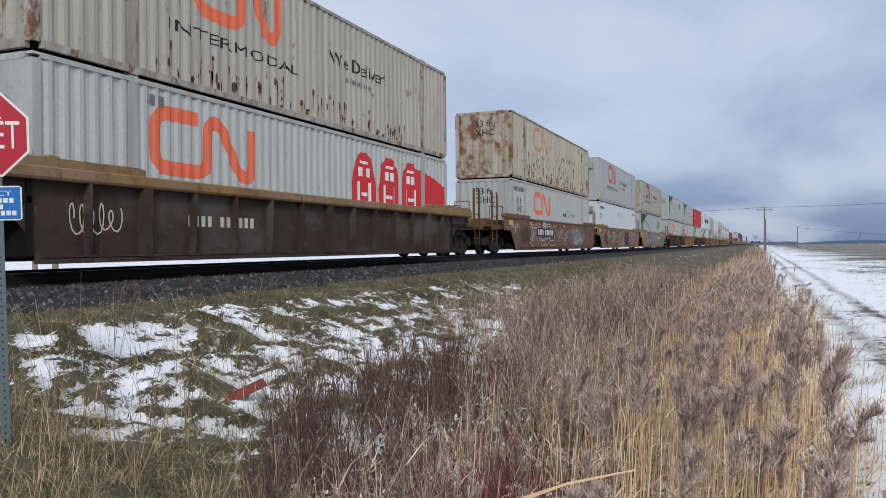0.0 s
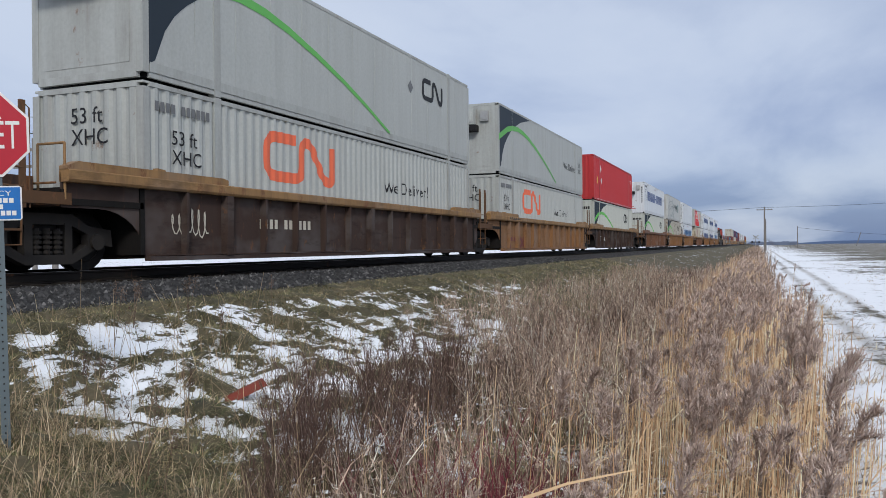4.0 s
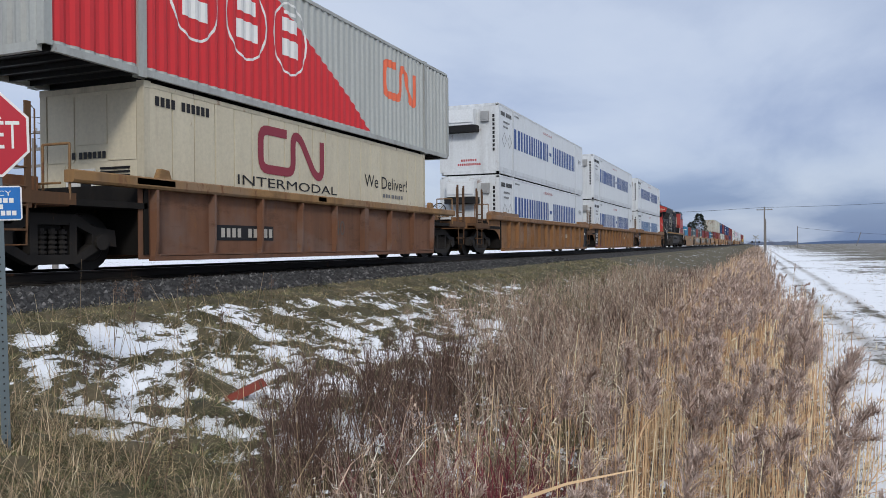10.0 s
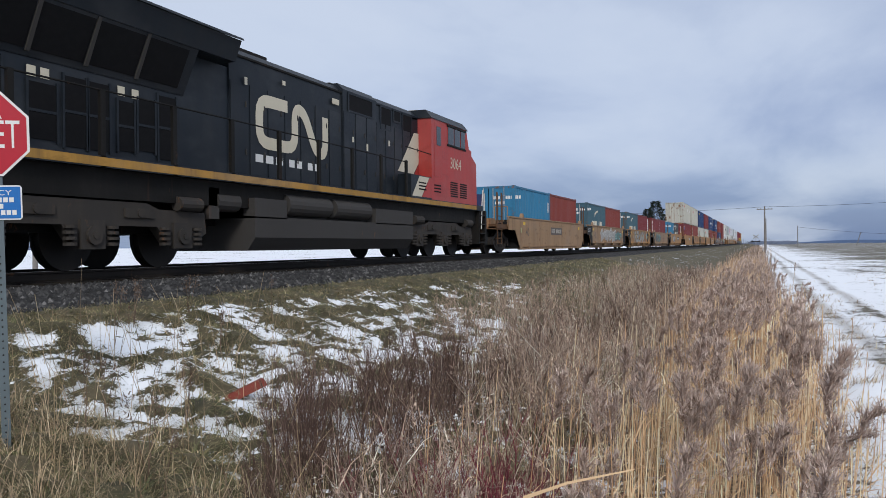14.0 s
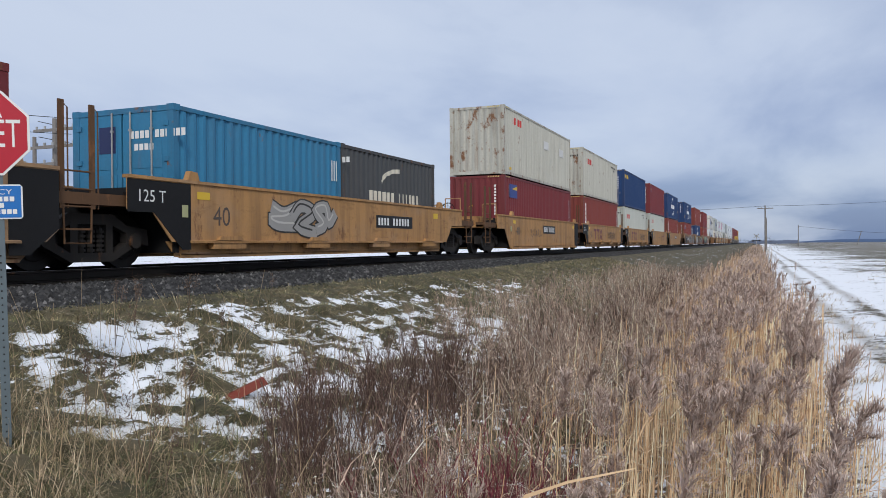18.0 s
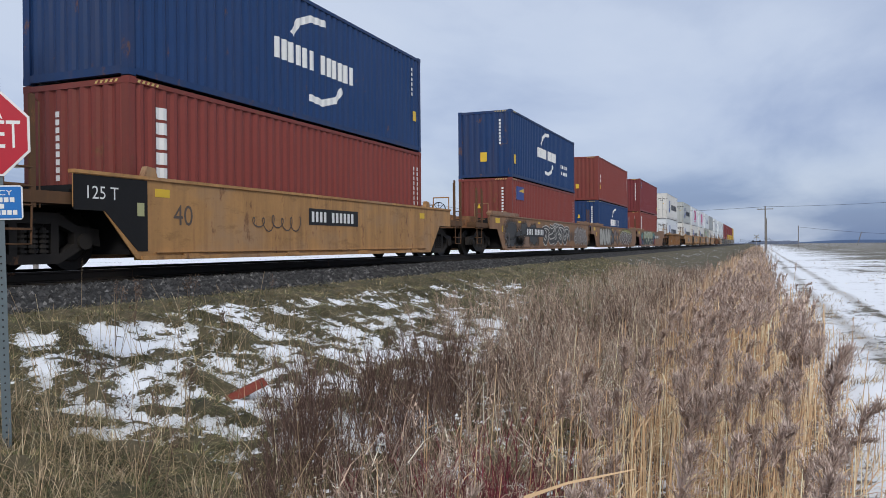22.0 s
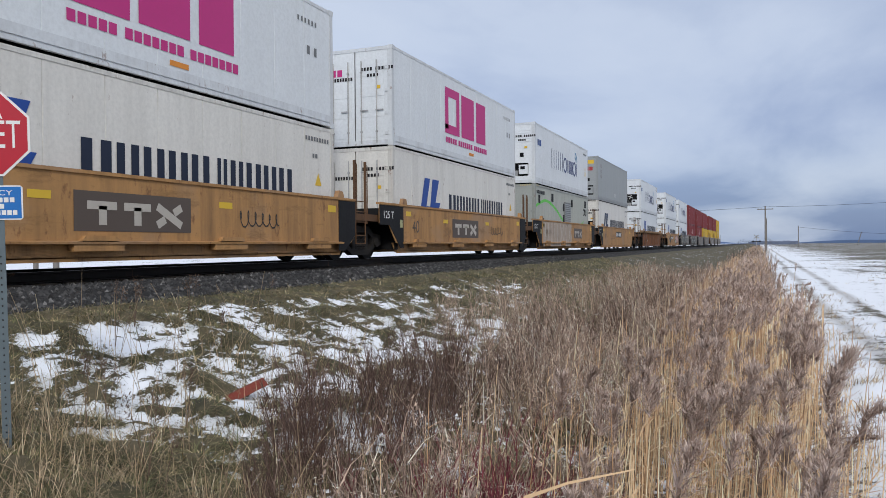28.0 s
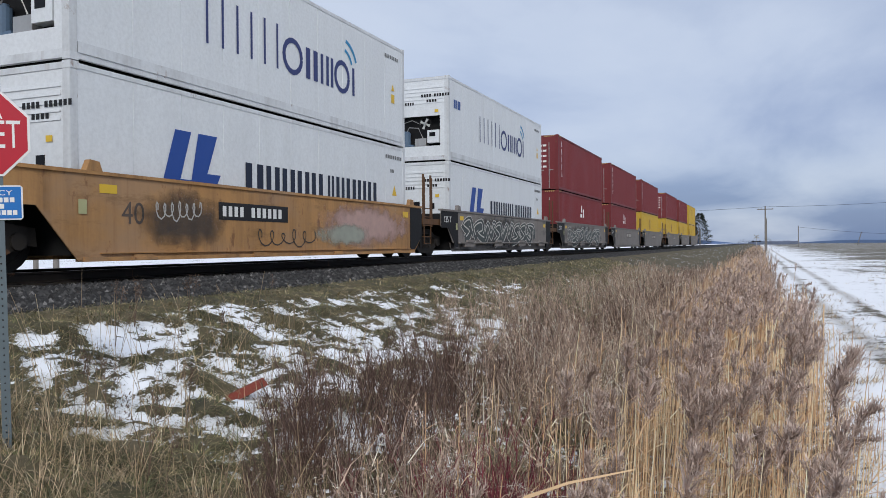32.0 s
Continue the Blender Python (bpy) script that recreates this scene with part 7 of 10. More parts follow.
@design("car_camo")
def _(c, L):
    smooth_basics(c, L)
    for k, (u, v, w, h) in enumerate(((-0.3, 0.2, 2.6, 1.35), (1.3, 0.2, 1.9, 0.9), (2.1, 0.6, 1.5, 0.9), (3.4, 0.2, 2.2, 0.85), (3.6, 0.7, 1.5, 0.7), (-0.2, 0.15, 3.4, 0.6))):
        cloud(c, u, v, w, h, mist("mist_charcoal", (0.045, 0.046, 0.046), 0.92), k)
    Marks().rect(3.1, 0.72, 3.3, 0.42).lay("number_plate", BLACK, c, PX + 0.004, label="black painted number panel")
    Marks().bars([0.16] * 4 + [-0.16] + [0.17] * 6, 3.3, 0.80, 0.26, 0.10).lay("reporting_mark", WHITETXT, c, PX + 0.008)
    scrawl(c, 6.3, 0.24, 5.0, 1.18, (INKDARK, INKCHALK), 42, letters=5, fat=0.26)
    for k in range(2):
        tag_lines(c, 11.4 + 0.6 * k, 0.4, 0.8, 0.8, INKDARK, 43 + k)
    cloud(c, 12.8, 0.2, 3.3, 1.2, mist("mist_grey", (0.16, 0.15, 0.14), 0.75), 1)
    scrawl(c, 13.0, 0.3, 2.9, 1.0, (OXSMOKE, INKGREY), 44, letters=5, fat=0.05)


TANCAM = flat("spray_tan", (0.30, 0.21, 0.12))
INKCHALK = flat("spray_chalk", (0.56, 0.54, 0.50))


@design("car_swirl")
def _(c, L):
    smooth_basics(c, L)
    cloud(c, 0.3, 0.2, 5.0, 1.35, mist("mist_green_grey", (0.075, 0.085, 0.075), 0.95), 1)
    piece(c, "SWAN", 0.95, 0.42, 3.6, 0.84, mist_solid("spray_bone", (0.46, 0.45, 0.41)), INKSLATE, 0.13, PX + 0.002, sway=0.05)
    for k, (u, v, w, h) in enumerate(((4.3, 0.2, 1.4, 1.4), (5.0, 0.2, 1.5, 1.1), (5.9, 0.5, 1.6, 1.0), (6.8, 0.2, 1.6, 1.2))):
        cloud(c, u, v, w, h, mist("mist_slate", (0.062, 0.070, 0.082), 0.95) if k < 2 else mist("mist_brown_grey", (0.17, 0.13, 0.11)), k)
    for k, u in enumerate((4.75, 6.3, 7.3)):
        Marks().poly([(u, 0.95), (u + 0.45, 0.95), (u + 0.2, 0.45)]).lay("bare_patch", TAN, c, PX + 0.003)
    tag_lines(c, 7.0, 0.4, 1.2, 0.9, INKDARK, 45)
    cloud(c, 8.3, 0.75, 6.6, 0.85, mist("mist_lime", (0.30, 0.30, 0.10)), 2)
    cloud(c, 8.3, 0.15, 6.4, 1.0, mist("mist_pink", (0.36, 0.25, 0.21)), 3)
    scrawl(c, 8.7, 0.26, 5.6, 1.05, (mist_solid("spray_plum", (0.085, 0.062, 0.064)), INKCHALK), 45, plane=PX + 0.004, letters=6, fat=0.16)


INKSLATE = flat("spray_slate_green", (0.050, 0.060, 0.055))


OXSMOKE = flat("spray_brown_grey", (0.13, 0.10, 0.085))


@design("car_green")
def _(c, L):
    smooth_basics(c, L)
    for k, (u, v, w, h, ink) in enumerate(((-1.0, 0.1, 2.0, 1.1, "red"), (0.2, 0.5, 1.6, 1.0, "teal"), (0.6, 0.15, 1.8, 0.7, "blue"), (1.7, 0.9, 1.4, 0.6, "teal"), (7.9, 0.75, 1.9, 0.8, "teal"), (8.2, 0.15, 1.8, 1.0, "blue"), (8.9, 0.1, 1.2, 0.9, "red"), (9.2, 0.8, 0.9, 0.6, "teal"))):
        cloud(c, u, v, w, h, {"red": mist("mist_red", (0.25, 0.035, 0.040), 0.9), "teal": mist("mist_teal", (0.10, 0.24, 0.23), 0.85), "blue": mist("mist_blue", (0.035, 0.065, 0.16), 0.9)}[ink], k)
    cloud(c, 1.6, 0.2, 7.2, 1.45, mist("mist_sage", (0.40, 0.44, 0.30), 0.95), 2)
    piece(c, "SMORE", 2.3, 0.38, 5.7, 0.92, mist_solid("spray_sage", (0.33, 0.38, 0.25)), INKCHALK, 0.12, PX + 0.002, low=mist_solid("spray_deep_green", (0.050, 0.075, 0.066)))
    Marks().band(flowing([(1.75, 0.3), (2.1, 0.62), (2.9, 0.70), (3.5, 0.42), (4.4, 0.30)]), 0.20).lay("sprayed_shape", mist_solid("spray_deep_green", (0.050, 0.075, 0.066)), c, PX + 0.016, label="dark green sprayed ribbon")
    Marks().rect(10.0, 0.83, 3.1, 0.36).lay("number_plate", OXSMOKE, c, PX)
    Marks().bars([0.15] * 4 + [-0.16] + [0.16] * 6, 10.15, 0.90, 0.22, 0.09).lay("reporting_mark", WHITETXT, c, PX + 0.004)
    tag_lines(c, 10.3, 1.24, 1.4, 0.2, INKDARK, 48)
    tag_lines(c, 13.5, 0.75, 0.9, 0.5, INKGREY, 49)
    tag_lines(c, -0.4, 1.15, 1.5, 0.28, INKDARK, 50)
    tag_lines(c, 0.35, 0.78, 0.8, 0.3, INKDARK, 53)


@design("car_fever")
def _(c, L):
    smooth_basics(c, L)
    plate_bars(c, 3.3, 0.95, 0.2)
    cloud(c, 0.9, 0.3, 2.6, 1.1, mist("mist_smoke", (0.06, 0.052, 0.046), 0.5), 1)
    cloud(c, 6.6, 0.3, 5.4, 1.2, mist("mist_rose", (0.50, 0.33, 0.29), 0.95), 2)
    cloud(c, 6.6, 0.35, 3.0, 0.6, mist("mist_mint_grey", (0.40, 0.43, 0.36), 0.8), 3)
    tag_lines(c, 4.4, 0.3, 2.2, 0.5, INKDARK, 51)
    tag_lines(c, 1.5, 0.75, 1.2, 0.5, INKPALE, 54)


@design("car_silver")
def _(c, L):
    smooth_basics(c, L)
    cloud(c, 0.3, 0.2, 9.8, 1.3, mist("mist_charcoal", (0.045, 0.046, 0.046), 0.92), 2)
    scrawl(c, 0.8, 0.25, 9.0, 1.1, (mist_solid("spray_sea", (0.07, 0.085, 0.085)), INKSHINE), 52 + int(c.location.y), letters=8, fat=0.14)


R53 = "rust-brown ribbed steel well car carrying stacked containers"
S53 = "weathered brown smooth-sided well car with painted scrawls"
S40 = "tan smooth-sided well car with black ends"
# the first set of three
unit(8.21, "53", 1, BROWN, CHORDY, R53, 0, 1, 0, "car_dark")
load(8.21, 0, "53", "wave", RAWGREY, "plain", "grey-white corrugated container with red emblem panel", "red_emblems")
load(8.21, 1, "53", "wave", CREAM, "wave", "dirty cream corrugated container with flaking lettering", "inter_orange")
unit(31.88, "53", 0, OXIDE, OXIDE, S53, 1, 0, 0, "car_scrawl_a")
load(31.88, 0, "53", "wave", PALE, "wave", "pale grey corrugated container with orange ribbon emblem", "cn_deliver")
load(31.88, 1, "53", "wave", CREAMR, "wave", "badly rusted cream corrugated container", "worn_deliver")
unit(51.47, "53", 0, SPRAYED, SPRAYED, S53, 0, 0, 0, "car_scrawl_b")
load(51.47, 0, "53", "flat", WHITE, "teal53", "clean white smooth container with teal cooling unit", "midland")
load(51.47, 1, "53", "flat", PALE, "unit53", "grey smooth container with red ribbon emblem", "inter_red")
unit(71.08, "53", 0, MAUVE, MAUVE, S53, 0, 1, 0, "car_scrawl_c")
load(71.08, 0, "53", "flat", PALE, "unit53", "pale grey container with slate and green sweep", "sweep_flat")
load(71.08, 1, "53", "flat", CREAM, "unit53", "grimy beige container with maroon ribbon emblem", "inter_maroon")
unit(94.67, "53", 1, BROWN, CHORDY, R53, 1, 0, 0, "car_dark")
load(94.67, 0, "53", "wave", PALE, "wave", "pale grey corrugated container with orange ribbon emblem", "cn_deliver")
load(94.67, 1, "53", "flat", PALE, "unit53", "refrigerated grey container with slate and green sweep", "sweep_flat")
unit(114.3, "53", 1, OCHRE, CHORDY, R53, 0, 0, 0, "car_logo")
load(114.3, 0, "53", "wave", PALE, "wave", "pale grey corrugated container with orange ribbon emblem", "cn_deliver")
load(114.3, 1, "53", "flat", PALE, "unit53", "refrigerated grey container with slate and green sweep", "sweep_deliver")
unit(133.95, "53", 1, BROWN, CHORDY, R53, 0, 1, 0, "car_dark2")
load(133.95, 0, "53", "wave", OOPALE, "wave", "grey corrugated container with slate and green sweep", "sweep_wave")
load(133.95, 1, "53", "wave", REDBOX, "wave", "bright red corrugated steel container", "red_plain")
unit(157.71, "53", 1, OXIDE, OXIDE, R53, 1, 0, 0, "car_dark")
load(157.71, 0, "53", "wave", OOPALE, "wave", "grey corrugated container with slate and green sweep", "sweep_wave")
load(157.71, 1, "53", "flat", WHITE, "unit53", "white smooth container with blue lettering bars", "mo_blue")
unit(177.35, "53", 1, OCHRE, OCHRE, R53, 0, 0, 0, "car_ochre")
load(177.35, 0, "53", "wave", CREAM, "wave", "rust-spotted corrugated container with slate and green sweep", "sweep_rust")
load(177.35, 1, "53", "flat", GLOBEBOX, "dark53", "off-white smooth container with thin globe lines", "globe")
unit(196.97, "53", 1, OCHRE, OCHRE, R53, 0, 1, 0, "car_ochre")
load(196.97, 0, "53", "flat", WHITE, "plain", "white smooth container with bright blue lettering bars", "mo_bright")
load(196.97, 1, "53", "flat", WHITE, "teal53", "plain white smooth container with teal cooling unit", "econo")
unit(220.6, "40", 1, OXIDE, CHORDY, "brown ribbed well car with a short well", 1, 1, 0, "car_forty")
load(220.6, 0, "40", "panel", CREAMBOX, "genset", "cream insulated container with maroon ribbon emblem", "cream_inter")
load(218.53, 1, "53", "wave", PALE, "wave", "grey corrugated container with red emblem panel at one end", "red_front")
for k, q in enumerate((240.19, 259.75, 279.35)):
    unit(q, "53", 1, OCHRE, OCHRE, R53, k == 0, k == 2, 0, "car_ochre_mark" if k == 1 else "car_ochre")
    load(q, 0, "53", "flat", WHITE, "dark53" if k == 2 else "unit53", "white smooth container with bright blue lettering bars", "mo_bright" if k == 2 else "mo_blue")
    load(q, 1, "53", "flat", WHITE, "unit53", "white smooth container with blue lettering bars", "mo_blue")
# five units of small boxes behind the locomotive
unit(326.12, "40", 0, TANPALE, TANPALE, S40, 1, 0, 0, "car_plate")
load(326.12, 0, "20", "wave", SKYBOX, "doors", "short faded blue corrugated container", "blue20")
load(326.12, 0, "20", "wave", OXBOX, "wave", "short oxide red corrugated container", "", 6.13)
unit(341.55, "40", 0, TANPALE, TANPALE, S40, 0, 0, 1, "car_relay")
load(341.55, 0, "20", "wave", TEALBOX, "doors", "short faded teal corrugated container with white lettering bars", "cm20")
load(341.55, 0, "20", "wave", OXBOX, "wave", "short oxide red corrugated container", "", 6.13)
unit(357.01, "40", 0, TAN, TAN, S40, 0, 0, 1, "car_relax")
load(357.01, 0, "20", "wave", TEALBOX, "doors", "short faded teal corrugated container with white lettering bars", "cm20")
load(357.01, 0, "20", "wave", MARBOX, "wave", "short maroon corrugated steel container", "", 6.13)
unit(372.55, "40", 0, TANPALE, TANPALE, S40, 0, 0, 1, "car_blobs")
load(372.55, 0, "20", "wave", MARBOX, "wave", "short maroon corrugated steel container", "tex20")
load(372.55, 0, "20", "wave", MARBOX, "wave", "short maroon corrugated steel container", "triton20", 6.13)
unit(388.06, "40", 0, TAN, TAN, S40, 0, 1, 1, "car_yes")
load(388.06, 0, "20", "wave", SKYBOX, "doors", "short bright blue corrugated container", "blue20")
load(388.06, 0, "20", "wave", DGREYBOX, "wave", "short dark grey corrugated container with white lettering bars", "cm20", 6.13)
# five tall stacks
MIXED = [(407.8, MARBOX, "beacon", OOBOX, "oocl_worn", TAN, "car_black_plate"), (423.4, OXBOX, "triton", OOBOX, "oocl", TAN, "car_logo_scrawl"),
         (438.9, OOPALE, "oocl", NAVY, "seaco", TAN, "car_logo_scrawl"), (454.35, OOPALE, "oocl", MARBOX, "florens", TAN, "car_logo_small"), (469.9, OXBOX, "triton", NAVY, "cma", TAN, "car_black_plate")]
for k, (q, lo, d0, up, d1, cc, mk) in enumerate(MIXED):
    unit(q, "40", 0, cc, cc, S40, k == 0, k == 4, 1, mk)
    load(q, 0, "40", "wave", lo, "wave", "corrugated steel container, " + ("ivory" if lo is OOPALE else "dull red") + ", streaked", d0)
    load(q, 1, "40", "wave", up, "doors" if d1 == "seaco" else "wave", {NAVY: "dark blue corrugated steel container", MARBOX: "maroon corrugated steel container", OOBOX: "ivory corrugated container with rusty posts"}[up], d1)
# three long wells, painted over, with forty-foot boxes
for k, (q, lo, d0, up, d1, mk) in enumerate([(491.73, OXBOX, "beacon", NAVY, "cma2", "car_camo"), (511.14, NAVY, "cma_low", OXBOX, "on_col", "car_swirl"), (530.56, OXBOX, "triton", MARBOX, "florens", "car_green")]):
    unit(q - 1.98, "53", 0, SPRAYED, SPRAYED, S53, k == 0, k == 2, 0, mk)
    load(q, 0, "40", "wave", lo, "doors" if k == 2 else "wave", "corrugated steel container, " + ("navy blue" if lo is NAVY else "oxide red"), d0)
    load(q, 1, "40", "wave", up, "wave", "corrugated steel container, " + {NAVY: "navy blue", OXBOX: "oxide red", MARBOX: "maroon"}[up], d1)
unit(552.3, "40", 1, OCHRE, CHORDY, "ochre ribbed well car with a short well", 1, 1, 0, "car_forty")
load(552.3, 0, "40", "flat", WHITE, "doors", "white insulated container with blue emblem and dark lettering bars", "hl")
load(552.3, 1, "40", "flat", WHITE2, "doors", "white insulated container with blue emblem and dark lettering bars", "hl")
for k, (q, d0, up, d1, e0, e1, mk) in enumerate([(572.89, "hl", PALE, "hl", "doors", "doors", "car_logo_black"), (588.32, "hl", WHITE, "one", "doors", "doors", "car_logo_black"),
        (603.87, "hl", WHITE, "one", "doors", "doors", "car_logo_black"), (619.29, "generator", WHITE, "zim", "doors", "reefer", "car_bare"), (634.83, "hl_dark", GREYBOX, "greytex", "reefer_open", "reefer", "car_black_plate")]):
    unit(q, "40", 0, TAN, TAN, S40, k == 0, k == 4, 1, mk)
    gen = d0 == "generator"
    load(q, 0, "40", "wave" if gen else "flat", GENBOX if gen else WHITE2, e0, "grey generator container with green cable motif" if gen else "white insulated container with blue emblem and dark lettering bars", d0)
    load(q, 1, "40", "flat", up, e1, {"hl": "grey-white insulated steel container", "one": "white insulated container with magenta emblem", "zim": "white refrigerated container with thin dark lettering bars", "greytex": "mid-grey refrigerated steel container"}[d1], d1)
unit(654.66, "40", 1, OXIDE, CHORDY, "brown ribbed well car with a short well", 1, 1, 0, "car_forty")
load(654.66, 0, "40", "flat", WHITE, "reefer", "white refrigerated container with blue emblem", "hl")
load(654.66, 1, "40", "flat", WHITE, "reefer_open", "white refrigerated container with thin dark lettering bars", "zim")
TAIL = [(674.69, "hl", "zim", "car_fever"), (690.45, "hl", "zim", "car_silver"), (706.1, "mar_low", "mar", "car_silver"), (721.75, "mar_low", "mar", "car_plate"), (737.4, "yel", "mar", "car_plate"),
        (757.38, "yel", "mar", "car_plate"), (772.95, "yel", "mar", "car_plate"), (788.5, "yel", "yel", "car_plate")]
for k, (q, d0, d1, mk) in enumerate(TAIL):
    unit(q, "40", 0, TAN if k == 0 else GREYCAR, TAN if k == 0 else GREYCAR, S40, k in (0, 5), k in (4, 7), 1, mk)
    for lev, d in ((0, d0), (1, d1)):
        if d in ("hl", "zim"):
            load(q, lev, "40", "flat", WHITE, "reefer_open" if d == "zim" else "reefer", "white refrigerated container with " + ("blue emblem" if d == "hl" else "thin dark lettering bars"), d)
        else:
            load(q, lev, "40", "wave", YELBOX if d == "yel" else MARBOX, "doors", "yellow corrugated steel container" if d == "yel" else "maroon corrugated container with white marks", d)

# ---- the locomotive in the middle of the train, running long hood first ----
LBLACK = paint("loco_black", (0.012, 0.017, 0.024), 0.42, 0.35, 0.0, (0.036, 0.033, 0.030), patch=0.18)
LRED = paint("loco_red", (0.44, 0.042, 0.034), 0.42, 0.45, 0.04, (0.11, 0.045, 0.032), patch=0.3)
LFRAME = paint("loco_underframe", (0.009, 0.0085, 0.008), 0.7, 0.4, 0.03, (0.035, 0.03, 0.026))
LTANK = paint("loco_tank", (0.052, 0.049, 0.047), 0.65, 0.4, 0.03, (0.05, 0.044, 0.038))
LTRUCK = paint("loco_truck_iron", (0.040, 0.036, 0.033), 0.7, 0.5, 0.12, (0.085, 0.068, 0.052))
LSTRIPE = paint("loco_stripe", (0.42, 0.225, 0.045), 0.6, 0.85, 0.15, (0.09, 0.06, 0.035), patch=0.5)
LCREAM = flat("loco_cream", (0.60, 0.55, 0.43))
HANDRAIL = flat("handrail_white", (0.62, 0.61, 0.58))
GRILLE = flat("grille_black", (0.003, 0.003, 0.004), 0.8)


def glass_mat(n, l, sh):
    sh.inputs["Base Color"].default_value = (0.02, 0.03, 0.035, 1)
    sh.inputs["Roughness"].default_value = 0.06
    sh.inputs["IOR"].default_value = 1.5
    pos = n.new("ShaderNodeTexCoord").outputs["Object"]
    bump(n, l, sh, tex_noise(n, l, pos, 3.0, 2), 0.05, 0.01)


GLASS = mat("dark_window_glass", glass_mat)


def lamp_mat(n, l, sh):
    sh.inputs["Base Color"].default_value = (0.7, 0.68, 0.62, 1)
    sh.inputs["Roughness"].default_value = 0.15
    pos = n.new("ShaderNodeTexCoord").outputs["Object"]
    bump(n, l, sh, tex_noise(n, l, pos, 40.0, 2), 0.3, 0.01)


LENS = mat("lamp_lens", lamp_mat)


def locomotive():
    c = thing("locomotive", "black diesel locomotive with red cab, red rear hood and cream stripe", "locomotive")
    # frame, deck and skirts
    part("frame", MB().box(-1.35, 0.55, 1.15, 1.35, 22.0, 1.63).box(-0.5, 0.3, 0.8, 0.5, 22.4, 1.2), LFRAME, c)
    part("deck", MB().box(-1.53, 0.6, 1.62, 1.53, 21.6, 1.80), LBLACK, c)
    for s in (1, -1):
        part("deck_stripe", MB().box(1.53 * s - 0.003, 1.5, 1.64, 1.53 * s + 0.006 * s, 20.9, 1.775), LSTRIPE, c, "faded ochre edge stripe")
    # radiator end: narrow red hood with flared roof
    part("rear_hood", MB().prism([(-1.0, 1.80), (1.0, 1.80), (1.0, 4.02), (-1.0, 4.02)], "y", 1.62, 7.35), LBLACK, c)
    part("rear_face", MB().prism([(-1.02, 1.80), (1.02, 1.80), (1.02, 4.02), (-1.02, 4.02)], "y", 1.50, 1.62).prism([(-1.02, 1.50), (-0.75, 1.36), (0.75, 1.36), (1.02, 1.50)], "z", 1.80, 4.02), LRED, c, "red rear hood face")
    roof = [(-1.42, 4.02), (-1.58, 4.42), (-0.32, 4.92), (0.32, 4.92), (1.58, 4.42), (1.42, 4.02)]
    part("radiator_roof", MB().prism(roof, "y", 1.02, 7.05), LBLACK, c, "flared black radiator roof")
    part("roof_face", MB().prism(roof, "y", 0.95, 1.02), LRED, c, "red gable of the radiator roof")
    part("roof_rim", MB().prism([(-1.62, 4.42), (-0.33, 4.93), (0.33, 4.93), (1.62, 4.42), (1.60, 4.47), (0.34, 4.99), (-0.34, 4.99), (-1.60, 4.47)], "y", 0.93, 7.08), LBLACK, c)
    for s in (1, -1):
        part("radiator_side", MB().prism([(0.98 * s, 3.20), (1.02 * s, 3.20), (1.40 * s, 4.03), (0.98 * s, 4.03)], "y", 1.45, 6.0), LBLACK, c)
        for k in range(4):
            y = 1.55 + k * 1.08
            part("radiator_screen", MB().prism([(1.065 * s, 3.30), (1.080 * s, 3.30), (1.380 * s, 3.96), (1.365 * s, 3.96)], "y", y, y + 0.98), GRILLE, c, "black radiator intake screen")
            part("screen_bar", MB().prism([(1.06 * s, 3.26), (1.095 * s, 3.26), (1.41 * s, 4.0), (1.375 * s, 4.0)], "y", y - 0.08, y - 0.01), LTANK, c)
        # louvre doors under the screens
        for k, (y, w, z0, z1) in enumerate(((1.75, 0.45, 1.9, 3.1), (2.65, 0.5, 2.0, 2.85), (3.3, 0.42, 1.95, 3.05), (3.78, 0.42, 1.95, 3.05), (4.4, 0.35, 2.0, 2.85), (4.85, 0.4, 2.05, 2.95), (5.35, 0.45, 1.95, 3.1))):
            part("louvre_door", MB().box(1.0 * s - 0.01, y, z0, 1.0 * s + 0.02 * s, y + w, z1), GRILLE, c, "black louvre door")
            part("door_frame", MB().box(1.0 * s, y - 0.04, z0 - 0.04, 1.0 * s + 0.032 * s, y, z1 + 0.04).box(1.0 * s, y + w, z0 - 0.04, 1.0 * s + 0.032 * s, y + w + 0.04, z1 + 0.04).box(1.0 * s, y, (z0 + z1) / 2 - 0.02, 1.0 * s + 0.03 * s, y + w, (z0 + z1) / 2 + 0.02), LBLACK, c)
    for k, (y, z) in enumerate(((2.62, 2.92), (2.86, 2.92), (4.38, 2.93), (4.7, 2.93))):
        Marks().rect(y, z, 0.16, 0.16).lay("warning_sticker", LCREAM, c, 1.024)
    # engine hood in segments with doors
    segs = [(7.35, 11.95, 4.50, 1.03), (11.95, 13.85, 4.58, 1.08), (13.85, 16.75, 4.56, 1.06)]
    for a, b, z, w in segs:
        part("hood", MB().prism([(-w, 1.80), (w, 1.80), (w, z - 0.16), (w - 0.16, z), (-w + 0.16, z), (-w, z - 0.16)], "y", a, b), LBLACK, c)
    for a, b, z, w in segs:
        k = max(2, round((b - a) / 0.62))
        for i in range(k):
            y0 = a + (b - a) * i / k
            for s in (1, -1):
                part("hood_door", MB().box(w * s, y0 + 0.03, 1.88, (w + 0.018) * s, y0 + (b - a) / k - 0.03, z - 0.72), LBLACK, c)
    latch = shared("hood_latch", lambda: MB().box(-0.012, -0.02, -0.06, 0.012, 0.02, 0.06))
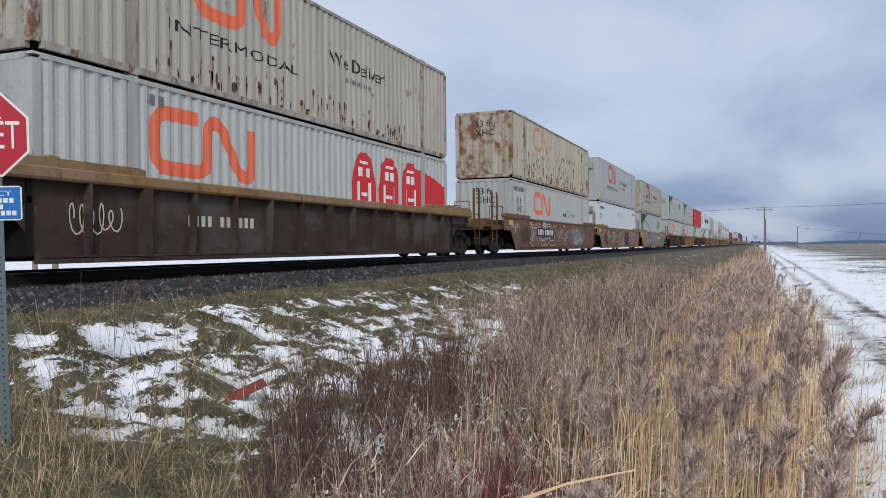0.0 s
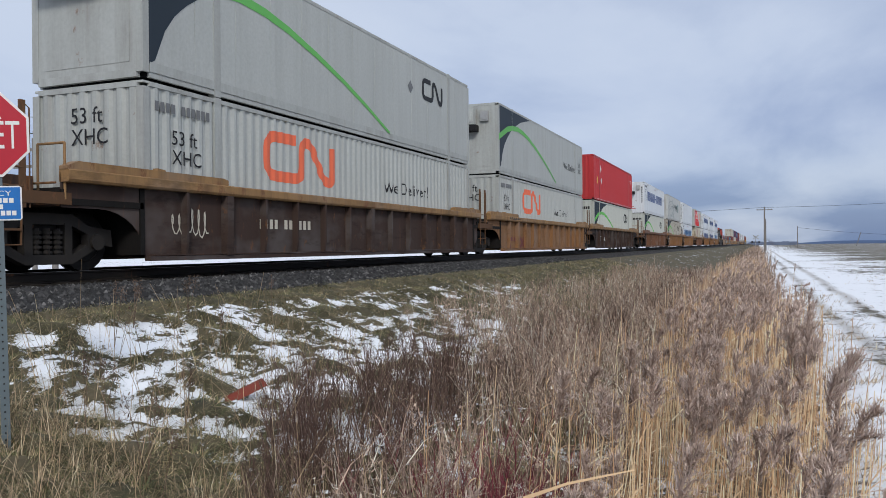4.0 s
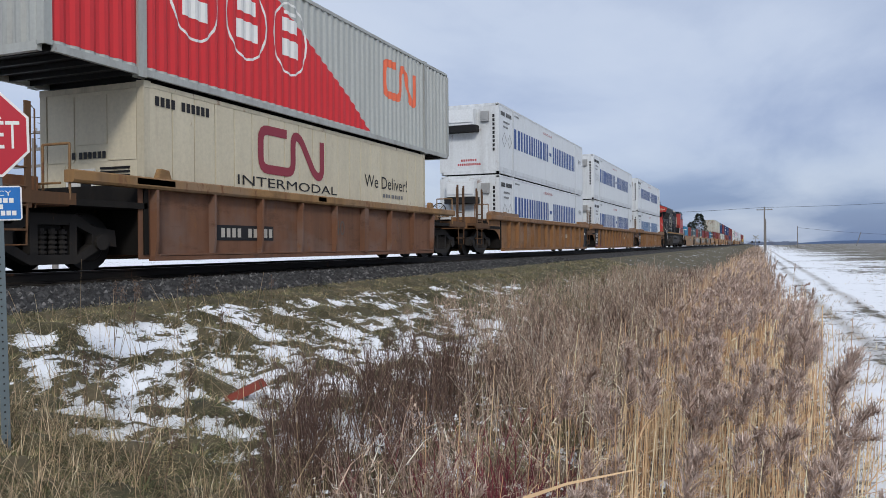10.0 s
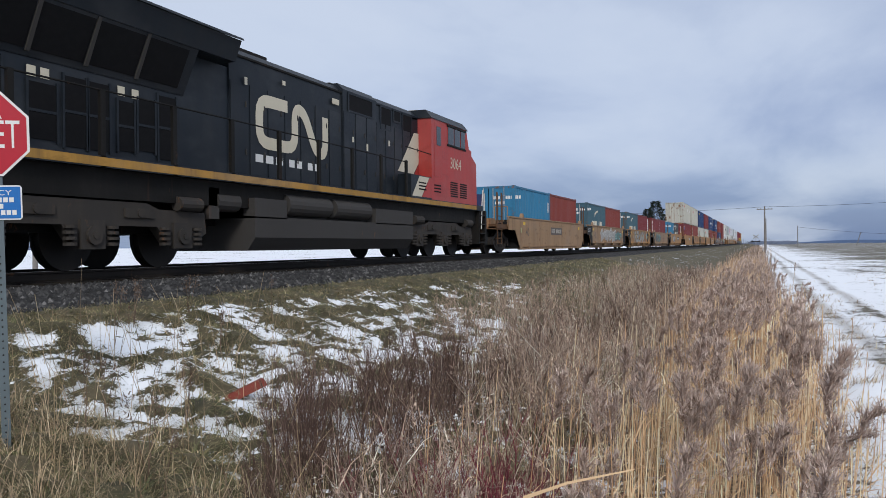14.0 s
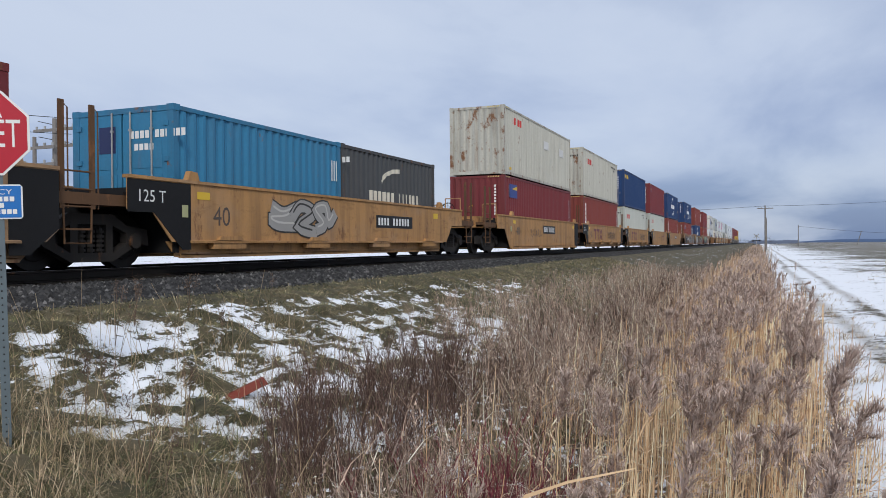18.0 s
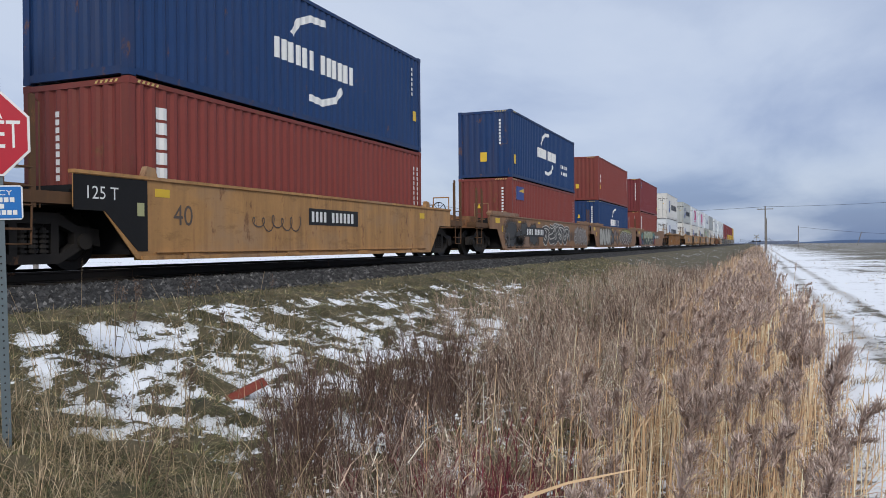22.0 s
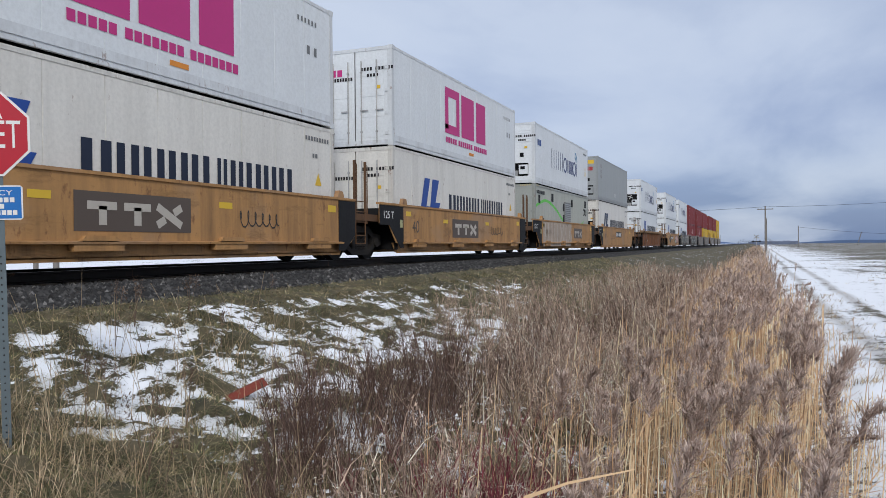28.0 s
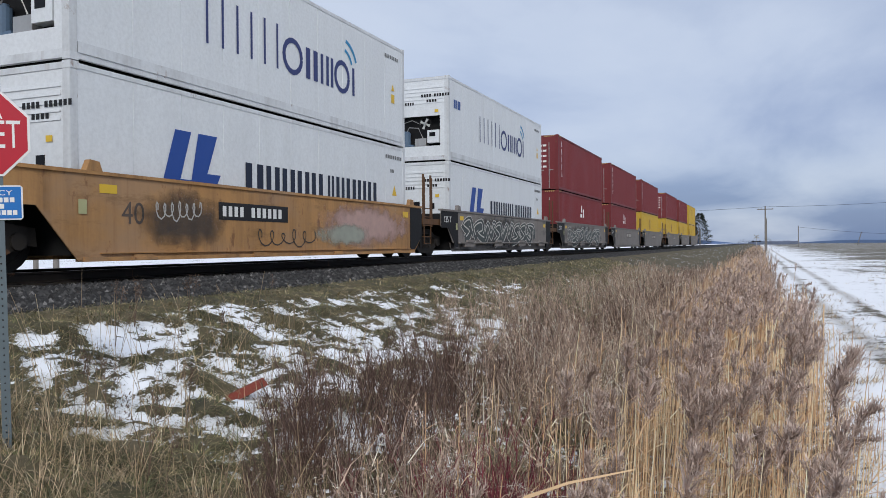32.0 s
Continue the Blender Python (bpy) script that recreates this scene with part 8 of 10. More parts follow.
    for a, b, z, w in segs:
        k = max(2, round((b - a) / 0.62))
        for i in range(k):
            y0 = a + (b - a) * (i + 0.5) / k
            for zz in (2.35, 3.35):
                part("latch", latch, LTANK, c, at=pose(w + 0.024, y0 + 0.2, zz))
    part("roof_rib", MB().box(0.95, 7.4, 4.30, 1.06, 16.7, 4.345), LFRAME, c)
    for y, z, ww, hh in ((7.8, 3.75, 0.10, 0.16), (9.2, 4.0, 0.12, 0.10), (11.4, 3.95, 0.35, 0.14), (12.4, 3.1, 0.09, 0.14), (13.2, 2.95, 0.10, 0.2), (14.6, 3.25, 0.10, 0.16)):
        Marks().rect(y, z, ww, hh).lay("sticker", LCREAM, c, 1.105 if 11.95 < y < 13.85 else 1.085)
    part("roof_vent", MB().box(-0.6, 8.2, 4.5, 0.6, 9.3, 4.68).box(-0.5, 12.3, 4.58, 0.5, 13.4, 4.70), LFRAME, c)
    part("exhaust", MB().cyl((0.0, 10.2, 4.6), "z", 0.3, 0.12, 14), LFRAME, c)
    for y0, w, z0, z1, x in ((12.25, 1.30, 3.92, 4.34, 1.085), (14.15, 0.62, 3.72, 4.32, 1.065), (15.0, 0.42, 4.05, 4.34, 1.065), (15.62, 0.60, 3.72, 4.32, 1.065)):
        part("intake_grille", MB().box(x, y0, z0, x + 0.012, y0 + w, z1), GRILLE, c, "black intake grille")
        part("grille_frame", MB().box(x, y0 - 0.05, z0 - 0.05, x + 0.02, y0, z1 + 0.05).box(x, y0 + w, z0 - 0.05, x + 0.02, y0 + w + 0.05, z1 + 0.05).box(x, y0, z0 - 0.05, x + 0.02, y0 + w, z0).box(x, y0, z1, x + 0.02, y0 + w, z1 + 0.05), LBLACK, c)
    # cab and nose
    part("cab", MB().prism([(16.75, 1.80), (20.4, 1.80), (20.4, 3.70), (20.15, 3.74), (19.9, 4.36), (16.75, 4.40)], "x", -1.53, 1.53), LRED, c, "red cab body")
    part("nose", MB().prism([(20.4, 1.80), (21.25, 1.80), (21.2, 3.32), (20.4, 3.70)], "x", -1.42, 1.42), LRED, c, "sloping red nose")
    part("cab_roof", MB().prism([(-1.56, 4.36), (1.56, 4.36), (1.35, 4.62), (-1.35, 4.62)], "y", 16.7, 20.0), LBLACK, c)
    part("air_conditioner", MB().box(-0.5, 17.6, 4.62, 0.7, 18.5, 4.80), LCREAM, c)
    for s in (1, -1):
        for y0, w in ((18.15, 0.50), (18.72, 0.52), (19.32, 0.40)):
            part("cab_window", MB().box(1.53 * s - 0.005, y0, 3.70, 1.545 * s, y0 + w, 4.26), GLASS, c, "dark sliding cab window")
        part("window_surround", MB().box(1.53 * s, 18.05, 4.27, 1.575 * s, 19.8, 4.33).box(1.53 * s, 18.05, 3.63, 1.56 * s, 19.8, 3.69), LFRAME, c)
        part("door_window", MB().box(1.53 * s - 0.005, 17.15, 3.55, 1.542 * s, 17.5, 4.15), GLASS, c)
        part("side_door", MB().box(1.53 * s - 0.004, 16.98, 2.55, 1.537 * s, 17.62, 4.3), LRED, c)
        for y0 in (18.35, 19.25):
            for k in range(7):
                part("louvre", MB().box(1.53 * s - 0.004, y0, 1.98 + k * 0.075, 1.545 * s, y0 + 0.62, 2.02 + k * 0.075), LFRAME, c)
    for y0 in (15.75, 16.95):
        part("step_vent", MB().box(1.532, y0, 2.05, 1.54, y0 + 0.55, 2.09).box(1.532, y0, 2.15, 1.54, y0 + 0.55, 2.19).box(1.532, y0, 2.25, 1.54, y0 + 0.55, 2.29), GRILLE, c)
    part("side_skirt", MB().box(1.10, 15.2, 1.80, 1.528, 16.75, 2.48), LBLACK, c)
    m = Marks().poly([(15.2, 2.58), (16.35, 2.58), (16.74, 2.95), (16.74, 3.88), (16.4, 3.86)])
    m.lay("stripe", LCREAM, c, 1.092, label="cream diagonal stripe")
    Marks().poly([(16.38, 2.56), (16.74, 2.56), (16.74, 2.93)]).lay("stripe", LRED, c, 1.092, label="red diagonal stripe")
    Marks().poly([(15.25, 1.84), (15.95, 1.84), (16.55, 2.46), (15.80, 2.46)]).lay("stripe", LCREAM, c, 1.533, label="grimy cream stripe on the skirt")
    Marks().poly([(15.97, 1.84), (16.74, 1.84), (16.74, 2.46), (16.57, 2.46)]).lay("stripe", LRED, c, 1.533)
    bracket_and_wave(8.35, 2.62, 2.75, 0.92, 0.27).lay("emblem", LCREAM, c, 1.056, label="cream ribbon emblem")
    Marks().bars([0.28, 0.28, 0.28, -0.05, 0.22, 0.22, -0.05, 0.22, 0.24], 8.2, 2.18, 0.17, 0.10).lay("lettering", WHITETXT, c, 1.056)
    Marks().text("3064", 18.35, 2.92, 0.36).lay("number", LCREAM, c, 1.536, label="cream road number")
    Marks().text("3064", -1.32, 4.16, 0.20).text("3064", 0.72, 4.18, 0.20).lay("number", LCREAM, c, 0.944, "end")
    bracket_and_wave(-0.42, 4.38, 0.80, 0.26, 0.065).lay("emblem", LCREAM, c, 0.944, "end", "cream ribbon emblem")
    part("emblem_frame", MB().box(-0.58, 0.93, 4.28, 0.56, 0.945, 4.31).box(-0.58, 0.93, 4.71, 0.56, 0.945, 4.74), LRED, c)
    # rear end fittings
    part("rear_window", MB().box(0.30, 1.345, 3.42, 0.92, 1.365, 3.92), GRILLE, c, "dark rear window")
    part("rear_window", MB().box(-0.92, 1.40, 3.42, -0.68, 1.48, 3.92), GRILLE, c, "dark rear window")
    part("number_box", MB().box(-0.36, 1.345, 3.10, 0.0, 1.37, 3.68), GRILLE, c)
    part("headlight_housing", MB().box(-0.42, 1.28, 3.70, 0.04, 1.38, 4.0), LFRAME, c)
    for x in (-0.31, -0.07):
        part("headlight", MB().cyl((x, 1.27, 3.85), "y", 0.095, 0.03, 14), LENS, c, "unlit glass headlight")
    for x in (-0.95, 0.45):
        part("grab_iron", MB().tube([(x, 1.33, 2.2), (x, 1.26, 2.25), (x, 1.26, 3.1), (x, 1.33, 3.15)], 0.018), HANDRAIL, c)
    part("pilot", MB().box(-1.5, 0.45, 0.55, 1.5, 0.60, 1.65).box(-1.45, 0.2, 0.35, 1.45, 0.5, 0.75), LFRAME, c)
    part("pilot", MB().box(-1.5, 21.95, 0.55, 1.5, 22.1, 1.65).box(-1.45, 22.0, 0.35, 1.45, 22.35, 0.75), LFRAME, c)
    part("coupler", MB().box(-0.12, -0.05, 0.76, 0.12, 0.6, 0.98).box(-0.2, -0.12, 0.72, 0.2, 0.15, 1.02), TRUCKM, c)
    part("coupler", MB().box(-0.12, 22.0, 0.76, 0.12, 22.75, 0.98).box(-0.2, 22.5, 0.72, 0.2, 22.8, 1.02), TRUCKM, c)
    for s in (1, -1):
        for k in range(4):
            part("step", MB().box(1.02 * s, 0.62 + 0.0, 0.45 + 0.33 * k, 1.52 * s, 1.18, 0.49 + 0.33 * k), LFRAME, c)
            part("step", MB().box(1.02 * s, 21.35, 0.45 + 0.33 * k, 1.52 * s, 21.9, 0.49 + 0.33 * k), LFRAME, c)
        part("step_side", MB().box(1.04 * s, 1.18, 0.4, 1.50 * s, 1.24, 1.75).box(1.04 * s, 21.3, 0.4, 1.50 * s, 21.35, 1.75), LFRAME, c)
        part("handrail", MB().tube([(1.5 * s, 1.35, 0.95), (1.5 * s, 1.25, 1.9), (1.5 * s, 1.05, 2.65), (1.5 * s, 1.15, 2.80), (1.5 * s, 1.6, 2.82)], 0.022), HANDRAIL, c, "white grab rail")
        part("handrail", MB().tube([(1.48 * s, 0.58, 1.2), (1.48 * s, 0.55, 1.9), (0.9 * s, 0.56, 2.75), (0.55 * s, 0.56, 2.82)], 0.022), HANDRAIL, c, "white grab rail")
        part("handrail", MB().tube([(1.5 * s, 21.5, 0.95), (1.5 * s, 21.6, 1.9), (1.5 * s, 21.7, 2.4)], 0.022).tube([(1.45 * s, 22.0, 0.9), (1.45 * s, 22.0, 2.3)], 0.022), HANDRAIL, c, "white grab rail")
        part("side_rail", MB().tube([(1.5 * s, 1.6, 2.82), (1.5 * s, 6.5, 2.84), (1.5 * s, 15.0, 2.80)], 0.018).tube([(1.5 * s, 14.9, 3.25), (1.5 * s, 17.3, 3.2)], 0.016), LFRAME, c)
        for k in range(9):
            part("stanchion", MB().box(1.47 * s, 1.9 + k * 1.62, 1.62, 1.53 * s, 2.0 + k * 1.62, 2.84), LFRAME, c)
    part("sand_box", MB().box(-0.8, 0.9, 1.80, -0.45, 1.3, 2.6), MAROON, c)
    # tank, air reservoirs and trucks
    part("fuel_tank", MB().prism([(-1.30, 0.28), (1.30, 0.28), (1.50, 0.55), (1.50, 0.98), (1.20, 1.0), (1.20, 1.16), (-1.20, 1.16), (-1.20, 1.0), (-1.50, 0.98), (-1.50, 0.55)], "y", 7.55, 15.35)
         .box(-1.5, 12.95, 0.95, 1.5, 15.35, 1.36).box(-1.5, 7.55, 0.95, 1.5, 8.7, 1.36), LTANK, c, "grimy fuel tank")
    for y in (9.75, 11.8):
        part("air_tank", MB().cyl((1.28, y, 1.28), "y", 0.24, 0.92, 18), LTANK, c, "horizontal air reservoir")
        part("air_tank", MB().cyl((-1.28, y, 1.28), "y", 0.24, 0.92, 18), LTANK, c)
    part("blower", MB().cyl((1.2, 6.9, 1.25), "y", 0.2, 0.35, 14).box(0.9, 6.3, 0.9, 1.35, 6.6, 1.5), LTANK, c)
    for yc in (3.5, 18.2):
        t = part("truck", MB().box(-0.9, yc - 2.6, 0.6, 0.9, yc + 2.6, 0.95), LFRAME, c)
        for s in (1, -1):
            out = [(-2.75, 0.62), (-2.7, 1.0), (-1.5, 1.02), (-1.2, 1.12), (1.2, 1.12), (1.5, 1.02), (2.7, 1.0), (2.75, 0.62), (2.35, 0.40), (1.75, 0.40), (1.45, 0.72), (0.55, 0.72), (0.3, 0.40), (-0.3, 0.40), (-0.55, 0.72), (-1.45, 0.72), (-1.75, 0.40), (-2.35, 0.40)]
            part("side_frame", MB().prism([(yc + a, b) for a, b in out], "x", 1.22 * s - 0.10, 1.22 * s + 0.10), LTRUCK, t)
            for a in (-2.05, 0, 2.05):
                part("wheel", MB().cyl((0.76 * s, yc + a, 0.53), "x", 0.53, 0.06, 24).cyl((0.68 * s, yc + a, 0.53), "x", 0.56, 0.02, 24), WHEEL, t)
                part("journal_box", MB().box(1.32 * s - 0.06, yc + a - 0.24, 0.34, 1.32 * s + 0.06, yc + a + 0.24, 0.80).cyl((1.38 * s, yc + a, 0.56), "x", 0.15, 0.05, 14).cyl((1.42 * s, yc + a, 0.56), "x", 0.06, 0.03, 8), LTRUCK, t)
            for a in (-2.45, -1.62, -0.42, 0.42, 1.62, 2.45):
                m = MB()
                for k in range(4):
                    m.cyl((1.34 * s, yc + a, 0.42 + 0.09 * k), "z", 0.10, 0.025, 10)
                part("spring", m, LTRUCK, t)
            for a in (-1.02, 1.02):
                part("brake_beam", MB().box(1.28 * s - 0.05, yc + a - 0.33, 0.86, 1.28 * s + 0.08, yc + a + 0.33, 1.02).cyl((1.36 * s, yc + a, 0.94), "x", 0.07, 0.03, 10), LTRUCK, t)
            part("brake_cylinder", MB().cyl((1.36 * s, yc + 2.2, 1.14), "y", 0.13, 0.30, 12).cyl((1.36 * s, yc - 2.2, 1.14), "y", 0.13, 0.30, 12), LTRUCK, t)
    ride(c, 299.35)


locomotive()



# ---- plants: grass on the bank, weeds, shrubs, reeds in the ditch ----
def straw_mat(name, stops, rough=0.8):
    def build(n, l, sh):
        geo = n.new("ShaderNodeNewGeometry")
        c = ramp_of(n, l, geo.outputs["Random Per Island"], stops)
        t = tex_noise(n, l, geo.outputs["Position"], 1.3, 3)
        l.new(mixc(n, l, ramp_of(n, l, t, [(0.35, 0.0), (0.75, 0.5)]), c, stops[0][1]), sh.inputs["Base Color"])
        sh.inputs["Roughness"].default_value = rough
    return mat(name, build)


GRASS = straw_mat("bank_grass", [(0.0, (0.090, 0.097, 0.041)), (0.42, (0.181, 0.181, 0.072)), (0.68, (0.326, 0.268, 0.133)), (0.88, (0.580, 0.450, 0.254)), (1.0, (0.899, 0.725, 0.464))])
STRAW = straw_mat("dry_grass", [(0.0, (0.181, 0.133, 0.084)), (0.5, (0.413, 0.307, 0.189)), (0.85, (0.696, 0.522, 0.334)), (1.0, (0.920, 0.841, 0.580))])
TWIG = straw_mat("shrub_twigs", [(0.0, (0.066, 0.038, 0.031)), (0.6, (0.150, 0.088, 0.067)), (1.0, (0.34, 0.235, 0.185))])
REDTWIG = straw_mat("red_twigs", [(0.0, (0.130, 0.023, 0.034)), (1.0, (0.312, 0.065, 0.085))])
TANGLE = straw_mat("dead_weeds", [(0.0, (0.196, 0.140, 0.112)), (0.55, (0.462, 0.329, 0.252)), (0.85, (0.784, 0.588, 0.434)), (1.0, (0.920, 0.920, 0.784))])
REED = straw_mat("reed_stalks", [(0.0, (0.421, 0.237, 0.124)), (0.35, (0.765, 0.501, 0.283)), (0.75, (0.950, 0.737, 0.461)), (1.0, (0.950, 0.950, 0.699))])
REEDFAR = straw_mat("far_reed_stalks", [(0.0, (0.308, 0.190, 0.122)), (0.5, (0.598, 0.407, 0.271)), (1.0, (0.920, 0.742, 0.506))])
PLUME = straw_mat("reed_plumes", [(0.0, (0.336, 0.252, 0.207)), (0.5, (0.582, 0.454, 0.386)), (1.0, (0.851, 0.694, 0.605))])
WEED = straw_mat("weed_heads", [(0.0, (0.10, 0.06, 0.04)), (1.0, (0.24, 0.165, 0.115))])


class Blades:
    """Many flat or three-sided strands gathered in arrays for one mesh."""
    def __init__(self):
        self.v, self.f = [], []

    def strand(self, pts, w, tip=0.15, across=None):
        """A flat ribbon along points, tapering to its tip."""
        k, m = len(self.v), len(pts)
        d = pts[-1] - pts[0]
        a = across if across is not None else Vector((-d.y, d.x, 0.0))
        if a.length < 1e-5:
            a = Vector((1, 0, 0))
        a = a.normalized()
        for i, p in enumerate(pts):
            h = a * (w * 0.5 * (1 - (1 - tip) * i / (m - 1)))
            self.v.append(p - h); self.v.append(p + h)
        for i in range(m - 1):
            self.f.append((k + 2 * i, k + 2 * i + 1, k + 2 * i + 3, k + 2 * i + 2))

    def stem(self, pts, r, tip=0.5):
        k, m = len(self.v), len(pts)
        for i, p in enumerate(pts):
            s = r * (1 - (1 - tip) * i / (m - 1))
            self.v += [p + Vector((s, 0, 0)), p + Vector((-0.5 * s, 0.87 * s, 0)), p + Vector((-0.5 * s, -0.87 * s, 0))]
        for i in range(m - 1):
            b = k + 3 * i
            for a, c in ((0, 1), (1, 2), (2, 0)):
                self.f.append((b + a, b + c, b + 3 + c, b + 3 + a))

    def mesh(self, name):
        me = bpy.data.meshes.new(name)
        nv, nf = len(self.v), len(self.f)
        me.vertices.add(nv)
        me.vertices.foreach_set("co", np.array(self.v, dtype=np.float32).ravel())
        idx = np.array(self.f, dtype=np.int32)
        me.loops.add(nf * 4)
        me.loops.foreach_set("vertex_index", idx.ravel())
        me.polygons.add(nf)
        me.polygons.foreach_set("loop_start", np.arange(nf, dtype=np.int32) * 4)
        me.update(calc_edges=True)
        return me


def arch(base, way, length, droop, n=3):
    """Points of a strand that leans along a way and bows down."""
    pts = []
    flat_way = Vector((way.x, way.y, 0))
    for i in range(n + 1):
        t = i / n
        pts.append(base + way * (length * t) + flat_way * (droop * length * t * t * 0.6) - Vector((0, 0, 1)) * (droop * length * t * t * 0.7))
    return pts


def bank_grass():
    """Fine blades combed outwards and down over each tussock."""
    rng = random.Random(11)
    b = Blades()
    made = 0
    while made < 165000:
        y = 2.0 + 40 * rng.random() ** 1.9
        x = rng.uniform(2.9, 9.3)
        s = snow_lies(x, y)
        if s > 0.0 and rng.random() > (0.22 if s < 0.08 else 0.03):
            continue
        if y < 3.2 and x > 8.2:
            continue
        e, heart, luck = tufts(x, y)
        size = 1.0 + y * 0.035
        base = Vector((x, y, lie(x, y) - 0.015))
        out = math.atan2(y * 1.95 - heart.y, x * 2.2 - heart.x)
        a = out + rng.gauss(0.25, 0.55)
        lean = rng.uniform(0.4, 1.5)
        way = Vector((math.cos(a) * lean, math.sin(a) * lean, rng.uniform(0.5, 1.2))).normalized()
        ln = rng.uniform(0.09, 0.27) * (1.15 if x > 6.6 else 0.95 if x > 3.6 else 0.75)
        b.strand(arch(base, way, ln, rng.uniform(0.4, 1.3), 2), rng.uniform(0.004, 0.0085) * size)
        made += 1
    tagged(part("bank_grass", b.mesh("bank_grass"), GRASS), "bent olive-brown grass in tussocks on the bank", "grass", kind="stuff")


def dry_grass():
    rng = random.Random(12)
    b = Blades()
    for k in range(2600):
        x, y = rng.uniform(5.0, 9.6), rng.uniform(2.2, 7.4)
        if rng.random() < (y - 4.1) / 1.8 or (x < 6.4 and y > 4.7) or (x > 8.7 and rng.random() < 0.8) or (rng.random() < 0.85 and ((x - 7.15) / 0.4) ** 2 + ((y - 5.1) / 0.9) ** 2 < 1):
            continue
        z = lie(x, y)
        tall = 1.0 + 0.55 * max(0.0, noise.noise((x * 1.3, y * 1.3, 4.0)))
        for j in range(rng.randint(4, 10)):
            base = Vector((x + rng.gauss(0, 0.06), y + rng.gauss(0, 0.06), z))
            a = rng.uniform(0, 2 * math.pi)
            lean = rng.uniform(0.1, 0.95)
            way = Vector((math.cos(a) * lean, math.sin(a) * lean, 1)).normalized()
            b.strand(arch(base, way, rng.uniform(0.16, 0.46) * tall, rng.uniform(0.2, 1.2), 3), rng.uniform(0.0025, 0.006))
    # lone tall straws
    for k in range(420):
        x, y = rng.uniform(4.6, 9.6), rng.uniform(2.6, 8.5)
        base = Vector((x, y, lie(x, y)))
        way = Vector((rng.gauss(0, 0.2), rng.gauss(0, 0.2), 1)).normalized()
        b.stem(arch(base, way, rng.uniform(0.5, 1.05), rng.uniform(0, 0.45), 3), 0.0032)
    tagged(part("dry_grass", b.mesh("dry_grass"), STRAW), "long dry straw-coloured grass in loose drooping tufts", "grass", kind="stuff")


def weed_tangle():
    """Dead branched weeds, thick between the bank and the reeds."""
    rng = random.Random(19)
    b = Blades()
    made = 0
    while made < 5400:
        y = 3.6 + 36 * rng.random() ** 1.75
        x = rng.gauss(8.9, 0.75)
        if y > 11 and rng.random() < 0.45:
            x = rng.uniform(5.6, 8.6)
        if not (5.5 if y > 11 else 7.2) < x < 10.3 or (y < 7.5 and x < 8.7) or (y < 7 and rng.random() < 0.65):
            continue
        if noise.noise((x * 0.8, y * 0.5, 21.0)) < rng.uniform(-0.6, 0.1):
            continue
        made += 1
        fat = 1 + y * 0.035
        base = Vector((x, y, lie(x, y) - 0.01))
        way = Vector((rng.gauss(0.03, 0.22), rng.gauss(0, 0.22), 1)).normalized()
        h = rng.uniform(0.45, 1.05) * (1.0 if x > 8.0 else 0.75)
        pts = arch(base, way, h, rng.uniform(0, 0.3), 3)
        b.stem(pts, 0.003 * fat, 0.4)
        for j in range(4 if y < 16 else 3):
            i = rng.randint(1, 2)
            q = pts[i].lerp(pts[i + 1], rng.random())
            e = (way + Vector((rng.gauss(0, 0.5), rng.gauss(0, 0.5), rng.uniform(-0.3, 0.2)))).normalized()
            l2 = h * rng.uniform(0.15, 0.4)
            if rng.random() < 0.45:
                b.strand(arch(q, e, l2, rng.uniform(0.2, 1.1), 2), 0.009 * fat)
            else:
                b.stem([q, q + e * l2 * 0.5 + Vector((0, 0, 0.01)), q + e * l2 + Vector((0, 0, 0.04))], 0.002 * fat, 0.5)
        if rng.random() < 0.25:
            for j in range(9):
                p = pts[-1] + Vector((rng.gauss(0, 0.015), rng.gauss(0, 0.015), rng.uniform(-0.12, 0.02)))
                w = Vector((rng.gauss(0, 1), rng.gauss(0, 1), rng.uniform(0.1, 1))).normalized()
                b.strand([p, p + w * 0.035], 0.012 * fat, 0.4)
    tagged(part("weed_tangle", b.mesh("weed_tangle"), TANGLE), "tangle of dead grey-brown weeds beside the reeds", "weeds", kind="stuff")


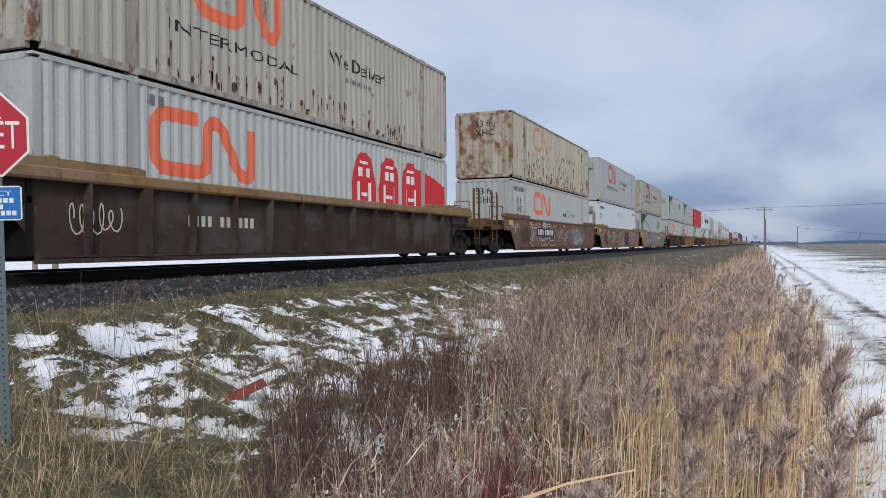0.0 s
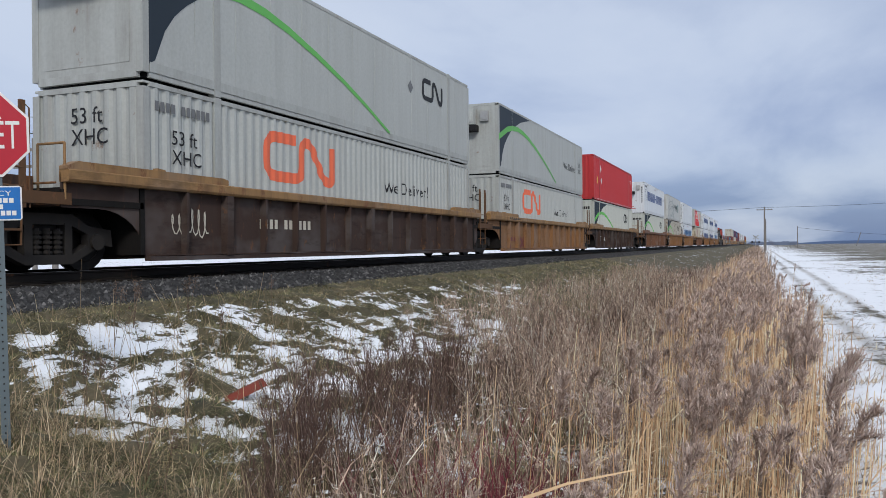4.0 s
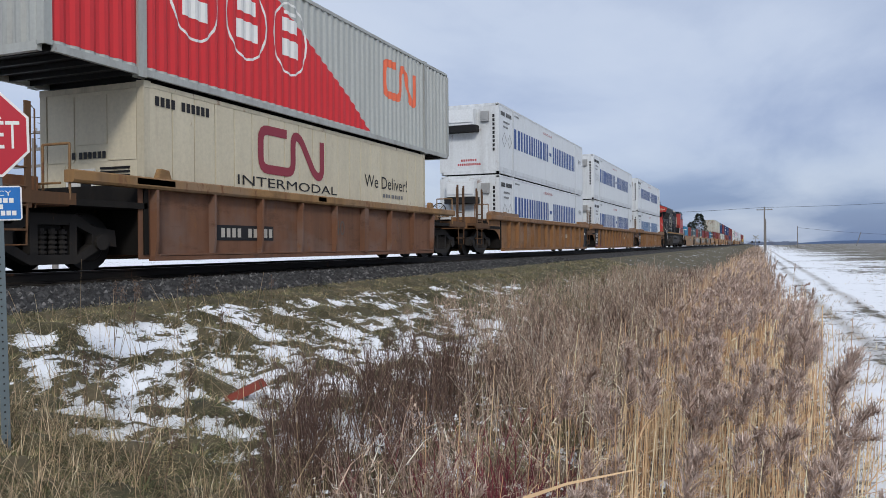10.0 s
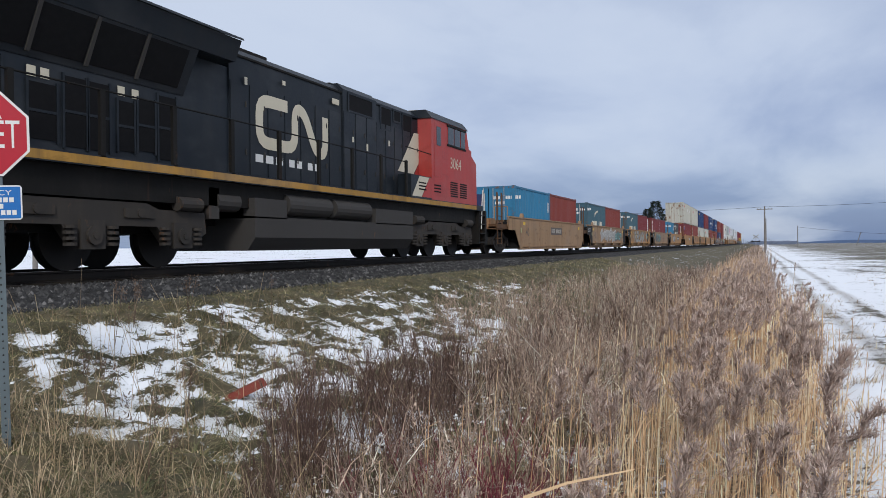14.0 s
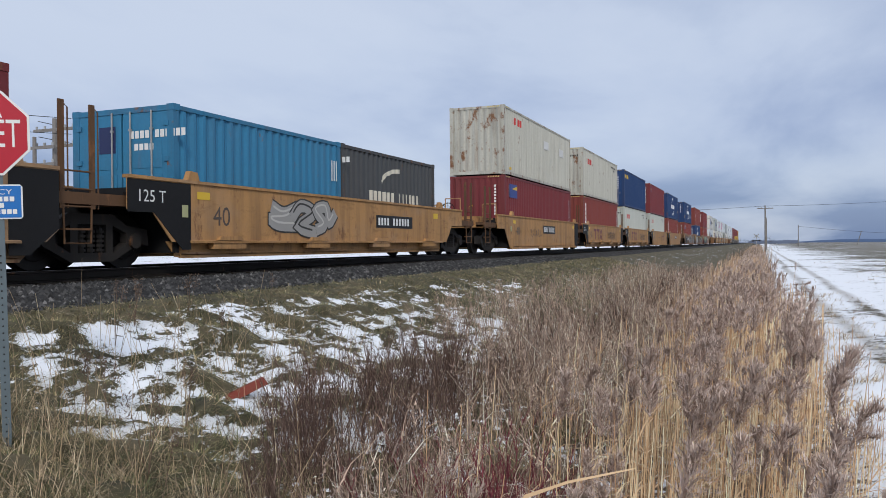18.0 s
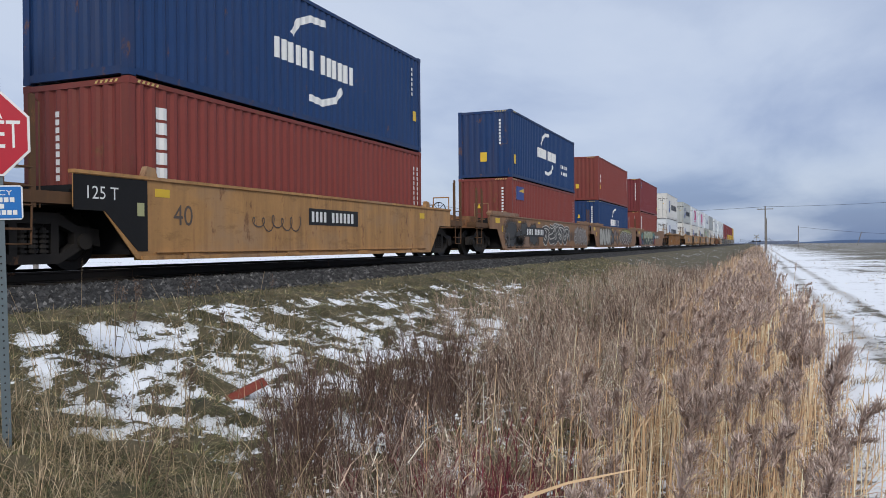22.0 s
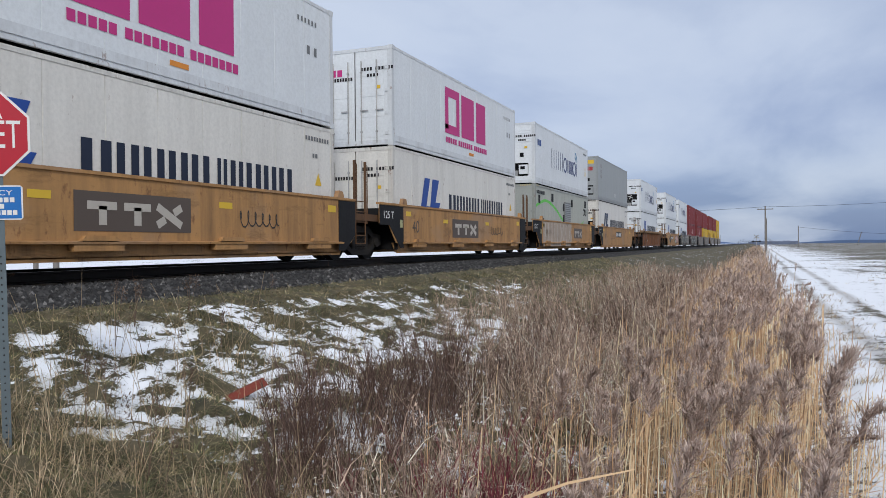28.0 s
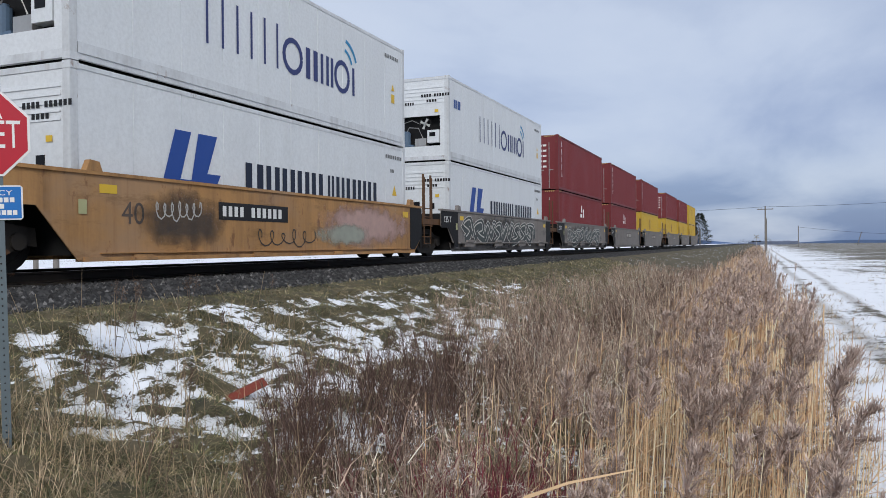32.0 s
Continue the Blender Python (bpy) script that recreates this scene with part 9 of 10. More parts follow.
def weeds():
    """Single stalks with brown seed heads standing on the bank."""
    rng = random.Random(13)
    spots = [(4.1, 7.2), (3.9, 8.4), (5.3, 6.1), (5.9, 5.0), (6.1, 4.6), (6.9, 4.4), (5.2, 7.4), (4.6, 9.3), (7.2, 4.2), (6.4, 5.4), (4.5, 6.5), (8.0, 9.8), (7.4, 11.5), (7.7, 14.0), (6.6, 16.5), (7.9, 17.2), (6.1, 19.0), (7.2, 21.0), (5.6, 24.0), (7.8, 12.6), (8.2, 15.8)]
    for x, y in spots:
        b = Blades()
        h = rng.uniform(0.55, 0.95)
        z = lie(x, y)
        top = None
        for j in range(rng.randint(1, 3)):
            way = Vector((rng.gauss(0, 0.10), rng.gauss(0, 0.10), 1)).normalized()
            pts = arch(Vector((0, 0, 0)), way, h * rng.uniform(0.8, 1), 0.08, 3)
            b.stem(pts, 0.004)
            for i in range(46):
                p = pts[-1] + Vector((rng.gauss(0, 0.022), rng.gauss(0, 0.022), rng.uniform(-0.16, 0.03)))
                w = Vector((rng.gauss(0, 1), rng.gauss(0, 1), rng.uniform(0.2, 1))).normalized()
                b.strand([p, p + w * 0.03], 0.012, 0.4)
        ob = part("weed_stalk", b.mesh("weed_stalk"), WEED, at=pose(x, y, z))
        tagged(ob, "dead brown weed stalk with a fluffy seed head", "weed", "weeds on the bank")


def shrub_mesh(seed, h, spread, n, r0=0.006):
    rng = random.Random(seed)
    b = Blades()
    for k in range(n):
        a = rng.uniform(0, 2 * math.pi)
        o = Vector((rng.gauss(0, spread * 0.3), rng.gauss(0, spread * 0.3), 0))
        lean = rng.uniform(0.05, 0.6)
        way = Vector((math.cos(a) * lean, math.sin(a) * lean, 1)).normalized()
        L = h * rng.uniform(0.55, 1.0)
        pts = [o]
        d = way
        for i in range(4):
            d = (d + Vector((rng.gauss(0, 0.10), rng.gauss(0, 0.10), 0.05))).normalized()
            pts.append(pts[-1] + d * L / 4)
        b.stem(pts, r0, 0.35)
        for j in range(7):
            i = rng.randint(1, 3)
            q = pts[i].lerp(pts[i + 1], rng.random())
            e = (d + Vector((rng.gauss(0, 0.55), rng.gauss(0, 0.55), rng.uniform(0, 0.5)))).normalized()
            l2 = L * rng.uniform(0.12, 0.35)
            mid = q + e * l2 * 0.5 + Vector((0, 0, 0.02))
            b.stem([q, mid, q + e * l2 + Vector((0, 0, 0.05))], r0 * 0.5, 0.4)
            for m in range(2):
                e2 = (e + Vector((rng.gauss(0, 0.6), rng.gauss(0, 0.6), rng.uniform(0, 0.4)))).normalized()
                b.stem([mid, mid + e2 * l2 * 0.5], r0 * 0.35, 0.4)
    return b.mesh("twigs")


SNOWFLECK = flat("snow_white", (0.85, 0.87, 0.90), 0.8)


def fleck_mesh(seed):
    rng = random.Random(seed)
    m = MB()
    for k in range(46):
        a, r = rng.uniform(0, 6.28), 0.55 * rng.random() ** 0.6
        x, y, z = r * math.cos(a), r * math.sin(a), 0.02 + 0.22 * rng.random() ** 2
        s = rng.uniform(0.012, 0.045)
        base = len(m.v)
        for d in ((1, 0, 0), (-1, 0, 0), (0, 1, 0), (0, -1, 0), (0, 0, 0.5), (0, 0, -0.4)):
            j = s * rng.uniform(0.5, 1.5)
            m.v.append((x + d[0] * j, y + d[1] * j, z + d[2] * j))
        for i, j, q in ((0, 2, 4), (2, 1, 4), (1, 3, 4), (3, 0, 4), (2, 0, 5), (1, 2, 5), (3, 1, 5), (0, 3, 5)):
            m.f.append((base + i, base + j, base + q))
    return m.mesh("snow_cover")


def shrubs():
    rng = random.Random(14)
    flecks = [fleck_mesh(60 + i) for i in range(3)]
    kinds = [shrub_mesh(31 + i, 1.0, 0.55, 42, 0.0052) for i in range(3)]
    spots = [(7.62, 5.3, 0.8), (7.95, 5.0, 0.85), (7.25, 5.9, 0.95), (7.75, 6.2, 1.05), (8.05, 6.6, 1.0), (7.4, 6.9, 0.9), (8.3, 5.7, 0.9), (8.0, 7.6, 1.05), (7.6, 8.3, 1.0), (8.35, 4.7, 0.8), (7.95, 4.4, 0.6), (8.4, 8.4, 0.9),
             (8.3, 9.6, 0.95), (8.1, 11.0, 1.0), (8.5, 12.5, 0.95), (8.0, 13.4, 0.9), (8.7, 14.6, 0.9), (8.3, 16.5, 1.0), (8.8, 18.5, 0.9), (8.2, 20.5, 0.95), (8.6, 23, 1.0), (8.1, 26, 0.95), (8.9, 29, 1.0), (8.4, 33, 1.1), (8.8, 38, 1.1)]
    for i, (x, y, h) in enumerate(spots):
        ob = thing("shrub", "leafless dark brown twiggy shrub at the ditch edge", "shrub", "shrubs along the ditch", at=pose(x, y, lie(x, y) - 0.03, 0, 0, rng.uniform(0, 360)) @ Matrix.Scale(h, 4))
        part("crown", kinds[i % 3], TWIG, ob)
        if y < 12:
            part("snow_cover", flecks[i % 3], SNOWFLECK, ob, "clots of snow caught on twigs")["kind"] = "stuff"
    red = shrub_mesh(44, 0.8, 0.5, 20, 0.0055)
    for x, y, h in ((9.62, 4.5, 1.15), (9.4, 4.3, 1.1), (9.5, 4.8, 1.15), (9.3, 4.7, 1.05), (9.75, 4.2, 1.1)):
        ob = thing("shrub", "low bare shrub with dark red twigs", "shrub", "shrubs along the ditch", at=pose(x, y, lie(x, y) - 0.03, 0, 0, rng.uniform(0, 360)) @ Matrix.Scale(h, 4))
        part("crown", red, REDTWIG, ob)
        part("snow_cover", flecks[0], SNOWFLECK, ob, "clots of snow caught on twigs")["kind"] = "stuff"


SWAYERS = []


def reed(bs, bp, rng, base, h, detail, off=0.0):
    """One reed: stalk, a few dry leaves and a drooping plume."""
    way = Vector((rng.gauss(0.04, 0.05), rng.gauss(0.0, 0.05), 1)).normalized()
    pts = arch(base, way, h, rng.uniform(0.0, 0.10), 3)
    w = 0.0045 if detail > 1 else 0.008 if detail else 0.02
    if detail:
        bs.stem(pts, w, 0.5)
    else:
        bs.strand(pts, w, 0.5, Vector((1, 0.3, 0)))
    for k in range(2 if detail > 1 else 1):
        q = pts[rng.randint(0, 2)].lerp(pts[-1], rng.uniform(0, 0.6))
        a = rng.gauss(0.2, 1.2)
        lw = Vector((math.cos(a), math.sin(a), rng.uniform(0.3, 1.6))).normalized()
        bs.strand(arch(q, lw, rng.uniform(0.18, 0.42), rng.uniform(0.4, 1.2), 3), (0.012 if detail > 1 else 0.02) * rng.uniform(0.6, 1.2))
    if rng.random() < (0.22 if detail > 1 else 0.27 if detail else 0.2) * (0.25 if base.x + off < 10.0 else 1.0):
        top = pts[-1]
        lee = Vector((0.9, -0.25, 0)) + Vector((rng.gauss(0, 0.3), rng.gauss(0, 0.4), 0))
        d = (Vector((0, 0, 1)) + lee * rng.uniform(-0.1, 0.22)).normalized()
        ln = rng.uniform(0.17, 0.29)
        nod = rng.uniform(0.0, 0.7)
        n = 58 if detail > 1 else 20 if detail else 6
        wide = rng.uniform(0.9, 1.4)
        for k in range(n):
            t = (k + rng.random()) / n
            p = top + d * (ln * t) + lee * (0.35 * nod * ln * t ** 2.5) - Vector((0, 0, 0.55 * nod)) * ln * t ** 3
            full = math.sin(math.pi * min(1.0, 0.14 + 0.80 * t ** 0.8))
            # feathery branchlets sweep up the stem and over to the lee side
            e = (d * 0.9 + lee * rng.uniform(-0.15, 0.32) + Vector((rng.gauss(0, 0.24), rng.gauss(0, 0.24), 0))).normalized()
            s = (0.035 + rng.uniform(0.06, 0.10) * full) * wide
            br = arch(p, e, s, rng.uniform(0.2, 0.9), 2)
            bp.strand(br, 0.010 if detail > 1 else 0.022 if detail else 0.04, 0.25)
            for j in range(7 if detail > 1 else 3 if detail else 1):
                q = br[0].lerp(br[2], rng.random())
                f = (e * 0.9 + Vector((rng.gauss(0, 0.35), rng.gauss(0, 0.35), rng.gauss(-0.15, 0.3)))).normalized()
                bp.strand([q, q + f * rng.uniform(0.02, 0.04)], 0.006 if detail > 1 else 0.011 if detail else 0.02, 0.2)


def reeds():
    rng = random.Random(15)
    # near stands sway on their own foot; the far bed stands still
    for iy in range(6):
        for ix in range(4):
            x0, y0 = 9.0 + ix * 0.76, 2.1 + iy * 1.9
            bs, bp = Blades(), Blades()
            foot = Vector((x0 + 0.38, y0 + 0.95, lie(x0 + 0.38, y0 + 0.95)))
            count = (40, 110, 125, 80)[ix]
            for k in range(count):
                x, y = x0 + rng.uniform(-0.1, 0.84), y0 + rng.uniform(-0.1, 2.0)
                edge = 9.75 + 0.02 * y + 0.35 * noise.noise((y * 0.6, 3.0, 1.0))
                if math.hypot(x - 11.0, y) < 2.3 or x > 11.5 - 0.012 * y + rng.gauss(0, 0.12) or (x < edge and rng.random() < 0.75):
                    continue
                base = Vector((x, y, lie(x, y) - 0.02)) - foot
                hh = rng.uniform(0.95, 1.42) if x > 10.0 else rng.uniform(0.65, 1.2)
                reed(bs, bp, rng, base, hh * (0.88 if y < 3.5 else 1.0), 2 if y < 8 else 1, foot.x)
            if not bs.v:
                continue
            st = thing("reed_stand", "stand of dry tan reeds with grey-brown drooping plumes", "reeds", "reeds in the ditch", at=Matrix.Translation(foot), kind="stuff")
            part("stalks", bs.mesh("stalks"), REED, st)
            if bp.v:
                part("plumes", bp.mesh("plumes"), PLUME, st, "fluffy grey-brown plumes")
            SWAYERS.append((st, foot, rng.random() * 6.28, rng.uniform(0.8, 1.5)))
    # a broken reed bent over level
    bb = Blades()
    bb.stem([Vector((10.02, 3.15, -1.82)), Vector((10.08, 3.05, -1.1)), Vector((10.12, 3.0, -0.66))], 0.006, 0.8)
    bb.strand([Vector((10.12, 3.0, -0.66)), Vector((10.3, 3.0, -0.58)), Vector((10.56, 3.0, -0.50))], 0.018, 0.3, Vector((0, 0.5, 1)))
    tagged(part("broken_reed", bb.mesh("broken_reed"), REED), "pale broken reed bent over among dry stalks", "reed")
    bs, bp = Blades(), Blades()
    for k in range(3600):
        y = 13.4 + 42 * rng.random() ** 1.35
        x = rng.gauss(10.4, 0.6)
        if not 9.3 < x < 11.35:
            continue
        reed(bs, bp, rng, Vector((x, y, lie(x, y))), rng.uniform(0.85, 1.4), 1 if y < 26 else 0)
    for k in range(3000):
        y = 55 + 190 * rng.random() ** 1.2
        x = rng.gauss(10.3, 0.55)
        reed(bs, bp, rng, Vector((x, y, lie(x, y))), rng.uniform(0.85, 1.45), 0)
    st = thing("reed_bed", "long bed of dry reeds along the ditch", "reeds", at=pose(0, 0, 0), kind="stuff")
    part("stalks", bs.mesh("stalks"), REEDFAR, st)
    part("plumes", bp.mesh("plumes"), PLUME, st, "fluffy grey-brown plumes")
    bs, bp = Blades(), Blades()
    for k in range(80):
        y = 3.6 + 22 * rng.random() ** 1.4
        x = rng.gauss(11.6, 0.22) + 0.004 * y
        if x < 11.3 or math.hypot(x - 11, y) < 2.7:
            continue
        reed(bs, bp, rng, Vector((x, y, lie(x, y))), rng.uniform(0.6, 1.05) if x < 11.9 else rng.uniform(0.4, 0.8), 2 if y < 9 else 1)
    st = thing("reed_bed", "thin edge of tall dry reeds beside the snowy field", "reeds", at=pose(0, 0, 0), kind="stuff")
    part("stalks", bs.mesh("stalks"), REED, st)
    part("plumes", bp.mesh("plumes"), PLUME, st, "fluffy grey-brown plumes")
    # stubble and clods that poke through the field's snow
    b = Blades()
    for k in range(9000):
        y = 3 + 75 * rng.random() ** 1.5
        x = rng.uniform(11.6, 15 + y * 0.3)
        if noise.noise((x * 1.4, y * 0.8, 9.0)) < rng.uniform(-0.1, 0.5) or (x < 15 and rng.random() < 0.75):
            continue
        base = Vector((x, y, lie(x, y)))
        a = rng.uniform(0, 6.28)
        b.strand(arch(base, Vector((0.6 * math.cos(a), 0.6 * math.sin(a), 1)).normalized(), rng.uniform(0.04, 0.13), 0.4, 2), 0.008 + y * 0.0004)
    # thicker sprigs along the field's edge
    for k in range(11000):
        y = 2.6 + 26 * rng.random() ** 1.5
        x = 11.35 + abs(rng.gauss(0, 0.75)) + 0.01 * y
        if noise.noise((x * 2.6, y * 1.3, 19.0)) < rng.uniform(-0.25, 0.45) or math.hypot(x - 11.0, y) < 2.3:
            continue
        base = Vector((x, y, lie(x, y) - 0.01))
        a = rng.gauss(0.3, 1.2)
        b.strand(arch(base, Vector((0.7 * math.cos(a), 0.7 * math.sin(a), 1)).normalized(), rng.uniform(0.08, 0.34), rng.uniform(0.3, 1.0), 2), 0.005 + y * 0.0004)
    tagged(part("field_stubble", b.mesh("field_stubble"), STRAW), "sparse straw stubble poking through field snow", "stubble", kind="stuff")


bank_grass()
dry_grass()
weed_tangle()
weeds()
shrubs()
reeds()


# ---- road sign, line-side poles, far trees and hills ----
SIGNRED = flat("sign_red", (0.47, 0.012, 0.030), 0.35)
SIGNWHITE = flat("sign_white", (0.80, 0.80, 0.78), 0.35)
SIGNBLUE = flat("sign_blue", (0.012, 0.16, 0.50), 0.35)
POLEWOOD = paint("weathered_pole", (0.20, 0.185, 0.17), 0.85, 0.3)
WIRE = flat("wire_dark", (0.03, 0.03, 0.03))


def stop_sign():
    base = Vector((6.02, 3.98, -1.13))
    turn = pose(0, 0, 0, 0, -1.2, 37)
    c = thing("stop_sign", "red octagonal stop sign with a blue plate on a perforated post", "road sign", at=Matrix.Translation(base) @ turn)
    # the face looks along local -y; right of it is +x
    body = MB().prism([(-0.03, -0.02), (-0.015, -0.02), (-0.012, 0.018), (0.012, 0.018), (0.015, -0.02), (0.03, -0.02), (0.03, -0.026), (-0.03, -0.026)], "z", -0.3, 2.72)
    part("post", body, paint("sign_post_grey", (0.12, 0.155, 0.175), 0.5, 0.3, 0.03), c, "blue-grey steel channel post")
    for k in range(28):
        part("post_hole", shared("post_hole", lambda: MB().cyl((0, -0.0275, 0), "y", 0.006, 0.002, 8)), DARK, c, at=pose(0, 0, 0.08 + 0.05 * k))
    R = 0.30 / math.cos(math.pi / 8)
    zc = 2.30
    def octagon(r):
        return [(r * math.cos(math.pi / 8 + k * math.pi / 4) - 0.085, zc + r * math.sin(math.pi / 8 + k * math.pi / 4)) for k in range(8)]
    part("face", MB().prism(octagon(R), "y", -0.034, -0.030), SIGNWHITE, c, "white rim")
    part("red_field", MB().prism(octagon(R - 0.018), "y", -0.0365, -0.0345), SIGNRED, c, "red field")
    Marks().text("ARR\u00caT", -0.325, zc - 0.10, 0.25, 0.48).lay("lettering", SIGNWHITE, c, -0.0385, "end")
    part("blue_plate", MB().prism([(-0.33, 1.69), (0.14, 1.69), (0.155, 1.705), (0.155, 1.92), (0.14, 1.935), (-0.33, 1.935), (-0.345, 1.92), (-0.345, 1.705)], "y", -0.034, -0.031), SIGNWHITE, c, "white rim")
    part("blue_field", MB().box(-0.335, -0.0365, 1.70, 0.145, -0.0345, 1.925), SIGNBLUE, c, "blue field")
    Marks().text("EMERGENCY", -0.31, 1.865, 0.036, 0.40).bars([0.03] * 5, -0.08, 1.815, 0.034, 0.008).bars([0.03] * 4, -0.11, 1.770, 0.034, 0.008).bars([0.028] * 6, -0.09, 1.725, 0.034, 0.008).lay("lettering", SIGNWHITE, c, -0.0385, "end")
    for z in (1.81, 2.2, 2.42):
        part("bolt", shared("bolt", lambda: MB().cyl((0, -0.041, 0), "y", 0.009, 0.004, 8)), GALV, c, at=pose(0, 0, z))


def utility_pole(x, y, h, arms=1, lean=0.0, r=0.14, label="weathered wooden utility pole with crossarm and insulators"):
    c = thing("utility_pole", label, "utility pole", "poles along the line", at=pose(x, y, lie(x, y) - 0.2, 0, lean, 0))
    part("shaft", MB().cyl((0, 0, h / 2), "z", r, h / 2, 10, r * 0.7), POLEWOOD, c)
    for k in range(arms):
        z = h - 0.5 - 0.75 * k
        part("crossarm", MB().box(-1.25, -0.06, z - 0.06, 1.25, 0.06, z + 0.06), POLEWOOD, c)
        for a in (-1.1, -0.6, 0.6, 1.1):
            part("insulator", shared("insulator", lambda: MB().cyl((0, 0, 0.12), "z", 0.05, 0.08, 8)), GALV, c, at=pose(a, 0, z))
    return c


def wire(name, a, b, sag, r):
    a, b = Vector(a), Vector(b)
    pts = [a.lerp(b, t / 12) - Vector((0, 0, 4 * sag * (t / 12) * (1 - t / 12))) for t in range(13)]
    tagged(part(name, MB().tube(pts, r, 4), WIRE), "thin dark overhead wire between poles", "wire")


def line_side():
    utility_pole(11.95, 141.0, 8.2, 1, r=0.15)
    utility_pole(12.8, 222.0, 8.4, 0, r=0.15, label="weathered bare wooden utility pole")
    utility_pole(24.0, 307.0, 8.0, 0, r=0.17, label="weathered bare wooden utility pole")
    utility_pole(61.0, 484.0, 8.0, 0, 16, r=0.24, label="leaning weathered wooden pole in a field")
    wire("overhead_wire", (11.95, 141.0, 6.4), (75.0, 170.0, 11.8), 1.2, 0.03)
    wire("overhead_wire", (-60.0, 105.0, 5.6), (11.95, 141.0, 6.4), 1.0, 0.03)
    wire("overhead_wire", (24.0, 307.0, 6.0), (120.0, 330.0, 5.2), 3.0, 0.05)
    # double pole beyond the track
    utility_pole(-18.3, 25.9, 7.4, 2, r=0.14)
    utility_pole(-19.2, 25.6, 6.6, 2, r=0.12)
    for k, z in enumerate((6.7, 6.0)):
        wire("overhead_wire", (-19.3, 25.9, z - 0.6), (-30.0, 190.0, z), 1.5, 0.018)
        wire("overhead_wire", (-17.3, 25.9, z - 0.6), (-40.0, -60.0, z), 1.5, 0.018)
    # a crossing post with crossed boards, far along the line
    c = thing("crossing_sign", "white crossed boards on a post beside a far crossing", "railway sign", at=pose(10.5, 161, lie(10.5, 161)))
    part("post", MB().cyl((0, 0, 1.8), "z", 0.06, 1.8, 8), GALV, c)
    for a in (35, -35):
        part("board", MB().box(-0.6, -0.05, -0.08, 0.6, -0.02, 0.08), GALV, c, at=pose(0, 0, 3.4, 0, a, 0))
    part("lamp_arm", MB().box(-0.7, -0.1, 2.4, 0.7, 0.0, 2.55).cyl((-0.6, -0.12, 2.48), "y", 0.2, 0.05, 10).cyl((0.6, -0.12, 2.48), "y", 0.2, 0.05, 10), DARK, c)
    # white marker post beyond the rails
    p = thing("marker_post", "short grey marker post standing in snow beyond the track", "post", at=pose(-6.2, 12.6, lie(-6.2, 12.6)))
    part("shaft", MB().box(-0.09, -0.09, -0.1, 0.09, 0.09, 1.0), GALV, p)


def debris():
    """A broken length of rusty red drain pipe lying on the bank."""
    x, y = 6.10, 6.58
    z = lie(x, y) + 0.05
    m = MB()
    for k in range(5):
        a0, a1 = -0.2 + k * 0.55, -0.2 + (k + 1) * 0.55
        r0, r1 = 0.085, 0.075
        for s0, s1 in ((-0.27, 0.27),):
            P = lambda a, r, t: (t, r * math.cos(a), r * math.sin(a))
            m.face([P(a0, r0, s0), P(a1, r0, s0), P(a1, r0, s1), P(a0, r0, s1)])
            m.face([P(a0, r1, s1), P(a1, r1, s1), P(a1, r1, s0), P(a0, r1, s0)])
    for s0 in (-0.27, 0.27):
        for k in range(5):
            a0, a1 = -0.2 + k * 0.55, -0.2 + (k + 1) * 0.55
            m.face([(s0, 0.085 * math.cos(a0), 0.085 * math.sin(a0)), (s0, 0.085 * math.cos(a1), 0.085 * math.sin(a1)), (s0, 0.075 * math.cos(a1), 0.075 * math.sin(a1)), (s0, 0.075 * math.cos(a0), 0.075 * math.sin(a0))])
    ob = part("pipe_fragment", m, paint("rusty_red", (0.22, 0.045, 0.030), 0.75, 0.4, 0.3), at=pose(x, y, z + 0.02, 25, -20, 58))
    tagged(ob, "broken rusty red pipe piece lying in snowy grass", "debris")


EVERGREEN = straw_mat("evergreen", [(0.0, (0.008, 0.014, 0.010)), (0.6, (0.018, 0.030, 0.018)), (1.0, (0.035, 0.05, 0.028))])
FARWOOD = straw_mat("far_bushes", [(0.0, (0.045, 0.032, 0.028)), (1.0, (0.11, 0.085, 0.07))])


def far_tree(x, y, h, seed, mat_=None, bush=False):
    rng = random.Random(seed)
    z = lie(x, y)
    c = thing("shrub_clump" if bush else "tree", "bare brown bush beside the line" if bush else "dark evergreen tree behind the railway", "bush" if bush else "tree", at=pose(x, y, z))
    b = Blades()
    if not bush:
        part("trunk", MB().cyl((0, 0, h * 0.3), "z", 0.22, h * 0.3, 8, 0.12), POLEWOOD, c)
    for k in range(3000 if not bush else 500):
        t = rng.random() ** 0.8
        if bush:
            r = h * 0.75 * math.sqrt(max(0.05, 1 - t)) * rng.random() ** 0.5
        else:
            r = h * 0.42 * (1.05 - t) ** 0.7 * (0.85 + 0.15 * math.sin(t * 40 + seed)) * rng.random() ** 0.35
        a = rng.uniform(0, 6.28)
        p = Vector((r * math.cos(a), r * math.sin(a), h * (0.08 + 0.92 * t)))
        e = Vector((math.cos(a), math.sin(a), rng.uniform(-0.4, 0.7))).normalized()
        b.strand([p, p + e * h * 0.05], h * (0.018 if not bush else 0.015), 0.3, Vector((rng.gauss(0, 1), rng.gauss(0, 1), rng.gauss(0, 0.6))))
    part("crown", b.mesh("crown"), mat_ or EVERGREEN, c)


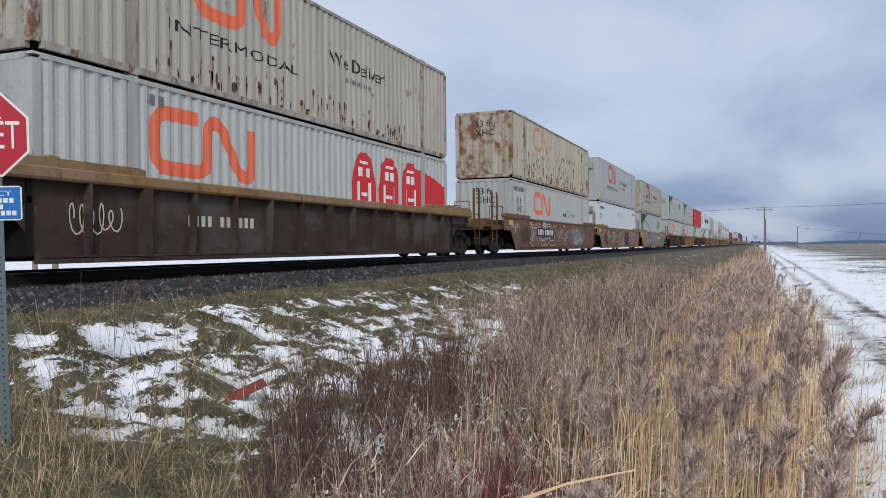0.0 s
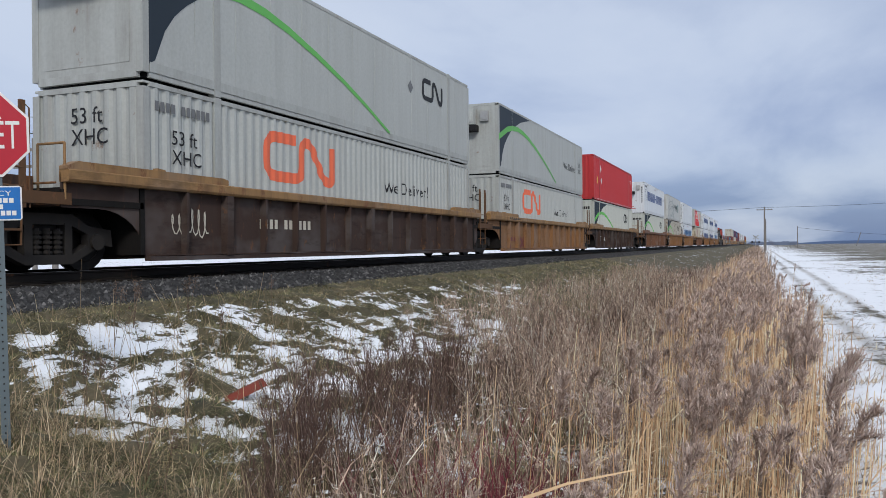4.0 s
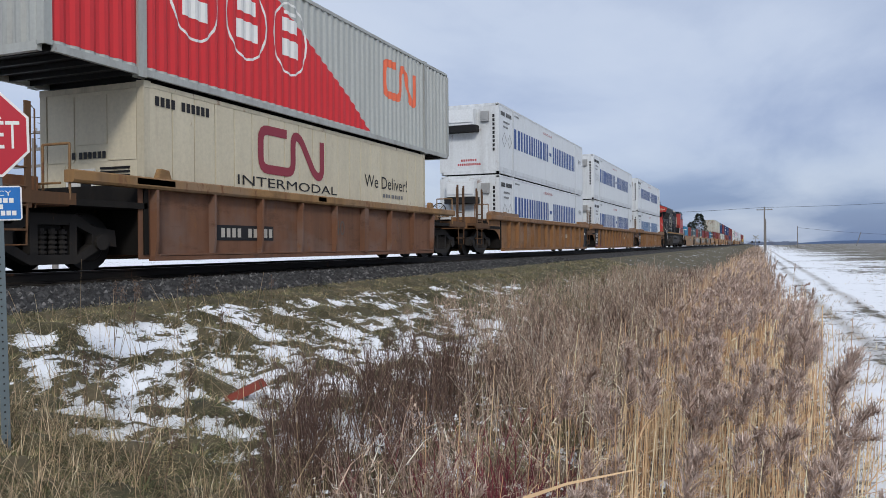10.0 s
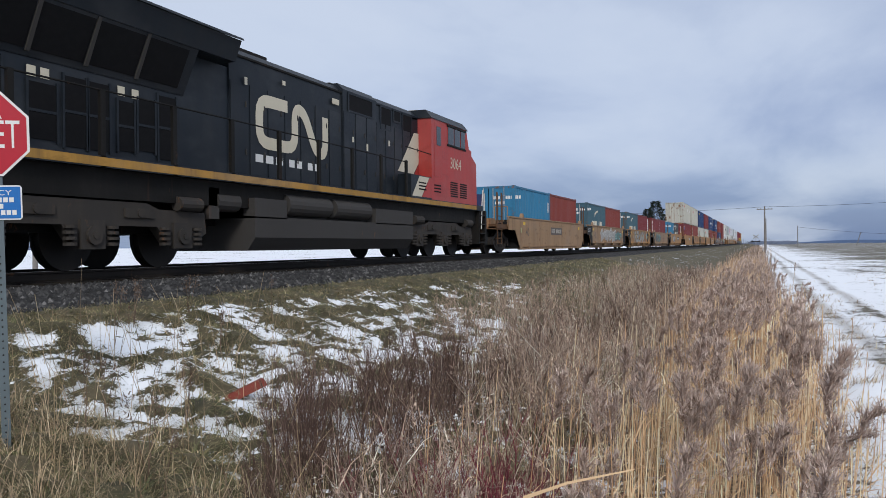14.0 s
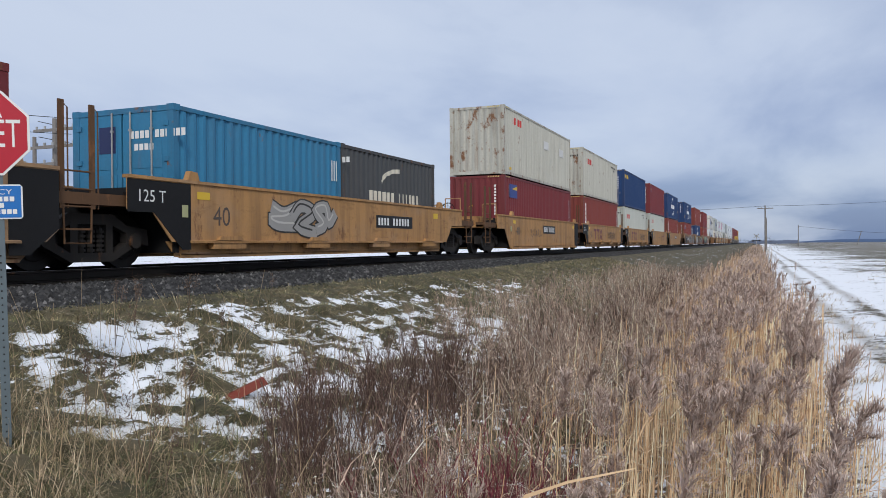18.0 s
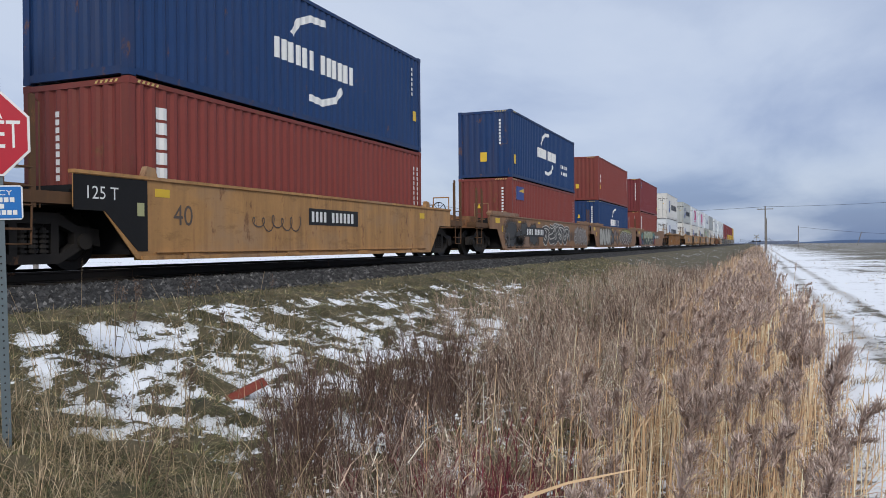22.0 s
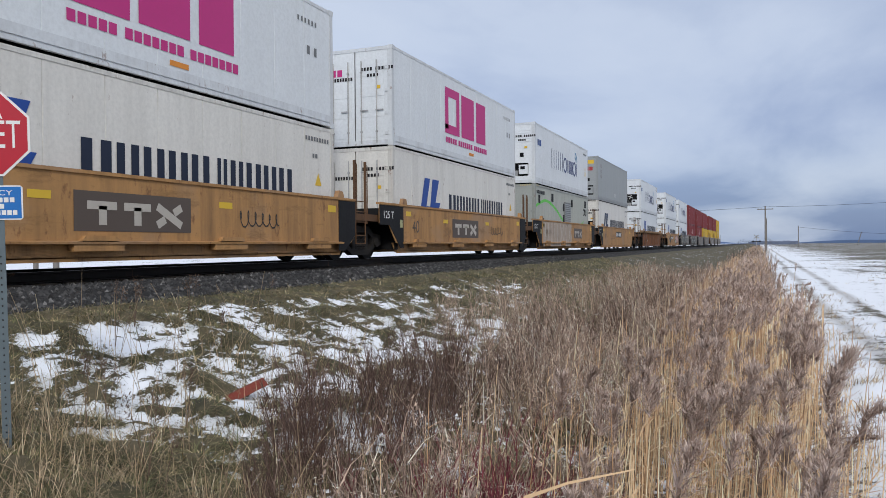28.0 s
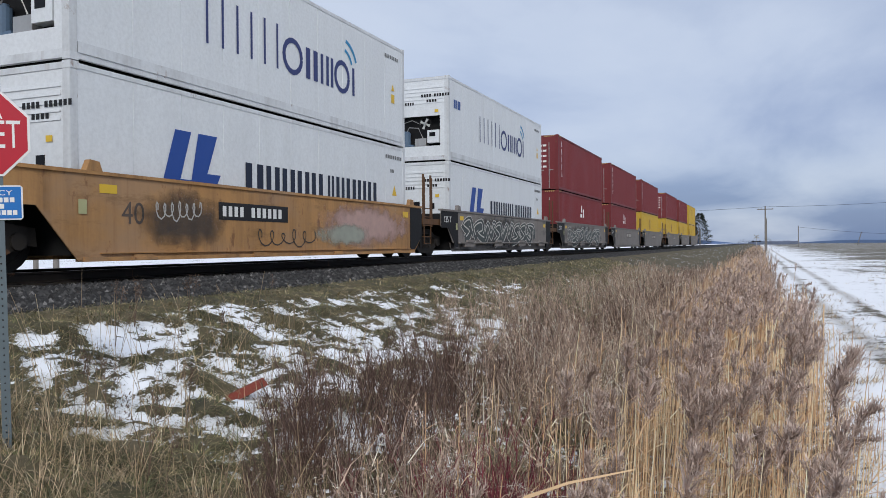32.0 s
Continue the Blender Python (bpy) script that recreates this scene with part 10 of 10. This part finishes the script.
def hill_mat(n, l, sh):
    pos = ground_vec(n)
    # the blue of distance haze is put into the hills' base colour
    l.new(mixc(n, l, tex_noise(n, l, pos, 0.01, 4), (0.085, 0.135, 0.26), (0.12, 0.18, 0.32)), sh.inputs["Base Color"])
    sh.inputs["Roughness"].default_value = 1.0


def far_things():
    for k, (x, y, h) in enumerate(((-8.6, 165.0, 10.0), (-10.6, 168.0, 8.6), (-6.6, 172.0, 7.6), (-1.5, 186.0, 7.8), (-3.5, 190.0, 6.0))):
        far_tree(x, y, h, k)
    for k, (x, y, h) in enumerate(((12.3, 139.0, 2.6), (13.2, 143.0, 2.1), (11.2, 145.0, 2.0), (16.5, 150.0, 1.8), (19.0, 160.0, 1.6), (9.5, 140.0, 2.5), (7.8, 170.0, 2.6))):
        far_tree(x, y, h, 20 + k, FARWOOD, True)
    # low brush beyond the rails
    b = Blades()
    rng = random.Random(33)
    for k in range(5200):
        y = rng.uniform(15, 95)
        x = -8.5 - rng.random() * 5 - max(0, y - 30) * 0.1
        z = lie(x, y)
        clump = 0.3 + 0.7 * max(0.0, noise.noise((y * 0.35, 0.5, 0)))
        w = Vector((rng.gauss(0, 0.35), rng.gauss(0, 0.35), 1)).normalized()
        b.strand(arch(Vector((x, y, z)), w, rng.uniform(0.3, 1.0) * clump, 0.2, 2), 0.02)
    for k in range(1500):
        y = rng.uniform(48, 125)
        x = rng.gauss(10.4, 0.55)
        w = Vector((rng.gauss(0, 0.3), rng.gauss(0, 0.3), 1)).normalized()
        b.strand(arch(Vector((x, y, lie(x, y))), w, rng.uniform(0.9, 1.85), 0.15, 2), 0.05)
    tagged(part("line_side_brush", b.mesh("line_side_brush"), FARWOOD), "low dark brown brush along the railway", "brush", kind="stuff")
    # woods on the horizon, and hills behind them, with haze painted into their colours
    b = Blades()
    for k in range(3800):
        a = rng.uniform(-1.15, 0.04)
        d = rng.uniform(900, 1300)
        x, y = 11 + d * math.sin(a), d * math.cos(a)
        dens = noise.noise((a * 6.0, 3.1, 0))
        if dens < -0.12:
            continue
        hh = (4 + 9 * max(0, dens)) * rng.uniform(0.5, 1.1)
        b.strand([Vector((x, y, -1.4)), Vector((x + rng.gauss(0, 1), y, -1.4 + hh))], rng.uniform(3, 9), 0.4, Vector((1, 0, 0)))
    tagged(part("far_woods", b.mesh("far_woods"), mat("far_woods_painted_haze", hill_mat_dark)), "distant woods along the horizon, painted blue-grey for haze", "woods", kind="stuff")
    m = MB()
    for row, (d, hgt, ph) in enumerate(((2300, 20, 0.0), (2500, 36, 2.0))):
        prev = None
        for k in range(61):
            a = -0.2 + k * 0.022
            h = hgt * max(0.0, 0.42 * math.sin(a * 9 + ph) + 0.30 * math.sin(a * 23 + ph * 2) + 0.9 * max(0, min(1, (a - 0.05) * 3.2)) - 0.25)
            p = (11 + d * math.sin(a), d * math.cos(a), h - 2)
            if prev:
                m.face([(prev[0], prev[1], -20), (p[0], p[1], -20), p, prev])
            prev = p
    tagged(part("backdrop_hills", m, mat("hill_painted_haze", hill_mat)), "low hills on the horizon, painted blue for haze", "hills", kind="structure")


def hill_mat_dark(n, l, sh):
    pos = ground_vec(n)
    # blue-grey base colour stands in for the haze over far woods
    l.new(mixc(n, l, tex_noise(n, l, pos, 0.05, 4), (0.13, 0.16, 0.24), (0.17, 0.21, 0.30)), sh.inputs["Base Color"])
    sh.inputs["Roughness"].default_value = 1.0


stop_sign()
line_side()
debris()
far_things()


# ---- the run ----
def run(t):
    return 20.805 * t - 0.009367 * (t * t - 32 * t)


def motions():
    times = [0, 4, 8, 12, 16, 20, 24, 28, 32]
    for ob, q, z in MOVERS:
        walk(ob, [(t, pose(0, q - run(t), z)) for t in times])
    # the near reeds rock in the wind
    for st, foot, ph, amp in SWAYERS:
        rows = []
        for k in range(41):
            t = k * 0.8
            gust = 0.6 + 0.4 * math.sin(t * 0.55 + foot.y * 0.2)
            rows.append((t, Matrix.Translation(foot) @ pose(0, 0, 0, amp * 0.8 * gust * math.sin(1.9 * t + ph), 0.8 + amp * 1.1 * gust * math.sin(2.3 * t + ph * 1.7), 0)))
        walk(st, rows)


motions()
